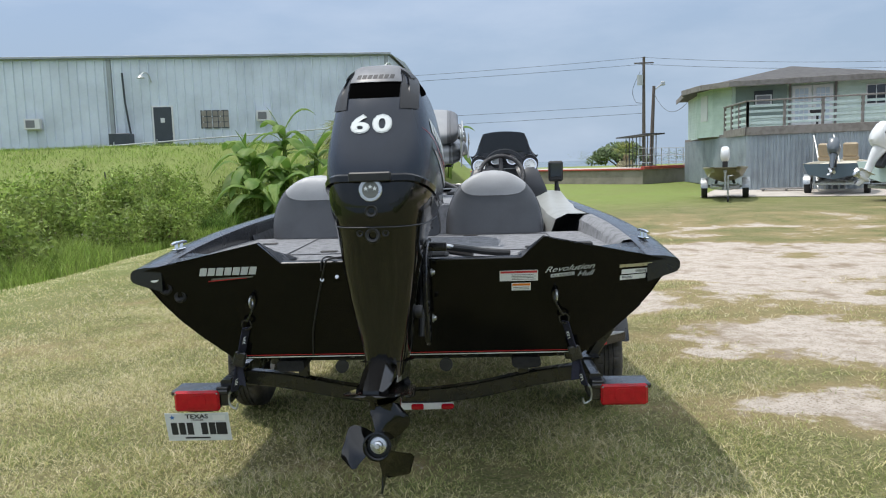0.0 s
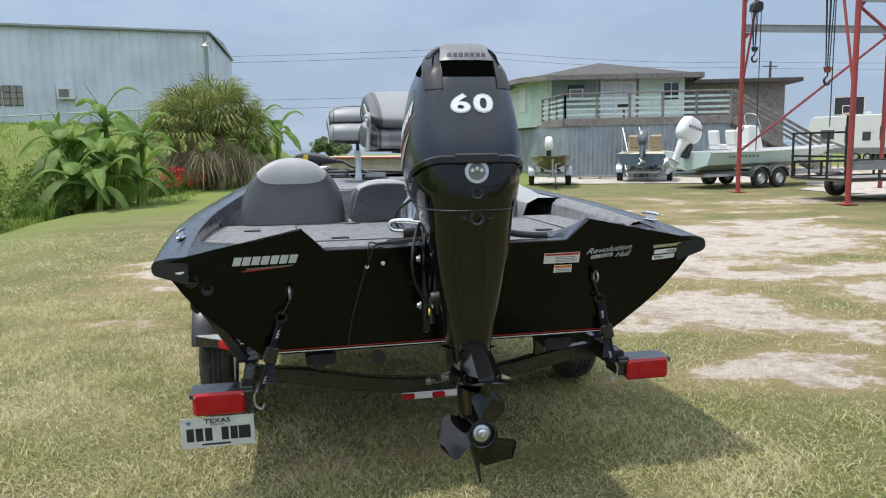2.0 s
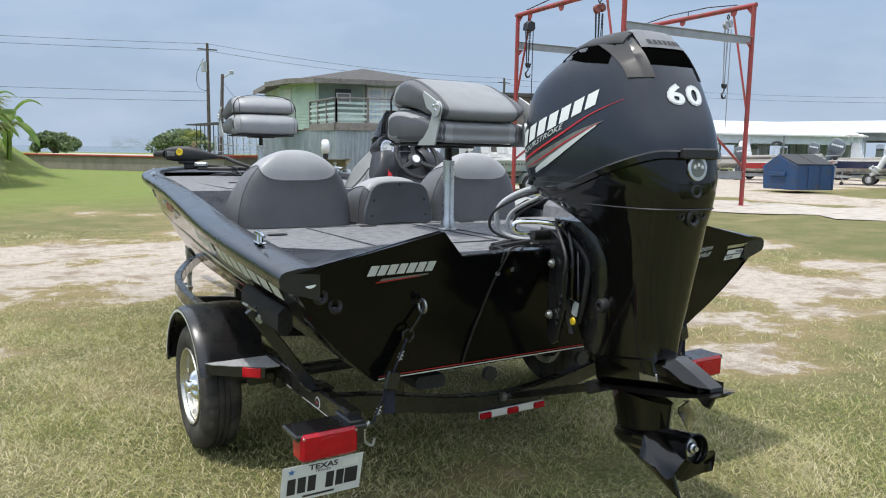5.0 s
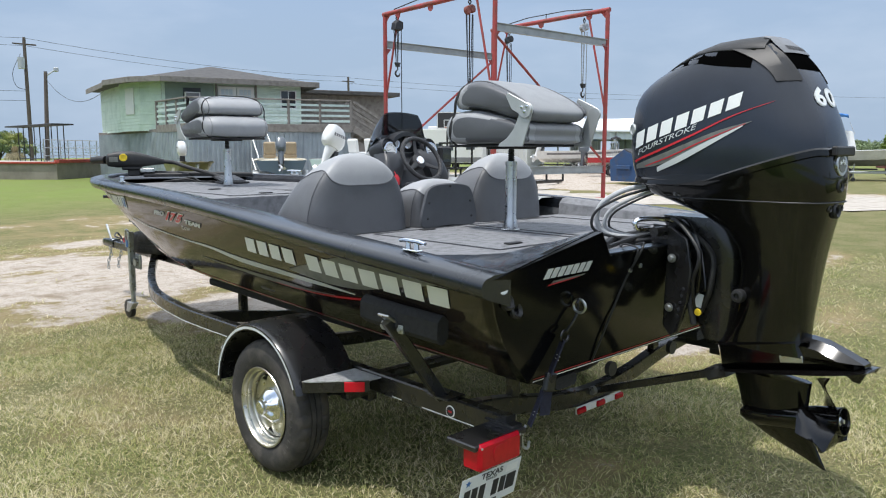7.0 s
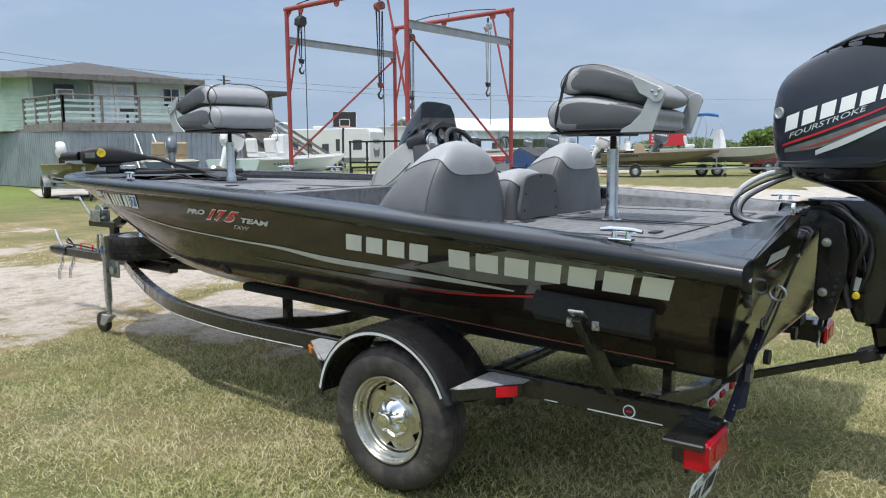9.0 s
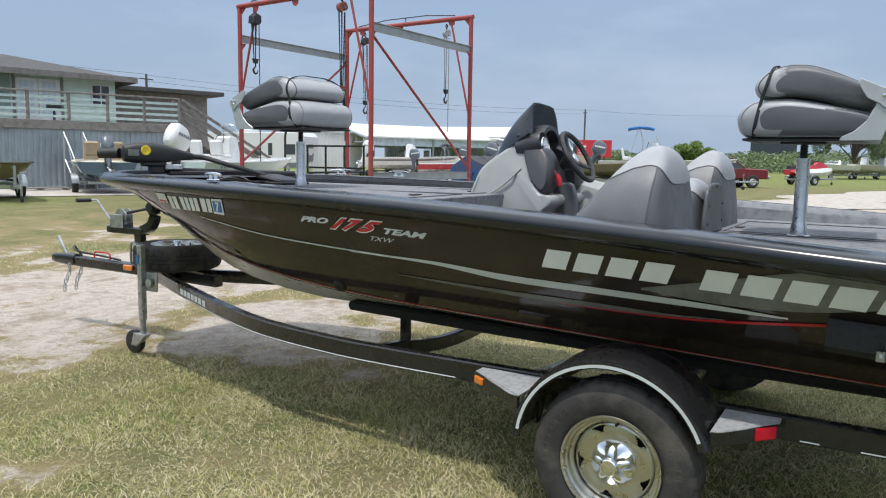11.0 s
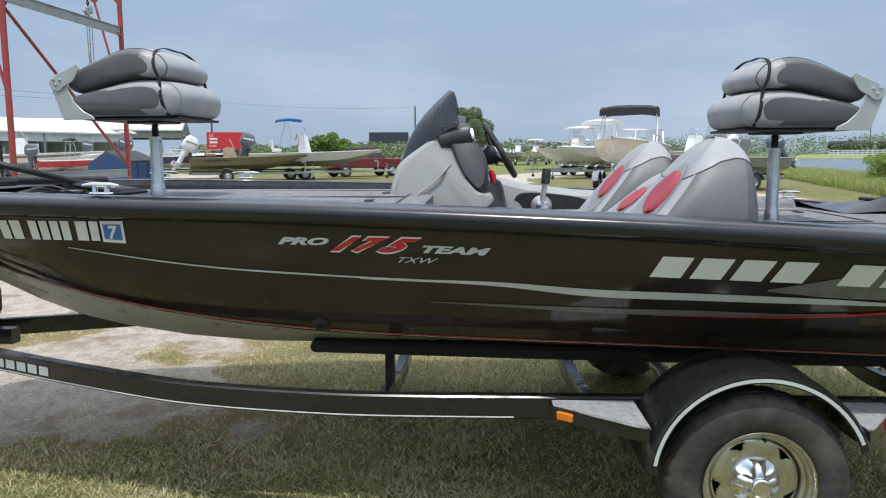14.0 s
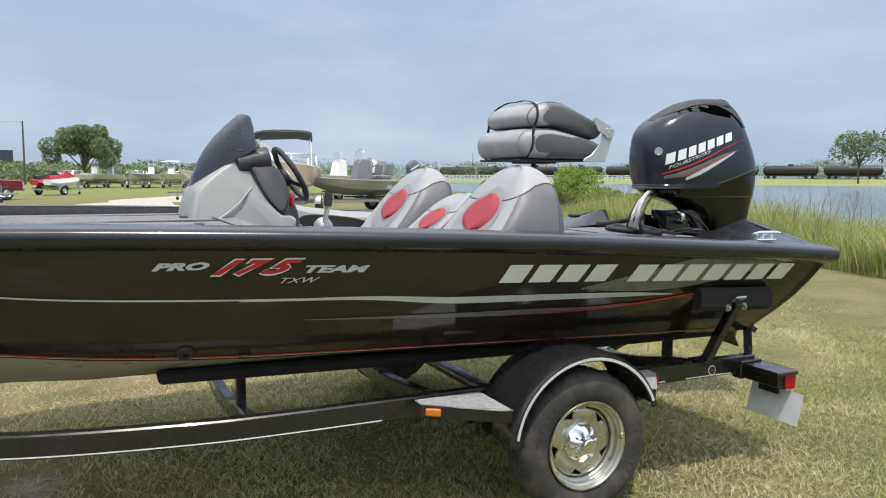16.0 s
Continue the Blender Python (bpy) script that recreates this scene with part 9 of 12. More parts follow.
for a in (FL, BL, FR, BR):
    bar("leg", [up_to(a, 0), up_to(a, GT)], 0.065, n=14)
    g = Geo()
    g.box((a[0], a[1], 0.012), (0.34, 0.34, 0.024), 0.004)
    part("foot_plate", g, RED_PAINT, gantry)
for a, b in ((BL, FL), (BR, FR)):
    A2, B2 = up_to(a, GT), up_to(b, GT)
    d = B2 - A2
    bar("top_beam", [A2 - d.normalized() * 0.07, B2 + d.normalized() * 0.07], 0.07, n=14)
    for t, z in ((0.15, 3.0), (0.85, 2.6)):
        e = A2 + d * t
        leg = a if t < 0.5 else b
        bar("knee_brace", [e, up_to(leg, z)], 0.032, n=8)
    for t in (0.14, 0.46, 0.86):
        e = A2 + d * t
        g = Geo()
        g.slab([(-0.12, 0.0), (0.12, 0.0), (0.09, -0.14), (0.0, -0.19), (-0.09, -0.14)], 0.03, Matrix(((d.normalized().x, 0, d.normalized().y, e.x), (d.normalized().y, 0, -d.normalized().x, e.y), (0, 1, 0, e.z - 0.03), (0, 0, 0, 1))))
        part("lug_plate", g, RED_PAINT, gantry)
    g = Geo()
    g.tube([A2 + d * 0.10 + Vector((0, 0, 0.09)), A2 + d * 0.34 + Vector((0, 0, 0.20)), A2 + d * 0.66 + Vector((0, 0, 0.20)), A2 + d * 0.88 + Vector((0, 0, 0.10))], 0.016, 6)
    g.tube([A2 + d * 0.5 + Vector((0, 0, 0.05)), A2 + d * 0.5 + Vector((0, 0, 0.2))], 0.014, 6)
    part("truss_rod", g, CHAIN, gantry, "thin dark truss rod")
for a, b, z in ((BL, BR, 4.75), (FL, FR, 4.68), (FL, FR, 0.90)):
    g = Geo()
    A2, B2 = up_to(a, z), up_to(b, z)
    sweep(g, [A2, B2], 0.016, 0.20, 0.003)
    sweep(g, [A2 + Vector((0, 0, 0.10)), B2 + Vector((0, 0, 0.10))], 0.10, 0.014, 0.003)
    sweep(g, [A2 - Vector((0, 0, 0.10)), B2 - Vector((0, 0, 0.10))], 0.10, 0.014, 0.003)
    part("cross_beam", g, BEAM_GREY, gantry, "grey galvanised cross beam")
bar("diagonal_brace", [up_to(FL, 4.5), up_to(FR, 1.1)], 0.036)
bar("diagonal_brace", [up_to(BR, 4.6), up_to(BL, 1.2)], 0.036)
for a, dx, dy in ((FL, 0.24, 0), (BL, 0.24, 0), (FR, -0.24, 0), (BR, -0.24, 0), (BL, 0, -0.24), (BR, 0, -0.24), (FL, 0, 0.24), (FR, 0, 0.24)):
    top = GT - 0.06 if dy else 4.62
    g = Geo()
    p, q, r = up_to(a, top), up_to(a, top - 0.26), up_to((a[0] + dx, a[1] + dy), top)
    o = Vector((0.012, 0, 0)) if dy else Vector((0, 0.012, 0))
    g.loft([[p + o, q + o, r + o], [p - o, q - o, r - o]])
    part("gusset", g, RED_PAINT, gantry)


def links(g, p0, p1, r=0.014, pitch=0.045):
    """A hanging chain: short links, each turned a quarter from the one before."""
    p0, p1 = Vector(p0), Vector(p1)
    L = (p1 - p0).length
    n = max(2, int(L / pitch))
    d = (p1 - p0) / n
    for i in range(n):
        a, c = p0 + d * (i - 0.15), p0 + d * (i + 1.15)
        s = Vector((r, 0, 0)) if i % 2 else Vector((0, r, 0))
        o = Vector((0, r * 0.42, 0)) if i % 2 else Vector((r * 0.42, 0, 0))
        m = (a + c) / 2
        ring = [a, m + s - d * 0.3, m + s + d * 0.3, c, m - s + d * 0.3, m - s - d * 0.3]
        g.loft([[q + o for q in ring], [q - o for q in ring]])


def hook(g, p, k=1.0):
    pts = [(0, 0, 0.10), (0, 0, 0.0), (-0.055, 0, -0.05), (-0.07, 0, -0.11), (-0.02, 0, -0.17), (0.05, 0, -0.15), (0.075, 0, -0.09)]
    g.tube(smooth([p + Vector(q) * k for q in pts], 4), [0.016 * k] * 8 + [0.024 * k] * 13 + [0.012 * k] * 4, 8)


def hoist(at, block, drop, strands, tail, chain, body, label, kind):
    """A chain hoist hung on the lug at the given point."""
    h = thing("chain_hoist", label, "hoist", group="chain hoists")
    p = Vector(at)
    g = Geo()
    g.tube([p + Vector((0, 0, -0.12)), p + Vector((0.05, 0, -0.20)), p + Vector((0, 0, -0.27)), p + Vector((-0.05, 0, -0.22)), p + Vector((-0.02, 0, -0.14))], 0.018, 8)
    part("top_hook", g, CHAIN, h)
    b = p + Vector((0, 0, -0.42))
    g = Geo()
    if kind == "box":
        g.slab([(-0.17, -0.12), (0.10, -0.14), (0.17, -0.06), (0.16, 0.12), (-0.02, 0.17), (-0.15, 0.07)], 0.22, Matrix(((1, 0, 0, b.x), (0, 0, -1, b.y + 0.11), (0, 1, 0, b.z), (0, 0, 0, 1))), bevel=0.025)
    else:
        for o in (-0.09, 0.09):
            g.lathe([(0, -0.05), (0.09, -0.05), (0.115, -0.03), (0.115, 0.03), (0.09, 0.05), (0, 0.05)], 22, mat=Matrix.Translation(b + Vector((o, 0, 0.05 if o > 0 else -0.02))) @ Matrix.Rotation(radians(80), 4, "X"))
        g.box(b + Vector((0, 0, 0.04)), (0.16, 0.10, 0.16), 0.02)
    part("hoist_block", g, body, h)
    for i in range(strands):
        g = Geo()
        x = -0.14 + 0.30 * i / max(1, strands - 1)
        end = p.z - 0.42 - drop
        xe = x * 0.35 if i < strands - 1 else x
        links(g, b + Vector((x, 0.03 * (i % 2), -0.10)), (p.x + xe, p.y + 0.03 * (i % 2), end if i < strands - 1 else p.z - 0.42 - tail))
        part("chain_strand", g, chain, h)
    e = Vector((p.x, p.y, p.z - 0.42 - drop))
    g = Geo()
    g.slab([(-0.10, 0.06), (0.10, 0.06), (0.06, -0.07), (-0.06, -0.07)], 0.09, Matrix(((1, 0, 0, e.x), (0, 0, -1, e.y + 0.045), (0, 1, 0, e.z), (0, 0, 0, 1))), bevel=0.015)
    part("hook_block", g, body if body is HOIST_RED else CHAIN, h)
    g = Geo()
    hook(g, e + Vector((0, 0, -0.15)), 1.2)
    part("load_hook", g, CHAIN, h)


def lug(a, b, t):
    return (a[0] + (b[0] - a[0]) * t, a[1] + (b[1] - a[1]) * t, GT)


hoist(lug(BL, FL, 0.13), 0, 1.15, 5, 4.0, CHAIN, CHAIN, "dark chain hoist with a hook hanging from the gantry", "box")
hoist(lug(BL, FL, 0.80), 0, 2.05, 6, 3.4, CHAIN, HOIST_RED, "rusty red chain hoist with long chains", "wheel")
hoist(lug(BR, FR, 0.16), 0, 2.0, 4, 2.6, CHAIN, CHAIN, "dark slim chain hoist on the gantry", "wheel")
hoist(lug(BR, FR, 0.82), 0, 1.75, 5, 3.0, CHAIN_PALE, CHAIN_PALE, "pale galvanised chain hoist on the gantry", "wheel")

# ---- boats, trailers and sheds of the yard ----
TYRE_FAR = mat("far_tyre", (0.03, 0.03, 0.03), 0.8, vary=0.2, scale=6)
VEST_GREY = mat("grey_gelcoat", (0.30, 0.31, 0.32), 0.35, vary=0.08, scale=3)
BEIGE_HULL = mat("beige_gelcoat", (0.68, 0.60, 0.49), 0.25, vary=0.05, scale=2, coat=0.5)
SILVER_HULL = mat("silver_hull_paint", (0.34, 0.36, 0.36), 0.3, vary=0.1, scale=2, metal=0.4)
WHITE_MOTOR = mat("white_motor_paint", (0.70, 0.71, 0.71), 0.3, vary=0.05, scale=4, coat=0.4)
GREY_MOTOR = mat("slate_motor_paint", (0.10, 0.12, 0.14), 0.3, vary=0.1, scale=4, coat=0.4)
CLEAR = mat("tinted_acrylic", (0.25, 0.30, 0.32), 0.05, alpha=0.35)
TAN_SEAT = mat("tan_vinyl", (0.36, 0.28, 0.18), 0.6, vary=0.15, scale=6)
CREAM = mat("cream_plastic", (0.60, 0.56, 0.46), 0.45, vary=0.1, scale=6)


def heading(x, y, x2, y2, z=0.0):
    """Pose at the stern that looks along the boat, +x to the bow."""
    return pose(x, y, z, 0, 0, math.degrees(math.atan2(y2 - y, x2 - x)))


def far_wheel(parent, x, y, r=0.31, w=0.2):
    m = pose(x, y, r, 90, 0, 0)
    wh2 = part("wheel", Geo().lathe([(r * 0.58, -w / 2), (r * 0.9, -w / 2), (r, -w * 0.32), (r, w * 0.32), (r * 0.9, w / 2), (r * 0.58, w / 2), (r * 0.55, 0), (r * 0.58, -w / 2)], 22, mat=m, caps=False), TYRE_FAR, parent)
    part("hub", Geo().lathe([(0, -w * 0.3), (r * 0.3, -w * 0.42), (r * 0.5, -w * 0.25), (r * 0.57, -w * 0.4), (r * 0.57, w * 0.4), (r * 0.5, w * 0.25), (r * 0.3, w * 0.42), (0, w * 0.3)], 16, mat=m), ALU, wh2)


def far_trailer(at, L, beam, label, m=None, axles=1, jack=True):
    t = thing("boat_trailer", label, "trailer", at=at, group="boat trailers")
    m = m or GALV
    for s in (-1, 1):
        g = Geo()
        sweep(g, [(0.1, s * beam * 0.30, 0.42), (L * 0.62, s * beam * 0.30, 0.42), (L * 0.95, s * 0.06, 0.42)], 0.06, 0.11, 0.01)
        part("side_rail", g, m, t)
        g = Geo()
        sweep(g, [(0.0, s * beam * 0.2, 0.56), (L * 0.6, s * beam * 0.2, 0.56)], 0.09, 0.06, 0.01)
        part("bunk", g, DARK_TRIM, t)
        for k in range(axles):
            x = L * 0.30 + k * 0.78
            far_wheel(t, x, s * (beam * 0.5 - 0.04))
            g = Geo()
            rr = []
            for i in range(11):
                a = radians(8 + 164 * i / 10)
                c, z = x - 0.40 * math.cos(a), 0.30 + 0.40 * math.sin(a)
                rr.append([(c, s * (beam * 0.5 - 0.16), z), (c, s * (beam * 0.5 + 0.08), z), (c, s * (beam * 0.5 + 0.08), z + 0.02), (c, s * (beam * 0.5 - 0.16), z + 0.02)])
            g.loft(rr)
            part("fender", g, m, t)
    for x in (0.15, L * 0.3, L * 0.55):
        g = Geo()
        g.box((x, 0, 0.40), (0.07, beam * 0.62 if x < L * .2 or x > L * .5 else beam * 0.9, 0.08), 0.01)
        part("cross_member", g, m, t)
    g = Geo()
    sweep(g, [(L * 0.6, 0, 0.42), (L * 1.16, 0, 0.44)], 0.07, 0.10, 0.01)
    part("tongue", g, m, t)
    g = Geo()
    g.box((L * 0.985, 0, 0.72), (0.07, 0.07, 0.56), 0.01)
    g.box((L * 0.965, 0, 0.98), (0.16, 0.12, 0.10), 0.02)
    part("winch_post", g, m, t)
    if jack:
        g = Geo()
        g.tube([(L * 1.06, 0.09, 0.12), (L * 1.06, 0.09, 0.85)], 0.03, 10)
        g.tube([(L * 1.06, 0.09, 0.83), (L * 1.06, 0.24, 0.85)], 0.012, 6)
        part("jack", g, m, t)
        far_small = Geo().lathe([(0, -0.03), (0.09, -0.03), (0.1, 0), (0.09, 0.03), (0, 0.03)], 16, mat=pose(L * 1.06, 0.09, 0.10, 90, 0, 0))
        part("jack_wheel", far_small, DARK_TRIM, t)
    return t


def far_motor(at, m, label, k=1.0, tilt=20.0):
    """Outboard: +x aft side is -x; stands on the transom at z of at."""
    t = thing("outboard_motor", label, "outboard motor", at=at @ Matrix.Rotation(radians(tilt), 4, "Y") @ Matrix.Scale(k, 4), group="yard outboards")
    rr = []
    for z, f, r, w in ((0.22, 0.10, -0.34, 0.14), (0.30, 0.17, -0.42, 0.18), (0.42, 0.20, -0.44, 0.20), (0.55, 0.18, -0.43, 0.20), (0.68, 0.12, -0.40, 0.18), (0.76, 0.04, -0.36, 0.15), (0.80, -0.06, -0.28, 0.09)):
        ring = []
        for i in range(24):
            a = 2 * math.pi * i / 24
            c, s = math.cos(a), math.sin(a)
            ring.append(((f + r) / 2 + (f - r) / 2 * math.copysign(abs(c) ** 0.6, c), w * math.copysign(abs(s) ** 0.6, s), z))
        rr.append(ring)
    cw = part("cowl", Geo().loft(rr), m, t)
    for s in (-1, 1):
        g = Geo()
        for i in range(6):
            g.box((-0.30 + i * 0.075, s * 0.199, 0.52 + i * 0.012), (0.055, 0.006, 0.07), 0.001)
        part("word_mark", g, RV_GREY if m is WHITE_MOTOR else WHITE_DECAL, cw)
    g = Geo()
    rr = []
    for z, f, r, w in ((0.22, 0.05, -0.30, 0.12), (0.10, -0.02, -0.30, 0.10), (-0.10, -0.08, -0.28, 0.07), (-0.32, -0.08, -0.27, 0.045), (-0.40, -0.06, -0.34, 0.05), (-0.52, -0.10, -0.28, 0.035), (-0.72, -0.20, -0.30, 0.012)):
        rr.append([((f + r) / 2 + (f - r) / 2 * math.cos(2 * math.pi * i / 16), w * math.sin(2 * math.pi * i / 16), z) for i in range(16)])
    part("leg", Geo().loft(rr), m, t)
    g = Geo()
    g.box((-0.22, 0, -0.37), (0.36, 0.22, 0.015), 0.005)
    part("plate", g, m, t)
    g = Geo()
    g.box((0.04, 0, 0.02), (0.12, 0.22, 0.36), 0.02)
    part("clamp_bracket", g, DARK_TRIM, t)
    ax2 = Matrix.Translation((-0.08, 0, -0.52)) @ Matrix.Rotation(radians(-90), 4, "Y")
    part("gear_case", Geo().lathe([(0, -0.06), (0.04, 0.0), (0.055, 0.1), (0.05, 0.26), (0, 0.27)], 14, mat=ax2), m, t)
    pr = part("propeller", Geo().lathe([(0, 0.27), (0.05, 0.28), (0.045, 0.36), (0, 0.37)], 14, mat=ax2), ALU, t)
    for i in range(3):
        a = radians(20 + 120 * i)
        g = Geo()
        q = [ax2 @ Vector((r * math.cos(a + o), r * math.sin(a + o), h)) for r, o, h in ((0.05, -0.3, 0.29), (0.13, -0.45, 0.28), (0.165, 0, 0.31), (0.13, 0.45, 0.345), (0.05, 0.3, 0.34))]
        g.loft([q, [p + Vector((0.008, 0, 0)) for p in q]])
        part("blade", g, ALU, pr)
    return t


def far_boat(at, L, beam, z0, depth, side, bottom, label, inside=None, sheer=0.18, bow=2.2, square=0.0, rise=0.55, console=None, wind=None, bimini=None, tower=None, stripe=None, seats=None, marks=None, rail=False):
    """An open boat with its transom at the origin and the bow along +x; z0 is the keel's height."""
    t = thing("boat", label, "boat", at=at, group="boats in the yard")
    inside = inside or side
    sec = []
    N2 = 22
    for i in range(N2 + 1):
        u = i / N2
        b = beam / 2 * (1 - (1 - square) * max(0, (u - 0.42) / 0.58) ** bow) * (0.94 + 0.06 * min(1, u / 0.3))
        zs = z0 + depth + sheer * u ** 2
        zk = z0 + (depth * 0.92 + sheer) * max(0, (u - rise) / (1 - rise)) ** 2.1
        zc = zk + (zs - zk) * (0.34 + 0.12 * u)
        bc = b * (0.84 - 0.14 * u)
        sec.append((u * L, max(b, 0.012), bc, zk, min(zc, zs - 0.01), zs))
    g = Geo()
    g.loft([[(x, -bc, zc), (x, -bc * 0.5, (zk * 0.6 + zc * 0.4)), (x, 0, zk), (x, bc * 0.5, (zk * 0.6 + zc * 0.4)), (x, bc, zc)] for x, b, bc, zk, zc, zs in sec], closed=False)
    part("hull_bottom", g, bottom, t)
    for s in (-1, 1):
        g = Geo()
        g.loft([[(x, s * bc, zc), (x + 0.02, s * (bc * 0.45 + b * 0.55), (zc * 0.5 + zs * 0.5)), (x + 0.05 * (x / L), s * b, zs)] for x, b, bc, zk, zc, zs in sec], closed=False)
        part("hull_side", g, side, t)
        g = Geo()
        g.loft([[(x + 0.05 * x / L, s * b, zs - 0.03), (x + 0.05 * x / L, s * (b + 0.025), zs - 0.015), (x + 0.05 * x / L, s * (b + 0.02), zs + 0.015), (x, s * max(b - 0.11, 0), zs + 0.02), (x, s * max(b - 0.12, 0), zs - 0.16)] for x, b, bc, zk, zc, zs in sec], closed=False)
        part("gunwale", g, inside, t)
        if stripe is not None:
            g = Geo()
            g.loft([[(x + 0.03, s * (bc * 0.45 + b * 0.55 + 0.006), zc * 0.5 + zs * 0.5), (x + 0.045, s * (bc * 0.2 + b * 0.8 + 0.006), zc * 0.25 + zs * 0.75)] for x, b, bc, zk, zc, zs in sec[2:19]], closed=False)
            part("side_stripe", g, stripe, t)
        if marks is not None:
            for k in range(8):
                x = L * 0.12 + k * 0.16
                i = min(N2, int(x / L * N2))
                _, b, bc, zk, zc, zs = sec[i]
                g = Geo()
                g.box((x, s * (bc * 0.3 + b * 0.7 + 0.008), zc * 0.35 + zs * 0.65), (0.11, 0.01, 0.09), 0.002)
                part("mark_block", g, marks, t)
    g = Geo()
    x, b, bc, zk, zc, zs = sec[0]
    g.loft([[(-0.0, -b, zs), (0, -bc, zc), (0, 0, zk), (0, bc, zc), (0, b, zs)], [(0.05, -b, zs), (0.05, -bc, zc), (0.05, 0, zk), (0.05, bc, zc), (0.05, b, zs)]])
    part("transom", g, side, t)
    g = Geo()
    g.loft([[(x, -max(b - 0.11, 0), zs - (0.16 if x < L * 0.6 else 0.05)), (x, max(b - 0.11, 0), zs - (0.16 if x < L * 0.6 else 0.05))] for x, b, bc, zk, zc, zs in sec], closed=False)
    part("deck", g, inside, t)
    if square > 0:
        x, b, bc, zk, zc, zs = sec[-1]
        g = Geo()
        g.loft([[(x, -b, zs), (x, -bc, zc), (x, 0, zk), (x, bc, zc), (x, b, zs)], [(x + 0.04, -b, zs), (x + 0.03, -bc, zc), (x + 0.03, 0, zk), (x + 0.03, bc, zc), (x + 0.04, b, zs)]])
        part("bow_plate", g, side, t)
    zt = z0 + depth + 0.05
    if console:
        cx, ch, cm = console
        g = Geo()
        g.loft([[(cx - 0.35, -0.32, zt - 0.2), (cx + 0.40, -0.32, zt - 0.2), (cx + 0.40, 0.32, zt - 0.2), (cx - 0.35, 0.32, zt - 0.2)], [(cx - 0.30, -0.30, zt + ch), (cx + 0.16, -0.28, zt + ch), (cx + 0.16, 0.28, zt + ch), (cx - 0.30, 0.30, zt + ch)],
                [(cx - 0.18, -0.25, zt + ch + 0.08), (cx + 0.10, -0.25, zt + ch + 0.06), (cx + 0.10, 0.25, zt + ch + 0.06), (cx - 0.18, 0.25, zt + ch + 0.08)]])
        cn = part("console", g, cm, t)
        g = Geo()
        g.loft([[(cx + 0.24, y, zt + ch * 0.9), (cx + 0.02, y * 0.8, zt + ch + 0.42)] for y in (-0.3, -0.2, 0, 0.2, 0.3)], closed=False)
        ws = part("windscreen", g, CLEAR, cn, "clear acrylic windscreen")
        ws.visible_shadow = False
        g = Geo()
        g.tube(smooth([(cx + 0.24, -0.3, zt + ch * 0.9), (cx + 0.02, -0.25, zt + ch + 0.42), (cx + 0.02, 0.25, zt + ch + 0.42), (cx + 0.24, 0.3, zt + ch * 0.9)], 4), 0.014, 6)
        part("grab_rail", g, ALU, cn)
        g = Geo()
        g.tube([(cx - 0.42 + 0.05 * math.sin(a), 0.17 * math.cos(a), zt + ch - 0.06 + 0.17 * math.sin(a)) for a in [2 * math.pi * i / 16 for i in range(17)]], 0.014, 6)
        part("steering_wheel", g, DARK_TRIM, cn)
    for sx, sm in (seats or ()):
        for y in (-0.4, 0.4):
            g = Geo()
            g.box((sx, y, zt + 0.12), (0.5, 0.5, 0.18), 0.05)
            g.box((sx - 0.24, y, zt + 0.42), (0.14, 0.48, 0.5), 0.05, mat=Matrix.Rotation(radians(-10), 4, "Y"))
            part("seat", g, sm, t)
    if wind:
        wx, wh3 = wind
        i = int(wx / L * N2)
        bb = sec[i][1] - 0.08
        pts = [(wx - 0.9, -bb), (wx + 0.15, -bb * 0.82), (wx + 0.5, -bb * 0.3), (wx + 0.5, bb * 0.3), (wx + 0.15, bb * 0.82), (wx - 0.9, bb)]
        g = Geo()
        g.loft([[(x, y, zt), (x - 0.32, y * 0.94, zt + wh3)] for x, y in pts], closed=False)
        w2 = part("windscreen", g, CLEAR, t, "tinted wrap-around windscreen")
        w2.visible_shadow = False
        g = Geo()
        g.tube([(x - 0.32, y * 0.94, zt + wh3) for x, y in pts], 0.018, 6)
        for x, y in pts:
            g.tube([(x, y, zt), (x - 0.32, y * 0.94, zt + wh3)], 0.014, 6)
        part("screen_frame", g, ALU, w2)
        g = Geo()
        rr = []
        for x, b, bc, zk, zc, zs in sec[i:]:
            rr.append([(x, -max(b - 0.1, 0), zs), (x, -b * 0.45, zs + 0.12 * b), (x, b * 0.45, zs + 0.12 * b), (x, max(b - 0.1, 0), zs)])
        g.loft(rr, closed=False)
        part("foredeck", g, inside, t)
    if rail:
        g = Geo()
        for s in (-1, 1):
            g.tube(smooth([(sec[i][0], s * max(sec[i][1] - 0.06, 0), sec[i][5] + h) for i, h in ((10, 0.02), (12, 0.22), (16, 0.26), (20, 0.26), (22, 0.24))], 4), 0.016, 6)
        part("bow_rail", g, ALU, t)
    if bimini or tower:
        bx, bz, bl, bm = bimini or tower
        hw = beam / 2 - 0.2
        fr = None
        for s in (-1, 1):
            g = Geo()
            g.tube(smooth([(bx + (0.5 if tower else 0.0), s * hw, zt), (bx + 0.12, s * hw * 0.95, zt + (bz - zt) * 0.6), (bx - 0.1, s * hw * 0.82, bz)], 4), 0.03 if tower else 0.014, 8)
            g.tube([(bx - bl * 0.45, s * hw, zt), (bx - bl * 0.1, s * hw * 0.85, bz)], 0.022 if tower else 0.014, 8)
            part("canopy_frame", g, WHITE_WIN if tower else ALU, t)
        g = Geo()
        rr = []
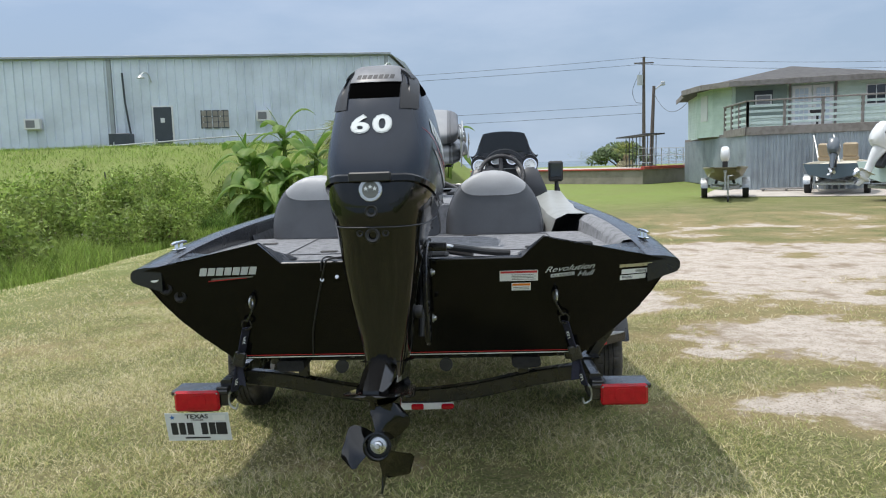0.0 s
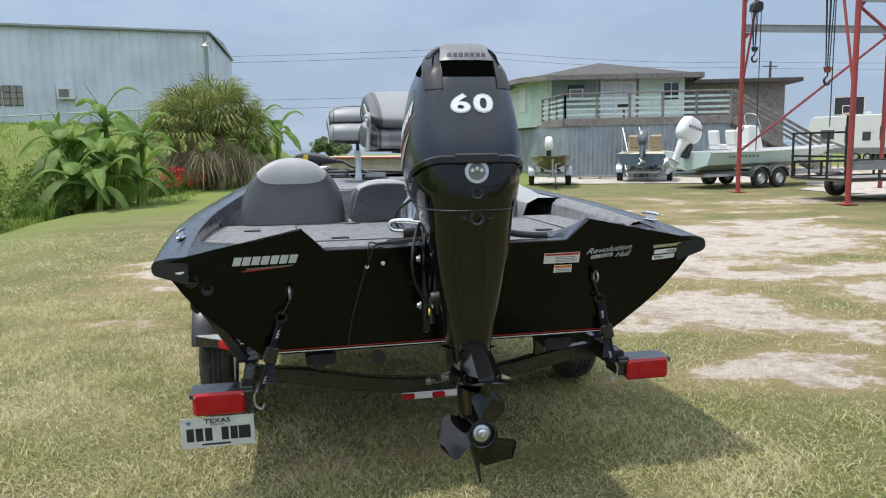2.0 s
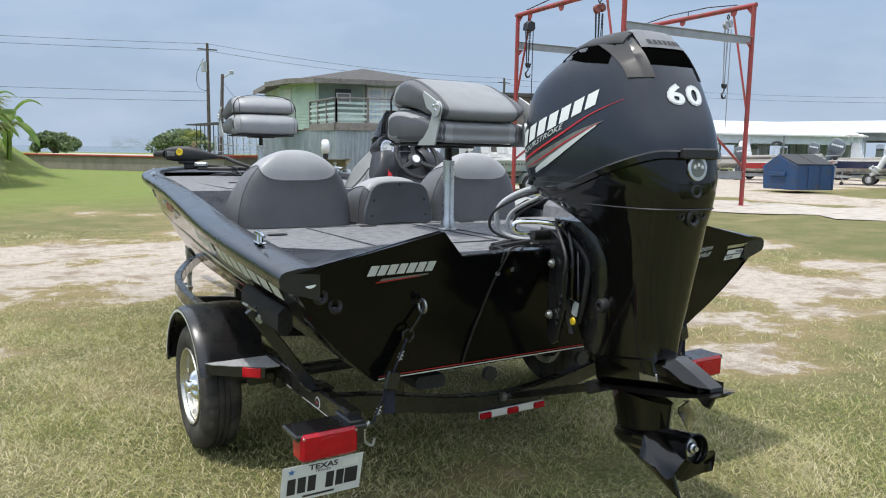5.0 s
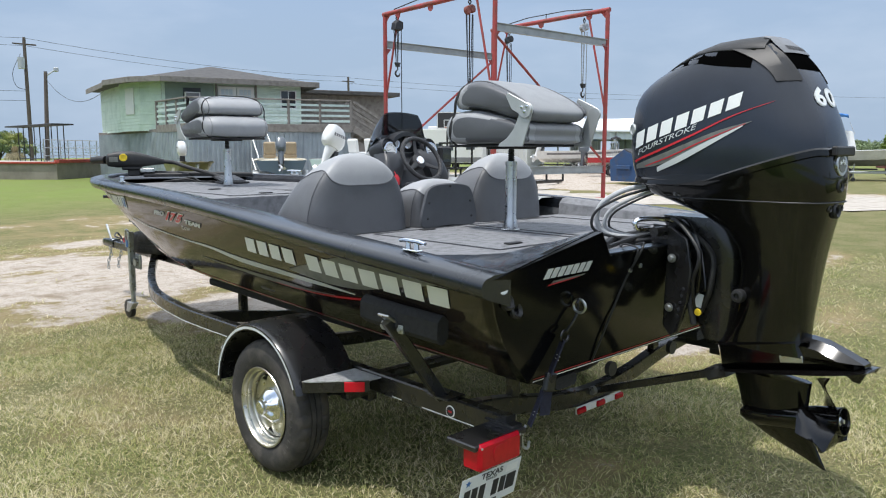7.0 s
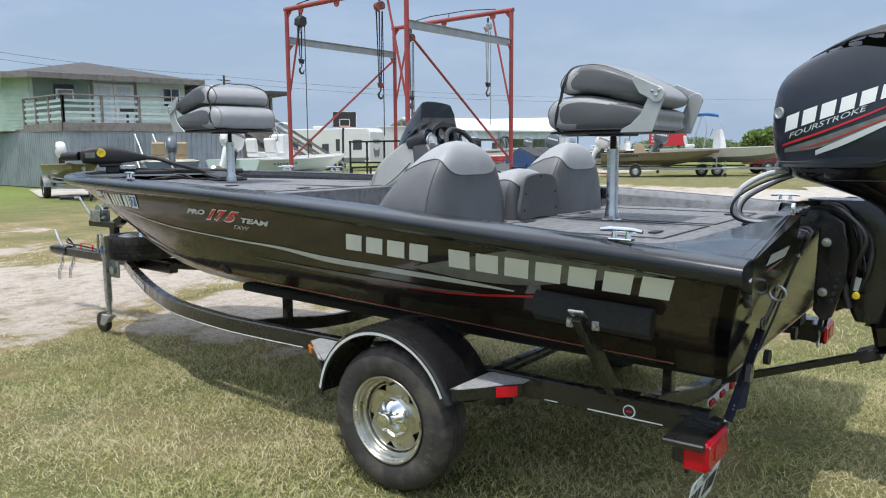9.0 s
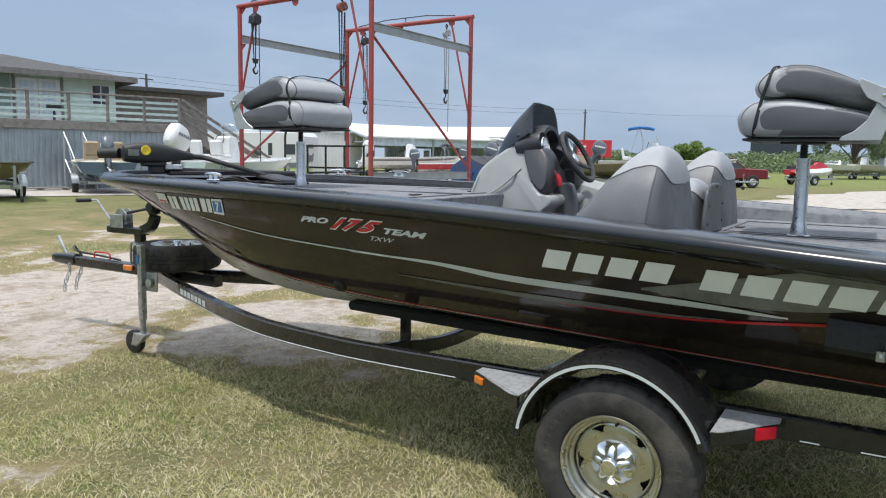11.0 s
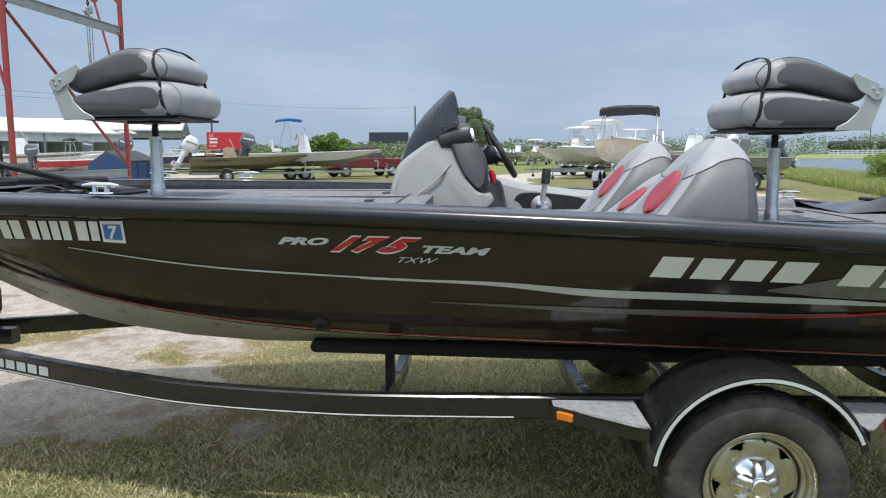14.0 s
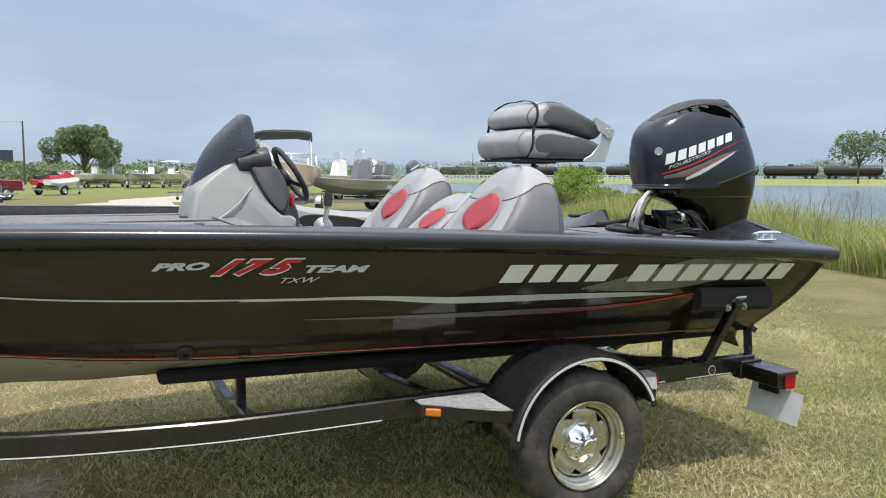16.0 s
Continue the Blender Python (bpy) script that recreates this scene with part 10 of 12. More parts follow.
        for i in range(9):
            x = bx - bl * 0.5 + bl * i / 8
            arch = 0.10 * (1 - (2 * i / 8 - 1) ** 2)
            rr.append([(x, hw * 0.95 * v, bz + arch - 0.07 * abs(v) ** 3 + 0.012 * math.sin(i * 2.1 + v * 5)) for v in (-1, -0.75, -0.4, 0, 0.4, 0.75, 1)])
        g.loft(rr, closed=False)
        g.loft([[(p[0], p[1], p[2] - (0.22 if tower else 0.05)) for p in r] for r in rr], closed=False)
        for r in (rr[0], rr[-1]):
            g.loft([r, [(p[0], p[1], p[2] - (0.22 if tower else 0.05)) for p in r]], closed=False)
        for e in (0, -1):
            g.loft([[r[e], (r[e][0], r[e][1], r[e][2] - (0.22 if tower else 0.05))] for r in rr], closed=False)
        part("canopy", g, bm, t, "canvas canopy")
    return t


def rig(aft, fore, L, beam, z0, depth, side, bottom, label, motor=None, tlabel="galvanised boat trailer under a parked boat", axles=1, tm=None, **kw):
    """A boat on its trailer, with its outboard."""
    at = heading(*aft, *fore)
    far_trailer(at, L, beam, tlabel, tm, axles)
    far_boat(at, L, beam, z0, depth, side, bottom, label, **kw)
    if motor:
        m, lab, k, tilt = motor
        far_motor(at @ Matrix.Translation((-0.08, 0, z0 + depth + 0.05)), m, lab, k, tilt)


rig((9.55, 25.0), (8.35, 21.3), 3.7, 1.45, 0.56, 0.50, TAN_HULL, TAN_HULL, "small olive aluminium jon boat, bow towards the yard", (WHITE_MOTOR, "white outboard motor on the small jon boat", 0.85, 10), square=0.62, bow=2.0, rise=0.5, sheer=0.05)
rig((12.7, 23.4), (15.2, 27.6), 4.8, 2.0, 0.55, 0.55, STEEL_BLUE, STEEL_BLUE, "slate blue skiff with a tan deck", (GREY_MOTOR, "slate grey outboard motor on a skiff", 1.0, 24), inside=CREAM, sheer=0.1, marks=CREAM, seats=((1.6, TAN_SEAT),))
rig((12.4, 19.65), (19.2, 20.9), 6.6, 2.4, 0.55, 0.62, GREEN_HULL, GREEN_HULL, "pale green bay boat with white decks", (WHITE_MOTOR, "large white outboard motor on a bay boat", 1.35, 26), inside=CAM_WHITE, console=(2.6, 0.75, CAM_WHITE), seats=((1.7, RV_WHITE),), marks=RV_GREY, axles=2)
rig((34.2, 16.7), (36.7, 10.6), 5.9, 2.1, 0.62, 0.60, TAN_HULL, TAN_HULL, "tan flat-bottomed jon boat with a white motor", (WHITE_MOTOR, "white outboard motor tilted on the tan boat", 1.3, 30), square=0.3, console=(2.0, 0.4, TAN_SEAT), seats=((1.0, TAN_SEAT),), marks=DARK_TRIM)
rig((37.3, 14.6), (39.4, 7.6), 7.2, 2.5, 0.72, 0.72, CAM_WHITE, VEST_GREY, "white bay boat with a blue bimini", (GREY_MOTOR, "dark outboard motor on the white bay boat", 1.3, 20), console=(3.0, 0.9, CAM_WHITE), bimini=(2.2, 3.25, 1.4, BLUE_CLOTH), axles=2, seats=((1.5, RV_WHITE),))
rig((34.0, 24.5), (37.0, 20.6), 4.6, 2.0, 0.62, 0.50, RED_HULL, CAM_WHITE, "red and white runabout with a wake tower", (GREY_MOTOR, "black outboard on the red runabout", 1.0, 0), inside=CAM_WHITE, rail=True, bimini=(1.6, 2.2, 0.5, BLACK_CLOTH))
rig((38.5, 22.0), (41.2, 15.8), 6.0, 2.3, 0.66, 0.62, NAVY_HULL, CAM_WHITE, "white and navy fibreglass boat", (GREY_MOTOR, "slate outboard on the navy boat", 1.4, 24), inside=CAM_WHITE, wind=(3.6, 0.35), rail=True)
rig((38.0, 31.0), (40.4, 23.9), 7.4, 2.5, 0.70, 0.75, CAM_WHITE, CAM_WHITE, "long white centre console boat with a dark stripe", (WHITE_MOTOR, "white outboard motor on a centre console boat", 1.3, 20), console=(3.0, 0.8, CAM_WHITE), stripe=RV_GREY, axles=2)
rig((46.0, 28.0), (48.0, 22.0), 6.0, 2.4, 0.70, 0.70, CAM_WHITE, CAM_WHITE, "white boat parked before the shed", (GREY_MOTOR, "dark outboard on a white boat", 1.2, 20), console=(2.6, 0.9, CAM_WHITE), bimini=(2.4, 2.9, 1.2, WHITE_WIN))
rig((26.8, -4.25), (20.8, -2.05), 6.4, 2.45, 0.78, 0.85, BEIGE_HULL, CAM_WHITE, "cream bowrider with a black canopy tower", None, inside=CAM_WHITE, wind=(3.4, 0.5), tower=(3.0, 2.95, 1.1, BLACK_CLOTH), rail=True, axles=2, sheer=0.25)
rig((25.6, -9.1), (24.8, -4.8), 5.2, 2.1, 0.62, 0.55, SILVER_HULL, SILVER_HULL, "silver aluminium console boat on a trailer", (GREY_MOTOR, "black outboard motor tilted up on the silver boat", 1.05, 38), inside=VEST_GREY, console=(2.6, 0.75, RV_GREY), seats=((1.8, RV_GREY),))
rig((40.5, -7.0), (36.5, -2.0), 6.4, 2.4, 0.75, 0.8, CAM_WHITE, CAM_WHITE, "white cuddy cabin boat on a trailer", None, wind=(3.6, 0.45), tower=(3.0, 3.1, 1.3, WHITE_WIN), rail=True, axles=2)
rig((45.0, -6.0), (41.0, -1.0), 6.0, 2.3, 0.72, 0.75, CREAM, CAM_WHITE, "cream open boat on a trailer", None, console=(2.6, 0.8, CAM_WHITE), bimini=(2.3, 2.9, 1.2, WHITE_WIN), axles=2)
rig((36.8, -11.2), (34.5, -6.2), 5.6, 2.2, 0.68, 0.65, CAM_WHITE, CAM_WHITE, "white skiff with a leaning post", (WHITE_MOTOR, "white outboard on a skiff", 1.1, 30), console=(2.6, 0.8, CAM_WHITE))
rng = random.Random(21)
for i in range(13):
    y = 4.0 - i * 1.9
    x = 88 + rng.uniform(-5, 10)
    kw = [dict(wind=(3.2, 0.4)), dict(console=(2.4, 0.8, CAM_WHITE)), dict(console=(2.4, 0.8, CAM_WHITE), bimini=(2.2, 2.9, 1.3, WHITE_WIN))][i % 3]
    at = heading(x, y, x - 4, y + rng.uniform(1, 3))
    far_boat(at, 5.6 + rng.uniform(-0.6, 0.8), 2.3, 0.66, 0.75, (CAM_WHITE, CREAM, CAM_WHITE, VEST_GREY)[i % 4], CAM_WHITE, "white boat in the far storage row", **kw)
    far_trailer(at, 5.6, 2.3, "boat trailer in the far storage row")

# blue dumpster
dm = thing("dumpster", "dented blue steel dumpster with a sloping lid", "dumpster", at=pose(27.0, 16.7, 0, 0, 0, -14))
g = Geo()
g.slab([(-0.95, 0.12), (0.85, 0.12), (0.95, 1.05), (0.1, 1.52), (-0.95, 1.12)], 1.9, Matrix(((0, 0, 1, -0.95), (1, 0, 0, 0), (0, 1, 0, 0), (0, 0, 0, 1))), bevel=0.02)
part("bin", g, DUMP_BLUE, dm)
for x in (-0.9, -0.3, 0.3, 0.9):
    g = Geo()
    g.box((x, -0.975, 0.62), (0.07, 0.06, 0.95), 0.01)
    part("rib", g, DUMP_BLUE, dm)
for s in (-1, 1):
    g = Geo()
    g.box((s * 1.0, 0, 0.75), (0.1, 0.9, 0.16), 0.015)
    part("lift_pocket", g, DUMP_BLUE, dm)
    g = Geo()
    g.slab([(-0.97, 1.135), (0.1, 1.535), (0.1, 1.565), (-0.97, 1.165)], 0.92, Matrix(((0, 0, 1, -0.94 if s < 0 else 0.02), (1, 0, 0, 0), (0, 1, 0, 0), (0, 0, 0, 1))))
    part("lid", g, DARK_TRIM, dm)

# utility trailer with a ramp gate
ut = thing("utility_trailer", "black steel utility trailer with an upright ramp gate", "trailer", at=pose(13.6, 13.5, 0, 0, 0, 2))
g = Geo()
g.box((0.6, 0, 0.52), (3.4, 1.9, 0.06), 0.01)
part("deck", g, OLD_WOOD, ut)
for s in (-1, 1):
    for z in (0.56, 0.95):
        g = Geo()
        sweep(g, [(-1.1, s * 0.97, z), (2.3, s * 0.97, z)], 0.05, 0.06, 0.005)
        part("side_rail", g, BLACK_PAINT, ut)
    for i in range(5):
        g = Geo()
        g.box((-1.07 + i * 0.84, s * 0.97, 0.75), (0.05, 0.05, 0.42), 0.005)
        part("post", g, BLACK_PAINT, ut)
    far_wheel(ut, 0.4, s * 1.12, 0.33)
for i in range(4):
    g = Geo()
    g.box((-1.16, -0.93 + i * 0.62, 1.10), (0.045, 0.045, 1.15), 0.005)
    part("gate_bar", g, BLACK_PAINT, ut)
for z in (0.55, 1.1, 1.68):
    g = Geo()
    g.box((-1.16, 0, z), (0.05, 1.92, 0.05), 0.005)
    part("gate_rail", g, BLACK_PAINT, ut)
g = Geo()
sweep(g, [(2.3, 0.8, 0.5), (3.5, 0, 0.48)], 0.06, 0.09, 0.01)
sweep(g, [(2.3, -0.8, 0.5), (3.5, 0, 0.48)], 0.06, 0.09, 0.01)
part("tongue", g, BLACK_PAINT, ut)

# basketball hoop
bh = thing("basketball_hoop", "black-backed basketball hoop on a steel pole", "basketball hoop", at=pose(21.6, 23.4, 0, 0, 0, -38))
g = Geo()
g.box((0, 0, 2.85), (1.1, 0.04, 0.75), 0.01)
bd = part("backboard", g, DARK_TRIM, bh)
for nm, x, z, w, h in (("target_bar", 0, 2.86, 0.46, 0.03), ("target_bar", 0, 2.56, 0.46, 0.03), ("target_bar", -0.22, 2.71, 0.03, 0.30), ("target_bar", 0.22, 2.71, 0.03, 0.30), ("edge_bar", 0, 3.20, 1.08, 0.03), ("edge_bar", 0, 2.50, 1.08, 0.03), ("edge_bar", -0.53, 2.85, 0.03, 0.70), ("edge_bar", 0.53, 2.85, 0.03, 0.70)):
    g = Geo()
    g.box((x, -0.023, z), (w, 0.008, h), 0.001)
    part(nm, g, WHITE_DECAL, bd)
g = Geo()
g.tube([(0.22 * math.cos(a), -0.30 + 0.22 * math.sin(a), 2.52) for a in [2 * math.pi * k / 20 for k in range(21)]], 0.012, 6)
part("rim", g, mat("orange_hoop_paint", (0.5, 0.13, 0.03), 0.5, vary=0.2), bh)
g = Geo()
g.tube([(0, 0.05, 2.8), (0, 0.6, 2.3), (0, 0.7, 0)], 0.05, 10)
part("pole", g, DARK_TRIM, bh)

# campers and white shed
for k, (x, y, rz, L, H) in enumerate(((39.4, 42.2, 104, 8.5, 3.2),)):
    cp = thing("camper_trailer", "white travel trailer with grey graphics" if k == 0 else "white travel trailer with small windows", "camper", at=pose(x, y, 0, 0, 0, rz), group="campers")
    g = Geo()
    g.slab([(-2 + 2 - L / 2, 0.55), (L / 2 - 0.3, 0.55), (L / 2, 1.2), (L / 2 - 0.1, H - 0.4), (L / 2 - 0.5, H), (-L / 2 + 0.25, H), (-L / 2, H - 0.3)], 2.4, Matrix(((1, 0, 0, 0), (0, 0, -1, 1.2), (0, 1, 0, 0), (0, 0, 0, 1))), bevel=0.05)
    part("body", g, RV_WHITE, cp)
    for s in (-1, 1):
        for j, (wx, wz, ww, wh4) in enumerate(((-3.2, 1.95, 0.75, 0.75), (-1.5, 1.95, 0.35, 0.9), (-0.4, 1.75, 0.6, 0.6), (1.0, 1.9, 0.45, 1.1), (2.6, 1.9, 1.1, 0.65))):
            g = Geo()
            g.box((wx, s * 1.205, wz), (ww, 0.03, wh4), 0.01)
            part("window", g, DOOR_DARK, cp)
        g = Geo()
        g.box((0, s * 1.206, 0.80), (L - 0.9, 0.02, 0.36), 0.006)
        part("lower_band", g, RV_GREY, cp)
        g = Geo()
        g.slab([(-L / 2 + 0.1, 1.0), (0.5, 0.9), (2.4, 1.5), (L / 2 - 0.2, 1.4), (2.2, 1.25), (0.5, 0.7), (-L / 2 + 0.1, 0.8)], 0.012, Matrix(((1, 0, 0, 0), (0, 0, -1, s * 1.208 + 0.006), (0, 1, 0, 0), (0, 0, 0, 1))))
        part("side_graphic", g, RV_GREY, cp)
        far_wheel(cp, -0.5, s * 1.1, 0.33)
        far_wheel(cp, 0.35, s * 1.1, 0.33)
    g = Geo()
    g.box((-L / 2 - 0.01, 0.1, 2.2), (0.03, 1.0, 0.30), 0.01)
    part("word_mark", g, RV_GREY, cp)
    g = Geo()
    g.slab([(-0.5, 1.75), (-0.2, 1.55), (0.2, 1.55), (0.5, 1.75), (0.45, 1.2), (0.2, 0.95), (0, 1.15), (-0.2, 0.95), (-0.45, 1.2)], 0.015, Matrix(((0, 0, 1, -L / 2 - 0.02), (1, 0, 0, 0.1), (0, 1, 0, 0), (0, 0, 0, 1))))
    part("end_graphic", g, RV_GREY, cp)
    g = Geo()
    g.box((0.8, 0, H + 0.12), (0.9, 0.7, 0.24), 0.06)
    part("roof_unit", g, RV_WHITE, cp)
ws2 = thing("storage_shed", "white ribbed metal storage shed", "shed")
g = Geo()
ribbed(g, (43.4, 40.4), (45.6, 38.6), 0, 3.4, 0.3, 0.03)
ribbed(g, (49.0, 43.0), (43.4, 40.4), 0, 3.4, 0.3, 0.03)
ribbed(g, (45.6, 38.6), (51.0, 41.2), 0, 3.4, 0.3, 0.03)
part("wall", g, RV_WHITE, ws2)
g = Geo()
g.slab([(43.2, 40.5), (45.6, 38.4), (51.2, 41.1), (48.9, 43.2)], 0.1, Matrix.Translation((0, 0, 3.4)))
part("roof", g, ROOF_WHITE, ws2)


# long white-roofed boat sheds
def long_shed(apex, back, half, eave, top, label, siding=None, open_front=True):
    """A gabled shed: its gable stands at apex and it runs back along the given vector."""
    t = thing("boat_shed", label, "shed", group="boat sheds")
    a, d = Vector((*apex, 0)), Vector((*back, 0))
    n = Vector((-d.y, d.x, 0)).normalized()
    for s in (-1, 1):
        g = Geo()
        e0, e1 = a + n * s * (half + 0.3), a + d + n * s * (half + 0.3)
        q = [Vector((e0.x, e0.y, eave)), Vector((e1.x, e1.y, eave)), Vector((a.x + d.x, a.y + d.y, top)), Vector((a.x, a.y, top))]
        g.loft([q, [p - Vector((0, 0, 0.12)) for p in q]])
        part("roof_slope", g, ROOF_WHITE, t)
    for p0 in (a,):
        g = Geo()
        q = [a - n * half, a + n * half, a]
        zs = [eave - 0.1, eave - 0.1, top - 0.15]
        rim2 = [Vector((p.x, p.y, z)) for p, z in zip(q, zs)]
        lo = [Vector((q[0].x, q[0].y, eave - 0.5)), Vector((q[1].x, q[1].y, eave - 0.5))]
        for i in range(9):
            u = i / 8
            p = a + n * half * (2 * u - 1)
            h = eave - 0.1 + (top - eave) * (1 - abs(2 * u - 1))
            g.tube([(p.x, p.y, eave - 0.45), (p.x, p.y, h)], 0.05, 5)
        g.tube([lo[0], lo[1]], 0.08, 5)
        g.tube([rim2[0], rim2[2], rim2[1]], 0.1, 5)
        part("gable_truss", g, GREY_TRIM, t)
    L = d.length
    cnt = int(L / 5)
    for i in range(cnt + 1):
        for s in (-1, 1):
            p = a + d * (i / cnt) + n * s * half
            g = Geo()
            g.tube([(p.x, p.y, 0), (p.x, p.y, eave)], 0.08, 6)
            part("post", g, GREY_TRIM, t)
    for s in (-1, 1):
        g = Geo()
        e0, e1 = a + n * s * half, a + d + n * s * half
        ribbed(g, (e0.x, e0.y), (e1.x, e1.y), eave - (0.75 if open_front else eave), eave - 0.05, 0.8, 0.04)
        part("side_sheet", g, siding or BLUE_SIDING, t)
    g = Geo()
    e0, e1 = a + d - n * half, a + d + n * half
    ribbed(g, (e0.x, e0.y), (e1.x, e1.y), 0, eave, 0.8, 0.04)
    part("end_sheet", g, siding or BLUE_SIDING, t)
    return t


long_shed((70, 30.6), (-5, 16), 5.0, 3.7, 4.85, "long open boat shed with a white metal roof", VEST_GREY)
long_shed((48.2, 42.0), (12.5, -5.5), 5.0, 3.2, 4.4, "white-roofed boat shed with pale blue siding", BLUE_SIDING)
for i in range(7):
    p = Vector((68.5, 29.5)) + Vector((-0.8, 2.6)) * i
    far_boat(heading(p.x + 2, p.y + 1, p.x - 3, p.y - 1), 5.8, 2.3, 0.66, 0.7, CAM_WHITE, CAM_WHITE, "white boat stored under the open shed", console=(2.4, 0.8, CAM_WHITE))
    far_trailer(heading(p.x + 2, p.y + 1, p.x - 3, p.y - 1), 5.8, 2.3, "boat trailer under the open shed")

# billboards
for x, y, z, w, h, m, lab in ((86, 32, 3.0, 4.3, 2.1, SIGN_RED, "red billboard with white lettering on posts"), (170, 22, 5.0, 9.0, 2.6, DOOR_DARK, "dark billboard on posts far off")):
    bb2 = thing("billboard", lab, "billboard", at=pose(x, y, 0, 0, 0, math.degrees(math.atan2(y - 1, x + 3.5)) - 90))
    g = Geo()
    g.box((0, 0, z), (w, 0.15, h), 0.02)
    fc = part("board", g, m, bb2)
    for s in (-1, 1):
        g = Geo()
        g.tube([(s * w * 0.3, 0.15, 0), (s * w * 0.3, 0.15, z)], 0.12, 6)
        part("post", g, POLE_WOOD, bb2)
    if m is SIGN_RED:
        for j in (1, 2):
            g = Geo()
            g.box((-w * 0.32, -0.085, z + 0.65 - j * 0.40), (0.9, 0.02, 0.24), 0.004)
            part("text_bar", g, WHITE_DECAL, fc)
        for j, word in ((0, "AD"), (3, "HERE")):
            w2 = letters(word, 0.26, lambda u, v, d, j=j: Vector((-w * 0.44 + u, -0.08 - d, z + 0.52 - j * 0.40 + v)), extrude=0.004)
            part("lettering", w2, WHITE_DECAL, fc)

# pickup and jet skis
pk = thing("pickup_truck", "maroon older pickup truck parked on the grass", "pickup truck", at=heading(43.4, 9.4, 46.2, 5.4))
PZ = Matrix(((1, 0, 0, 0), (0, 0, -1, 0.93), (0, 1, 0, 0), (0, 0, 0, 1)))
g = Geo()
g.slab([(-2.3, 0.55), (2.6, 0.52), (2.7, 0.75), (2.66, 1.08), (1.2, 1.15), (-2.3, 1.12)], 1.86, PZ, bevel=0.06)
part("body", g, MAROON, pk)
g = Geo()
g.loft([[(-0.65, -0.9, 1.12), (1.25, -0.9, 1.12), (1.25, 0.9, 1.12), (-0.65, 0.9, 1.12)], [(-0.55, -0.74, 1.72), (0.55, -0.74, 1.72), (0.55, 0.74, 1.72), (-0.55, 0.74, 1.72)]])
cb2 = part("cab", g, GLASS, pk, "dark glazed cab")
g = Geo()
g.box((0, 0, 1.735), (1.25, 1.5, 0.05), 0.02)
for x0, x1 in ((-0.66, -0.56), (0.35, 0.2), (1.27, 0.56)):
    for s in (-1, 1):
        g.tube([(x0, s * 0.9, 1.12), (x1, s * 0.75, 1.73)], 0.035, 6)
part("roof", g, MAROON, pk)
for s in (-1, 1):
    for x in (-1.45, 1.75):
        far_wheel(pk, x, s * 0.86, 0.38, 0.25)
    g = Geo()
    g.box((2.69, s * 0.68, 0.92), (0.06, 0.35, 0.18), 0.02)
    part("headlight", g, RV_WHITE, pk)
g = Geo()
g.box((2.74, 0, 0.62), (0.14, 1.86, 0.2), 0.04)
part("bumper", g, ALU, pk)
g = Geo()
g.box((2.70, 0, 0.92), (0.04, 0.98, 0.2), 0.02)
part("grille", g, DARK_TRIM, pk)
jt = far_trailer(heading(54.0, 6.5, 57.5, 3.5), 3.6, 2.2, "small trailer carrying two jet skis")
for o in (-0.55, 0.55):
    at = heading(54.0, 6.5, 57.5, 3.5) @ Matrix.Translation((0.2, o, 0.6))
    js = thing("jet_ski", "red and white jet ski on a trailer", "jet ski", at=at, group="jet skis")
    g = Geo()
    rr = []
    for x, w, z0, z1 in ((0, 0.4, 0.1, 0.45), (0.6, 0.48, 0.02, 0.5), (1.4, 0.5, 0.0, 0.55), (2.2, 0.4, 0.05, 0.62), (2.8, 0.15, 0.3, 0.6)):
        rr.append([(x, -w * 0.6, z0), (x, w * 0.6, z0), (x, w, (z0 + z1) / 2), (x, w * 0.7, z1), (x, -w * 0.7, z1), (x, -w, (z0 + z1) / 2)])
    g.loft(rr)
    part("hull", g, CAM_WHITE if o < 0 else RED_HULL, js)
    g = Geo()
    rr = [[(x, -w, 0.5), (x, w, 0.5), (x, w * 0.6, z1), (x, -w * 0.6, z1)] for x, w, z1 in ((0.1, 0.2, 0.7), (0.7, 0.22, 0.78), (1.3, 0.2, 0.8), (1.5, 0.3, 1.0), (1.9, 0.32, 0.95), (2.6, 0.1, 0.62))]
    g.loft(rr)
    part("seat_and_hood", g, RED_HULL if o < 0 else BLACK_PLASTIC, js)
    g = Geo()
    g.tube([(1.45, -0.35, 1.02), (1.55, 0, 1.06), (1.45, 0.35, 1.02)], 0.025, 6)
    part("handlebar", g, DARK_TRIM, js)

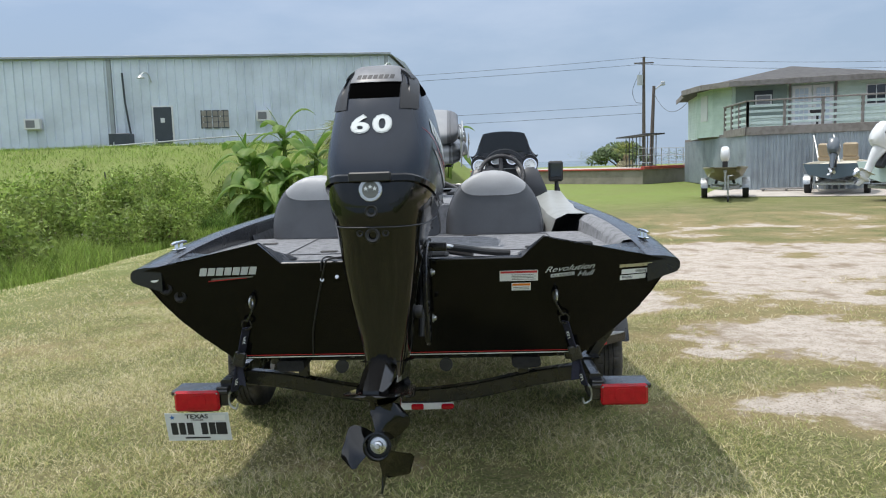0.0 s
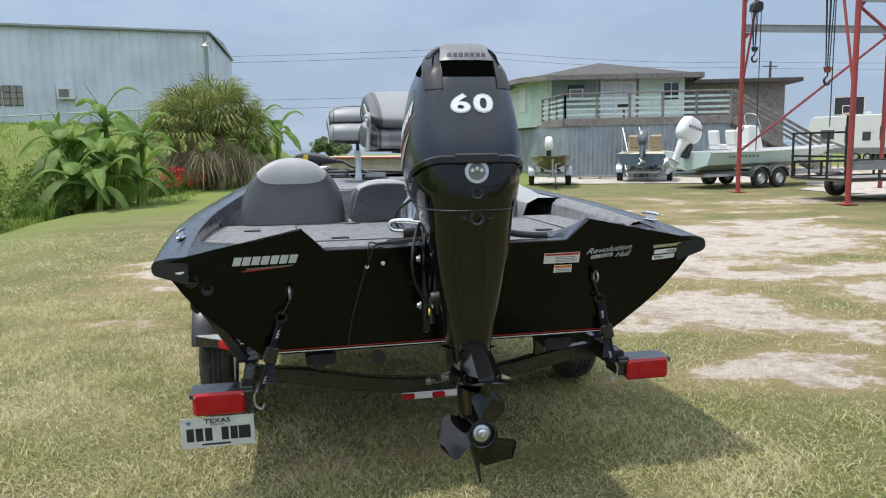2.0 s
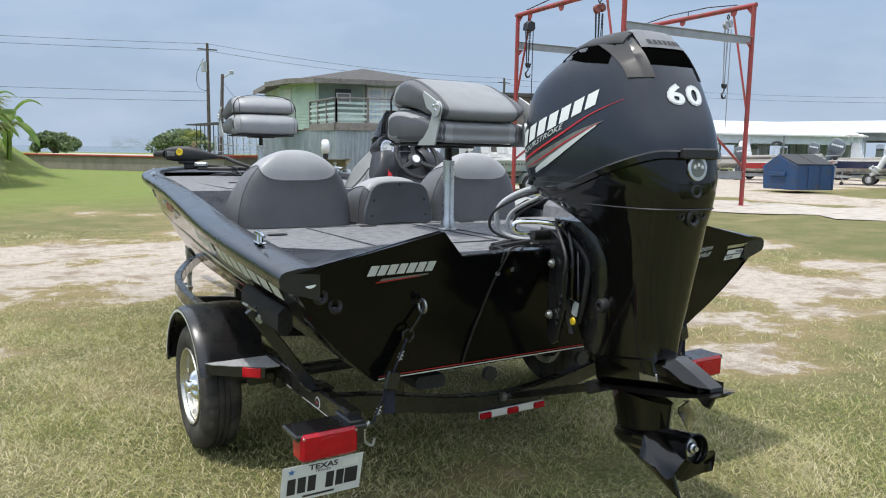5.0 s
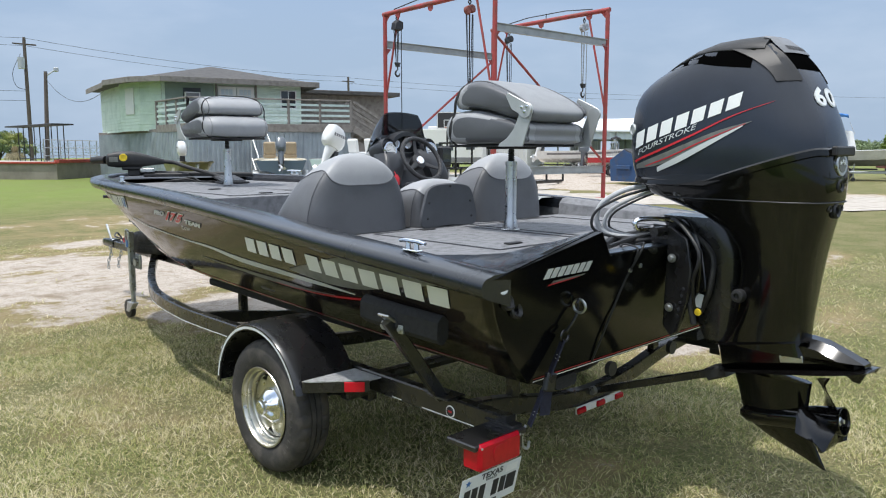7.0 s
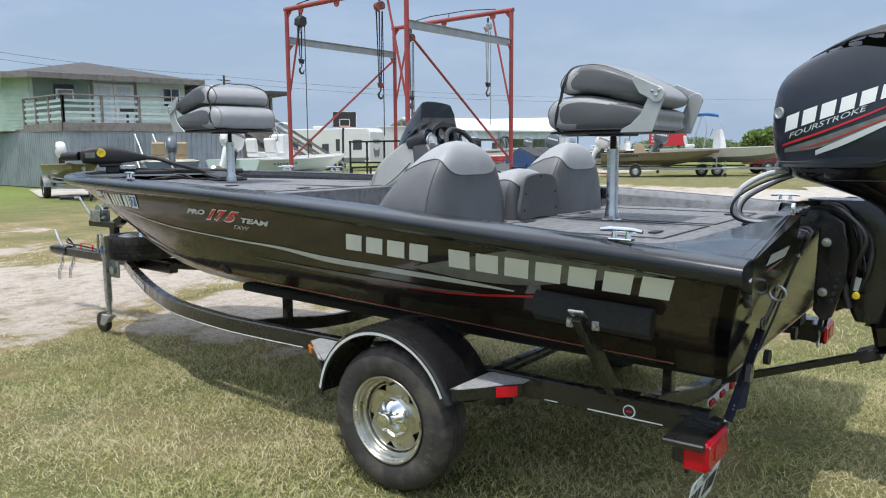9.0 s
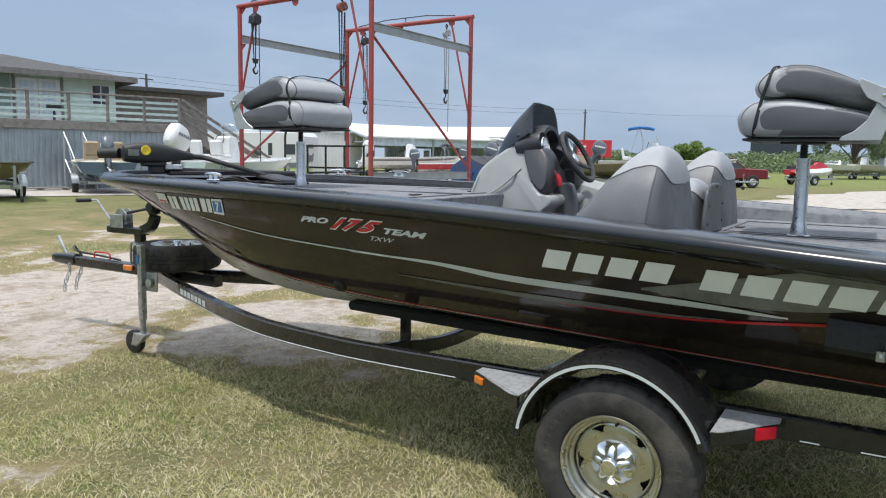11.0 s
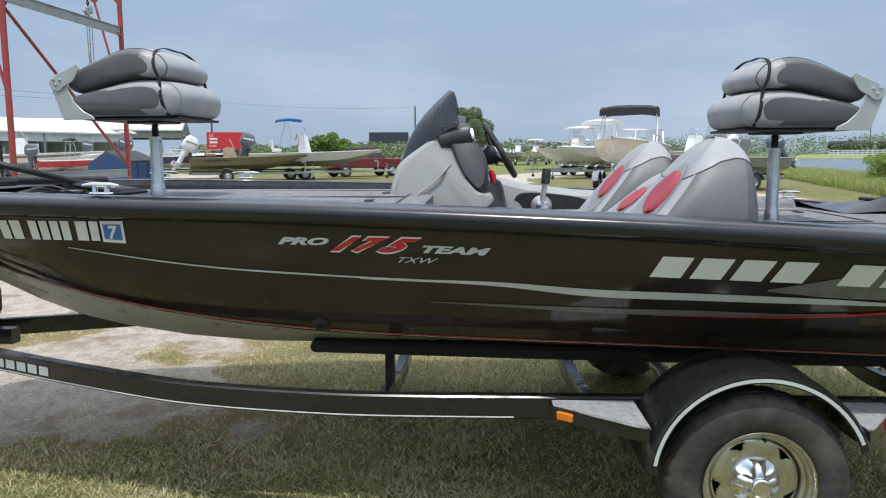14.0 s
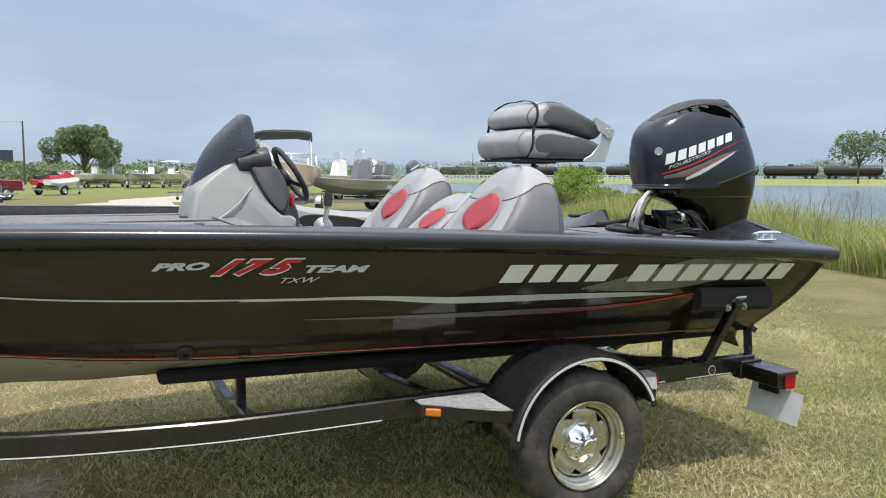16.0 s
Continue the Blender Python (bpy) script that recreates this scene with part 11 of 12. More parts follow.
# ---- the far shore ----
g = Geo()
rng2 = np.random.default_rng(5)
far_bank = []
for i in range(60):
    q = i / 59
    x, y = 215 - 200 * q, -95 - 130 * q
    far_bank.append([(x - 3, y + 9, -0.6), (x, y + 6 + 2 * math.sin(i * 1.7), 0.5 + 0.15 * math.sin(i * 0.9)), (x + 30, y - 60, 0.9)])
g.loft(far_bank, closed=False)
solid("far_bank", g, LEAF["reed"], "low grassy far bank of the lagoon", "bank", kind="structure")
TANK = mat("black_tank_paint", (0.025, 0.024, 0.024), 0.45, vary=0.3, scale=0.8)
car0 = None
for i in range(17):
    q = i / 17
    x, y = 246 - 226 * q, -118 - 150 * q
    m = pose(x, y, 1.0, 0, 0, math.degrees(math.atan2(-150, -226)))
    if car0 is None:
        car0 = thing("tank_car", "black rail tank car on the far shore", "rail car", at=m, group="tank cars")
        ax3 = Matrix.Rotation(radians(90), 4, "Y")
        part("tank", Geo().lathe([(0, -7.4), (0.8, -7.2), (1.35, -6.8), (1.45, -6.2), (1.45, 6.2), (1.35, 6.8), (0.8, 7.2), (0, 7.4)], 20, mat=Matrix.Translation((0, 0, 2.4)) @ ax3), TANK, car0)
        part("dome", Geo().lathe([(0.7, 0), (0.7, 0.45), (0.5, 0.55), (0, 0.55)], 14, mat=pose(0, 0, 3.7)), TANK, car0)
        g = Geo()
        g.box((0, 0, 0.85), (15.4, 2.4, 0.25), 0.05)
        part("frame", g, TANK, car0)
        for x2 in (-5.8, -4.2, 4.2, 5.8):
            g = Geo()
            g.lathe([(0, -0.8), (0.42, -0.8), (0.42, 0.8), (0, 0.8)], 14, mat=pose(x2, 0, 0.42, 90, 0, 0))
            part("wheelset", g, TANK, car0)
    else:
        copy_thing(car0, m)
fn = thing("white_fence", "long white board fence on the far shore", "fence")
for i in range(70):
    q = i / 70
    x, y = 190 - 70 * q, -86 - 47 * q
    g = Geo()
    g.box((x, y, 1.0), (0.14, 0.14, 1.7), 0.01)
    part("post", g, WHITE_WIN, fn)
for z in (0.75, 1.2, 1.65):
    g = Geo()
    sweep(g, [(190, -86, z), (120, -133, z)], 0.05, 0.2, 0.01)
    part("rail", g, WHITE_WIN, fn)
for x, y, h in ((214, -108, 9), (170, -170, 8.5), (120, -190, 9.5), (70, -215, 9)):
    g = Geo()
    g.tube([(x, y, 0), (x, y, h)], [0.16, 0.1], 8)
    solid("utility_pole", g, POLE_WOOD, "wooden utility pole on the far shore", "pole", group="utility poles")
wt = thing("water_tower", "pale water tower standing far behind the shore", "water tower")
a0 = radians(121.5)
wx, wy = 620 * math.sin(a0), 620 * math.cos(a0)
part("tank", Geo().lathe([(0, 33), (4, 33.5), (7, 36), (7.5, 39), (6, 42.5), (3, 44), (0, 44.5)], 24, mat=pose(wx, wy, 0)), ALU_PAINT, wt)
part("stem", Geo().tube([(wx, wy, 0), (wx, wy, 33.5)], 1.6, 14), ALU_PAINT, wt)
# gravel lane
g = Geo()
lane = [(60, -9), (38, 1.0), (26, 2.6), (20, 5.5), (17.5, 9.5), (16.5, 13.5), (18.5, 18), (24, 22)]
pts = smooth([(x, y, 0.008) for x, y in lane], 8)
rr = []
for i, p in enumerate(pts):
    d = (pts[min(i + 1, len(pts) - 1)] - pts[max(i - 1, 0)]).normalized()
    n = Vector((-d.y, d.x, 0))
    w = 2.2 + 0.5 * math.sin(i * 1.3) + 0.25 * math.sin(i * 3.7)
    rr.append([p + n * (w * v) + Vector((0, 0, 0.015 * (1 - v * v))) for v in (-1, -0.5, 0, 0.5, 1)])
g.loft(rr, closed=False)
solid("road", g, GRAVEL_ROAD, "pale gravel lane across the yard", "road", kind="structure")

# ---- plants ----
rg = np.random.default_rng(11)


def blades(p, h, w, lean, bend=0.4):
    """Grass or reed blades: three-sided strips of two segments, one for each base point."""
    n = len(p)
    a = rg.uniform(0, 2 * np.pi, n)
    s = np.stack([np.cos(a), np.sin(a), np.zeros(n)], 1) * w[:, None]
    b = rg.uniform(0, 2 * np.pi, n)
    d = np.stack([np.cos(b), np.sin(b), np.zeros(n)], 1) * (lean * h)[:, None]
    up = np.zeros((n, 3))
    up[:, 2] = h
    m = p + up * 0.55 + d * 0.35
    t = p + up * (1 - 0.25 * lean[:, None]) + d
    v = np.stack([p - s, p + s, m + s * 0.7, m - s * 0.7, t], 1).reshape(-1, 3)
    k = np.arange(n)[:, None] * 5
    quads = (k + np.array([0, 1, 2, 3])).tolist()
    tris = (k + np.array([3, 2, 4])).tolist()
    return v, quads + tris


def gh(x, y):
    return np.array([ground_height(a, b) for a, b in zip(x, y)])


def turf_material():
    """Blades of green, olive and straw, mixed blade by blade."""
    m = bpy.data.materials.new("turf_blade")
    m.use_nodes = True
    N, L = m.node_tree.nodes, m.node_tree.links
    b = N["Principled BSDF"]
    b.inputs["Roughness"].default_value = 0.6
    b.inputs["Specular IOR Level"].default_value = 0.25
    gi, tc, no, ad, rp = N.new("ShaderNodeNewGeometry"), N.new("ShaderNodeTexCoord"), N.new("ShaderNodeTexNoise"), N.new("ShaderNodeMath"), N.new("ShaderNodeValToRGB")
    no.inputs["Scale"].default_value = 1.1
    no.inputs["Detail"].default_value = 4
    L.new(tc.outputs["Object"], no.inputs["Vector"])
    ad.operation = "MULTIPLY_ADD"
    ad.inputs[1].default_value = 1.5
    L.new(no.outputs["Fac"], ad.inputs[0])
    sub = N.new("ShaderNodeMath")
    sub.operation = "SUBTRACT"
    sub.inputs[1].default_value = 0.75
    L.new(gi.outputs["Random Per Island"], sub.inputs[0])
    L.new(sub.outputs[0], ad.inputs[2])
    sep, mr, ad2 = N.new("ShaderNodeSeparateXYZ"), N.new("ShaderNodeMapRange"), N.new("ShaderNodeMath")
    L.new(tc.outputs["Object"], sep.inputs[0])
    mr.inputs["From Min"].default_value, mr.inputs["From Max"].default_value = -1.5, 2.5
    mr.inputs["To Min"].default_value, mr.inputs["To Max"].default_value = -0.12, 0.11
    L.new(sep.outputs["Y"], mr.inputs["Value"])
    L.new(ad.outputs[0], ad2.inputs[0])
    L.new(mr.outputs["Result"], ad2.inputs[1])
    stops = ((0.0, (0.20, 0.25, 0.08)), (0.3, (0.38, 0.41, 0.145)), (0.52, (0.50, 0.465, 0.215)), (0.76, (0.68, 0.60, 0.35)), (1.0, (0.78, 0.70, 0.49)))
    while len(rp.color_ramp.elements) < len(stops):
        rp.color_ramp.elements.new(0.5)
    for e, (q, c) in zip(rp.color_ramp.elements, stops):
        e.position, e.color = q, (*c, 1)
    L.new(ad2.outputs[0], rp.inputs["Fac"])
    L.new(rp.outputs["Color"], b.inputs["Base Color"])
    thin_leaf(m, 0.3)
    return m


TURF = turf_material()


# short mown grass where the camera passes near
def sod(n, x0, x1, y0, y1, hmin, hmax, wide):
    x, y = rg.uniform(x0, x1, n), rg.uniform(y0, y1, n)
    bare = np.array([caliche(a, b) for a, b in zip(x, y)])
    keep = rg.uniform(0.22, 0.50, n) > bare + rg.normal(0, 0.05, n)
    fade = np.clip(np.minimum(np.minimum(x - x0, x1 - x), np.minimum(y - y0, y1 - y)) / 1.2 + 0.08, 0, 1)
    keep &= rg.uniform(0, 1, n) < fade
    pat = np.array([noise.noise((a * 2.3, b * 2.3, 0.3)) for a, b in zip(x, y)])
    keep &= rg.uniform(-1.2, 0.5, n) < pat + 0.35
    x, y, pat = x[keep], y[keep], pat[keep]
    k = len(x)
    p = np.stack([x, y, gh(x, y) - 0.012], 1)
    return blades(p, rg.uniform(hmin, hmax, k) * (0.8 + 0.5 * np.clip(pat, -0.6, 1)), rg.uniform(0.6, 1.2, k) * wide, rg.uniform(0.5, 2.6, k))


for n, b4, wide in ((420000, (-4.0, 2.6, -3.4, 5.6), 0.0021), (60000, (-7.0, 4.0, 4.6, 12.0), 0.004), (70000, (1.6, 9.0, -4.5, 6.4), 0.0032), (50000, (-7.0, -3.2, -3.0, 5.4), 0.004)):
    v, f = sod(n, *b4, 0.020, 0.050, wide)
    ob = new("grass", raw("grass", v, f, TURF))
    tagged(ob, "short mown yellow-green grass", "grass", kind="stuff")

# weeds and shrubs along the ditch on the west side
EDGE = table([(4.0, -6.1), (6.5, -6.1), (9.0, -6.2), (13.0, -6.6), (17.0, -6.3), (22.0, -5.0), (27.0, -3.5), (33.0, -1.0)])
n = 52000
y = rg.uniform(-1, 26, n) ** 1.0
x = np.array([float(EDGE(b)) for b in y]) - np.abs(rg.normal(0, 2.2, n)) - rg.uniform(0, 0.5, n)
pat = np.array([noise.noise((a * 0.5, b * 0.5, 7.0)) for a, b in zip(x, y)])
edge_d = np.array([float(EDGE(b)) for b in y]) - x
h = (0.22 + 0.5 * np.clip(edge_d / 1.5, 0, 1)) * (0.8 + 0.8 * pat) * rg.uniform(0.5, 1.3, n)
v, f = blades(np.stack([x, y, gh(x, y) - 0.02], 1), np.clip(h, 0.1, 1.6), rg.uniform(0.004, 0.010, n), rg.uniform(0.15, 0.7, n))
tagged(new("tall_weeds", raw("tall_weeds", v, f, LEAF["weed_leaf"])), "bright green tall weeds along the ditch", "weeds", kind="stuff")
shr = random.Random(4)
for i in range(46):
    yy = 3.0 + 22 * (i / 46) + shr.uniform(-0.6, 0.6)
    d = shr.uniform(0.5, 4.2)
    xx = float(EDGE(yy)) - d
    hh = shr.uniform(0.7, 1.15) + 0.16 * d
    z = ground_height(xx, yy)
    cs = [(xx + shr.uniform(-0.5, 0.5), yy + shr.uniform(-0.5, 0.5), z + hh * shr.uniform(0.4, 0.9)) for k in range(7)]
    rs = [(shr.uniform(0.25, 0.5), shr.uniform(0.25, 0.5), shr.uniform(0.2, 0.42) * hh + 0.1) for k in cs]
    sh = thing("shrub", "bushy green shrub in the ditch", "shrub", group="ditch shrubs")
    g = Geo()
    for c in cs:
        g.tube([(xx, yy, z - 0.05), ((xx + c[0]) / 2 + 0.05, (yy + c[1]) / 2, z + hh * 0.3), c], [0.016, 0.012, 0.005], 5)
    part("stem", g, LEAF["dry_stalk"], sh)
    v, f = leaves(rg, cs, rs, 1700, 0.055, 0.9)
    ob = part("foliage", raw("foliage", v, f, LEAF["shrub_leaf"] if i % 3 else LEAF["weed_leaf"]), None, sh)
for i in range(10):
    xx, yy = shr.uniform(-10.5, -8.2), shr.uniform(8.5, 13.5)
    r = shr.uniform(0.18, 0.5)
    rk = Geo()
    rr = []
    for a in range(7):
        ph = math.pi * a / 6
        rr.append([(xx + r * math.sin(ph) * math.cos(b) * (1 + 0.25 * noise.noise((i * 3.1, a, b))), yy + r * math.sin(ph) * math.sin(b), ground_height(xx, yy) + 0.35 + r * 0.7 * math.cos(ph) * (1 + 0.3 * noise.noise((b, i * 1.7, a)))) for b in [2 * math.pi * k / 9 for k in range(9)]])
    rk.loft(rr)
    solid("rock", rk, CONCRETE, "pale broken rock on the ditch bank", "rock", group="ditch rocks", sharp=20)


def banana_leaf(g, base, direction, L, w, lift, droop):
    """A long arching blade with a midrib fold and torn edges."""
    d = Vector((math.cos(direction), math.sin(direction), 0))
    s = Vector((-d.y, d.x, 0))
    rows3 = []
    for i in range(13):
        q = i / 12
        c = Vector(base) + d * (L * (q * 0.9)) * (1 - 0.3 * lift) + Vector((0, 0, L * (lift * q - droop * q * q)))
        ww = w * (math.sin(math.pi * min(1, 0.06 + q * 0.94)) ** 0.55) * (0.86 + 0.2 * noise.noise((i * 1.9, direction * 5, L)))
        sag = ww * (0.25 + 0.25 * q)
        rows3.append([c - s * ww - Vector((0, 0, sag * 0.9)), c - s * ww * 0.5 - Vector((0, 0, sag * 0.1)), c - Vector((0, 0, 0.02)), c + s * ww * 0.5 - Vector((0, 0, sag * 0.1)), c + s * ww - Vector((0, 0, sag * 0.9))])
    g.loft(rows3, closed=False)


for x, y, h, cnt in ((-6.3, 19.2, 2.0, 9), (-5.5, 19.9, 2.6, 9), (-6.9, 20.2, 2.1, 8), (-5.1, 18.8, 1.5, 8), (-4.7, 20.6, 1.9, 8), (-6.0, 18.3, 1.0, 8), (-5.4, 18.0, 0.6, 7), (-4.6, 19.4, 0.8, 7), (-1.6, 31.0, 1.7, 8), (-0.8, 31.8, 1.4, 8), (-2.3, 30.2, 1.2, 8)):
    bn = thing("banana_plant", "green banana plant with large torn leaves", "banana plant", group="banana plants")
    z = ground_height(x, y)
    g = Geo()
    g.tube([(x, y, z - 0.1), (x + 0.04, y, z + h * 0.5), (x + 0.02, y + 0.03, z + h)], [0.11, 0.085, 0.05], 10)
    part("stem", g, LEAF["weed_leaf"], bn)
    for k in range(cnt):
        g = Geo()
        a = k * 2.4 + shr.uniform(-0.3, 0.3)
        low = k / cnt
        banana_leaf(g, (x, y, z + h * (1 - 0.25 * low)), a, shr.uniform(1.3, 2.3), shr.uniform(0.17, 0.30), 1.25 - 0.85 * low, 0.95 + 0.15 * low)
        part("leaf", g, LEAF["banana_leaf"], bn)
    if h > 1.6:
        g = Geo()
        banana_leaf(g, (x, y, z + h), shr.uniform(0, 6), 0.8, 0.08, 1.3, 0.3)
        part("leaf", g, LEAF["banana_leaf"], bn)


def fan_palm(x, y, h, r, n, dead):
    pt = thing("fan_palm", "shaggy fan palm with dead hanging fronds", "palm", group="fan palms")
    z = ground_height(x, y)
    g = Geo()
    g.tube([(x, y, z - 0.1), (x + 0.03, y, z + h * 0.5), (x, y + 0.04, z + h)], [0.20, 0.17, 0.15], 12)
    for k in range(40):
        a, q = k * 2.4, (k % 20) / 20
        g.box((x + 0.18 * math.cos(a), y + 0.18 * math.sin(a), z + 0.1 + h * q * 0.9), (0.06, 0.1, 0.2), 0.01, mat=Matrix.Rotation(a, 4, "Z") @ Matrix.Rotation(radians(20), 4, "Y"))
    part("trunk", g, LEAF["dry_stalk"], pt)
    for k in range(n + dead):
        is_dead = k >= n
        a = k * 2.39996 + shr.uniform(-0.2, 0.2)
        el = shr.uniform(-0.1, 1.25) if not is_dead else shr.uniform(-1.35, -0.75)
        d = Vector((math.cos(a) * math.cos(el), math.sin(a) * math.cos(el), math.sin(el)))
        c0 = Vector((x, y, z + h))
        hub = c0 + d * r * shr.uniform(0.45, 0.65)
        g = Geo()
        g.tube([c0, hub], 0.014, 4)
        side = d.cross(Vector((0, 0, 1))).normalized()
        upv = side.cross(d)
        for j in range(17):
            b = radians(-105 + 210 * j / 16)
            e = d * math.cos(b) + side * math.sin(b)
            L = r * 0.62 * (0.7 + 0.3 * math.cos(b)) * shr.uniform(0.85, 1.1)
            tip = hub + e * L + Vector((0, 0, -L * (0.35 if not is_dead else 0.5))) + upv * 0.05
            mid = hub + e * L * 0.55 + upv * 0.04
            w = e.cross(upv).normalized() * 0.026
            g.put([hub, mid - w, tip, mid + w], [(0, 1, 2, 3)])
        part("frond", g, LEAF["palm_leaf"] if not is_dead else LEAF["dead_frond"], pt)


for x, y, h, r in ((-3.9, 26.6, 1.9, 1.75), (-3.0, 27.4, 2.3, 1.85), (-4.6, 27.4, 1.7, 1.6), (-2.1, 28.2, 1.6, 1.6)):
    fan_palm(x, y, h + 0.25, r * 1.08, 46, 8)
fan_palm(12.0, 55.5, 1.8, 1.2, 18, 8)
FLOWER = mat("red_petal", (0.55, 0.03, 0.02), 0.6, vary=0.3, island=0.3)
n = 160
y = rg.uniform(23, 29.5, n)
x = np.array([float(EDGE(b)) for b in y]) - rg.uniform(-0.3, 0.7, n)
v, f = leaves(rg, np.stack([x, y, gh(x, y) + rg.uniform(0.2, 0.9, n)], 1), np.full((n, 3), 0.09), 1600, 0.05)
tagged(new("red_flowers", raw("red_flowers", v, f, FLOWER)), "scattered red flowers below the palms", "flowers", kind="stuff")
n = 9000
y = rg.uniform(17, 33, n)
x = np.array([float(EDGE(b)) for b in y]) - np.abs(rg.normal(0, 1.0, n))
v, f = blades(np.stack([x, y, gh(x, y) - 0.02], 1), rg.uniform(0.25, 0.9, n), rg.uniform(0.006, 0.016, n), rg.uniform(0.3, 0.9, n))
tagged(new("tall_weeds", raw("tall_weeds", v, f, LEAF["banana_leaf"])), "bright green weeds below the palms", "weeds", kind="stuff")

# rough grass on the warehouse bank
n = 26000
x, y = rg.uniform(-24, -3.5, n), rg.uniform(19.5, 34.5, n)
pat = np.array([noise.noise((a * 0.6, b * 0.6, 4.0)) for a, b in zip(x, y)])
v, f = blades(np.stack([x, y, gh(x, y) - 0.02], 1), np.clip(0.16 + 0.16 * pat, 0.06, 0.4) * rg.uniform(0.6, 1.3, n), rg.uniform(0.006, 0.014, n), rg.uniform(0.3, 1.0, n))
tagged(new("rough_grass", raw("rough_grass", v, f, LEAF["weed_leaf"])), "rough green grass on the warehouse bank", "grass", kind="stuff")

# reeds between the yard and the lagoon
n = 90000
q = rg.uniform(0, 1, n) ** 1.1
x = 3.0 + 42 * q
y = -6.6 - 0.21 * (x - 4) - np.abs(rg.normal(0, 1.7, n)) - 0.3
pat = np.array([noise.noise((a * 0.35, b * 0.35, 2.0)) for a, b in zip(x, y)])
h = (0.85 + 0.55 * pat) * rg.uniform(0.5, 1.25, n) * np.where(x > 14, 0.62, 1.0)
v, f = blades(np.stack([x, y, gh(x, y) - 0.05], 1), np.clip(h, 0.15, 1.7), rg.uniform(0.004, 0.009, n), rg.uniform(0.15, 0.6, n))
tagged(new("reeds", raw("reeds", v, f, LEAF["reed"])), "tall yellow-green reeds along the lagoon", "reeds", kind="stuff")
n = 500
x = rg.uniform(4, 16, n)
y = -6.9 - 0.21 * (x - 4) - rg.uniform(0, 2.5, n)
p = np.stack([x, y, gh(x, y)], 1)
v, f = blades(p, rg.uniform(1.0, 1.75, n), rg.uniform(0.003, 0.006, n), rg.uniform(0.2, 0.5, n))
tagged(new("seed_stalks", raw("seed_stalks", v, f, LEAF["dry_stalk"])), "dry seed stalks among the reeds", "reeds", kind="stuff")
for x, y, h, w in ((20.0, -13.2, 1.9, 1.1), (21.2, -13.6, 1.5, 0.9), (24.5, -13.6, 1.1, 0.9), (18.3, -13.0, 1.0, 0.8), (28, -14.5, 1.2, 1.3), (15.6, -12.2, 0.9, 0.7)):
    bs = thing("bush", "rounded bright green bush by the lagoon", "bush", group="lagoon bushes")
    z = ground_height(x, y)
    cs = [(x + shr.uniform(-0.6, 0.6) * w, y + shr.uniform(-0.5, 0.5) * w, z + h * shr.uniform(0.25, 0.92)) for k in range(16)]
    g = Geo()
    for c in cs:
        g.tube([(x, y, z - 0.1), ((x + c[0]) / 2, (y + c[1]) / 2, z + h * 0.25), c], [0.03, 0.02, 0.006], 5)
    part("stem", g, LEAF["dry_stalk"], bs)
    v, f = leaves(rg, cs, [(0.42 * w, 0.42 * w, 0.34 * h * 0.6)] * 16, 6500, 0.05, 0.9)
    part("foliage", raw("foliage", v, f, LEAF["weed_leaf"]), None, bs)


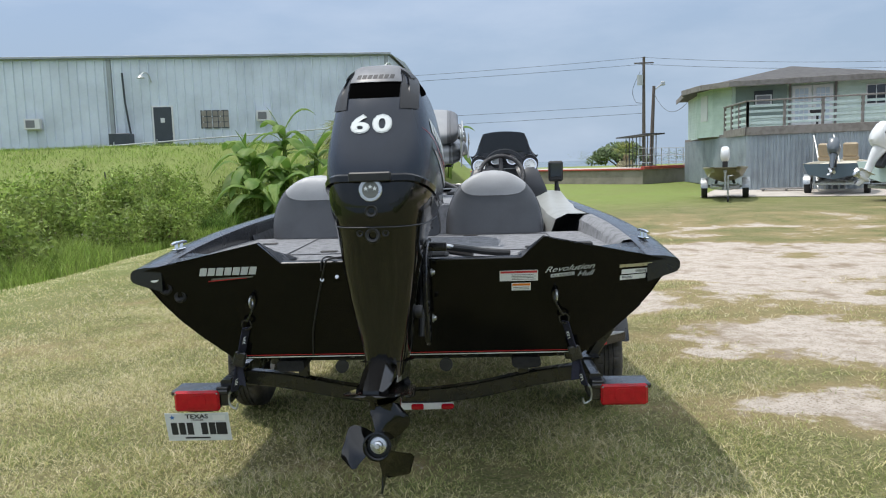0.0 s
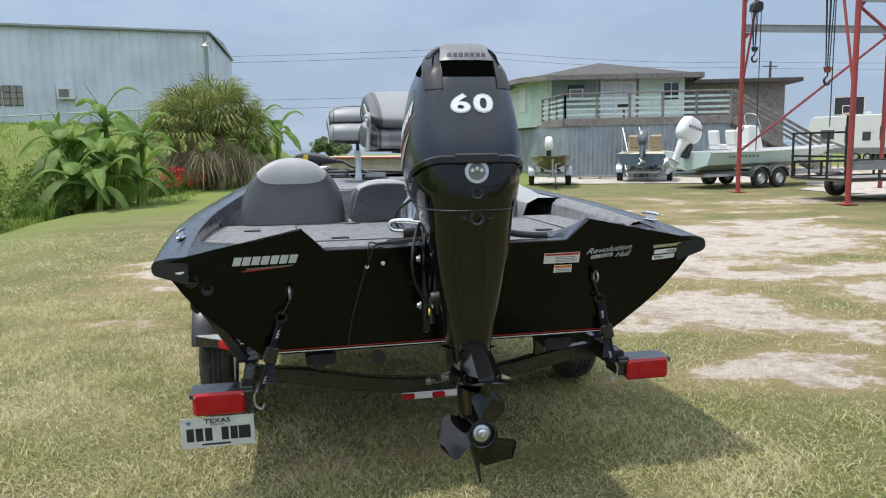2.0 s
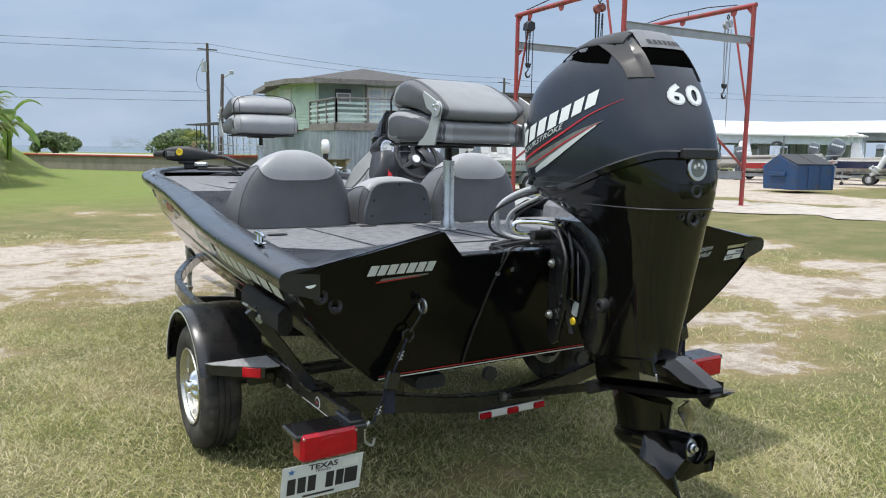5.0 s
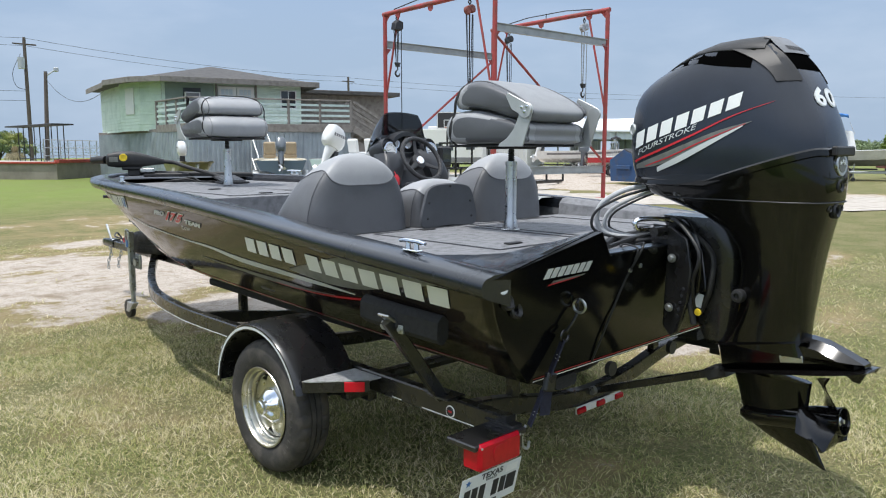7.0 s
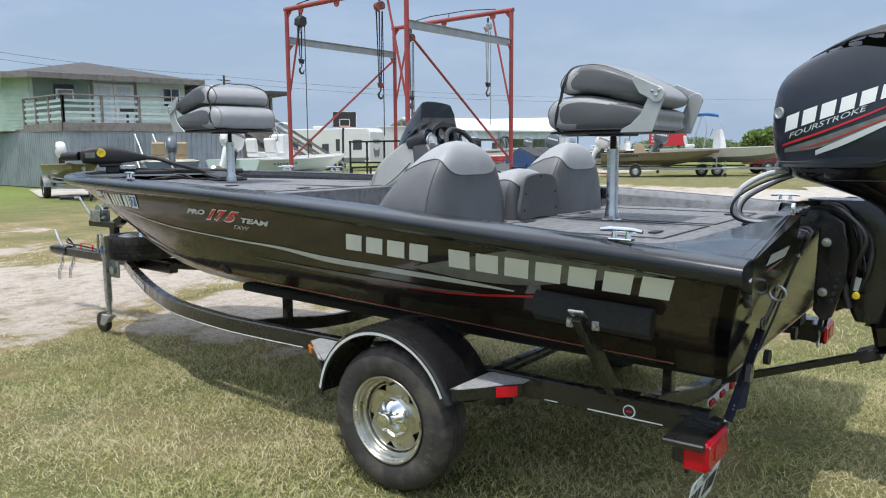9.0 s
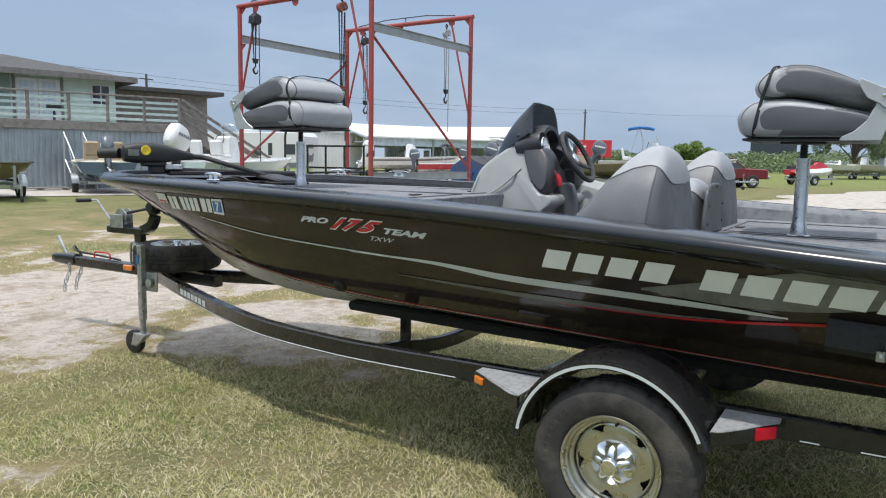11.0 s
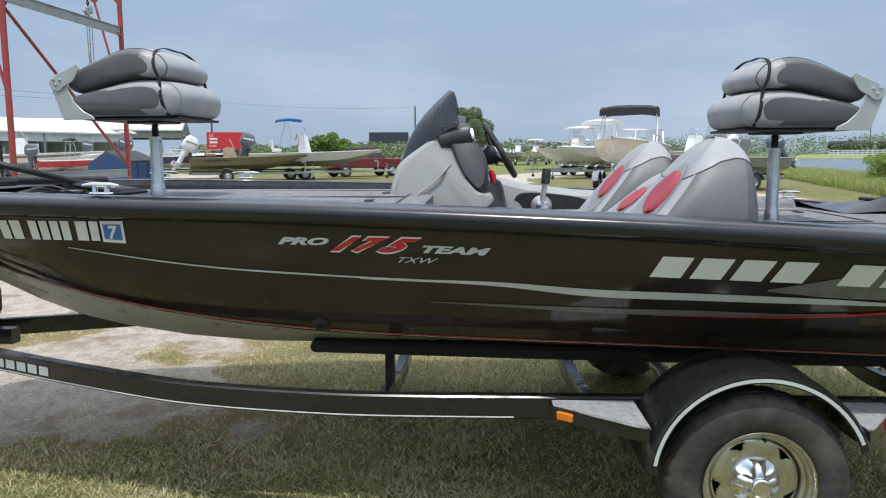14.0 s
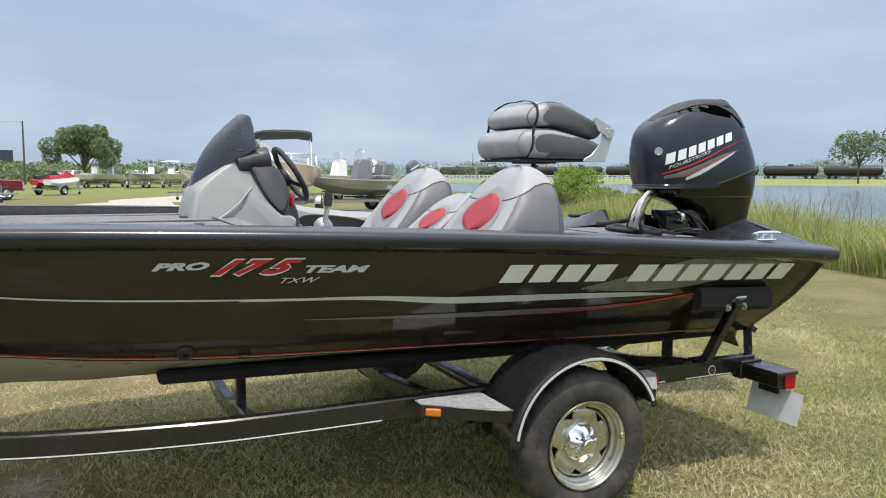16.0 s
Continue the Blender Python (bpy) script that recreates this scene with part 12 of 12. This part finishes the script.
def tree(x, y, h, spread, trunk, label, count, seed, leaf, base=0.0, size=0.16):
    t = thing("tree", label, "tree", group="trees")
    r = random.Random(seed)
    g = Geo()
    cs, rs = [], []
    g.tube([(x, y, base - 0.1), (x + 0.1, y, base + h * 0.2), (x, y + 0.1, base + h * 0.42)], [trunk, trunk * 0.8, trunk * 0.6], 10)
    for k in range(16):
        a = k * 2.4
        q = r.uniform(0.25, 1.0)
        e = Vector((x + spread * q * math.cos(a), y + spread * q * math.sin(a), base + h * (0.45 + 0.47 * (1 - q * q * 0.75)) * r.uniform(0.88, 1.05)))
        s0 = Vector((x, y, base + h * r.uniform(0.2, 0.42)))
        g.tube([s0, s0 + (e - s0) * 0.5 + Vector((0, 0, h * 0.06)), e], [trunk * 0.45, trunk * 0.25, trunk * 0.06], 6)
        cs.append(tuple(e))
        rs.append((spread * r.uniform(0.24, 0.4), spread * r.uniform(0.24, 0.4), h * r.uniform(0.09, 0.16)))
        cs.append((e.x + spread * r.uniform(-0.25, 0.25), e.y + spread * r.uniform(-0.25, 0.25), e.z - h * 0.15))
        rs.append((spread * 0.26, spread * 0.26, h * 0.13))
    part("trunk", g, POLE_WOOD, t)
    v, f = leaves(rg, cs, rs, count, size, 0.9)
    part("crown", raw("crown", v, f, leaf), None, t)


tree(90, 3.9, 6.9, 3.7, 0.22, "spreading dark green tree across the yard", 34000, 1, LEAF["far_leaf"], size=0.12)
tree(60, 14.5, 3.1, 1.9, 0.12, "small leafy tree behind the boats", 3000, 2, LEAF["tree_leaf"], size=0.18)
tree(74, -102, 8.2, 4.6, 0.16, "thin open-crowned tree on the far shore", 2600, 3, LEAF["far_leaf"], 0.6, size=0.24)
tree(13.5, 66, 3.0, 2.2, 0.2, "small tree behind the slab", 2500, 8, LEAF["far_leaf"], size=0.2)
tree(4.0, 70, 2.5, 1.9, 0.2, "low tree by the bay", 2500, 9, LEAF["far_leaf"], size=0.2)
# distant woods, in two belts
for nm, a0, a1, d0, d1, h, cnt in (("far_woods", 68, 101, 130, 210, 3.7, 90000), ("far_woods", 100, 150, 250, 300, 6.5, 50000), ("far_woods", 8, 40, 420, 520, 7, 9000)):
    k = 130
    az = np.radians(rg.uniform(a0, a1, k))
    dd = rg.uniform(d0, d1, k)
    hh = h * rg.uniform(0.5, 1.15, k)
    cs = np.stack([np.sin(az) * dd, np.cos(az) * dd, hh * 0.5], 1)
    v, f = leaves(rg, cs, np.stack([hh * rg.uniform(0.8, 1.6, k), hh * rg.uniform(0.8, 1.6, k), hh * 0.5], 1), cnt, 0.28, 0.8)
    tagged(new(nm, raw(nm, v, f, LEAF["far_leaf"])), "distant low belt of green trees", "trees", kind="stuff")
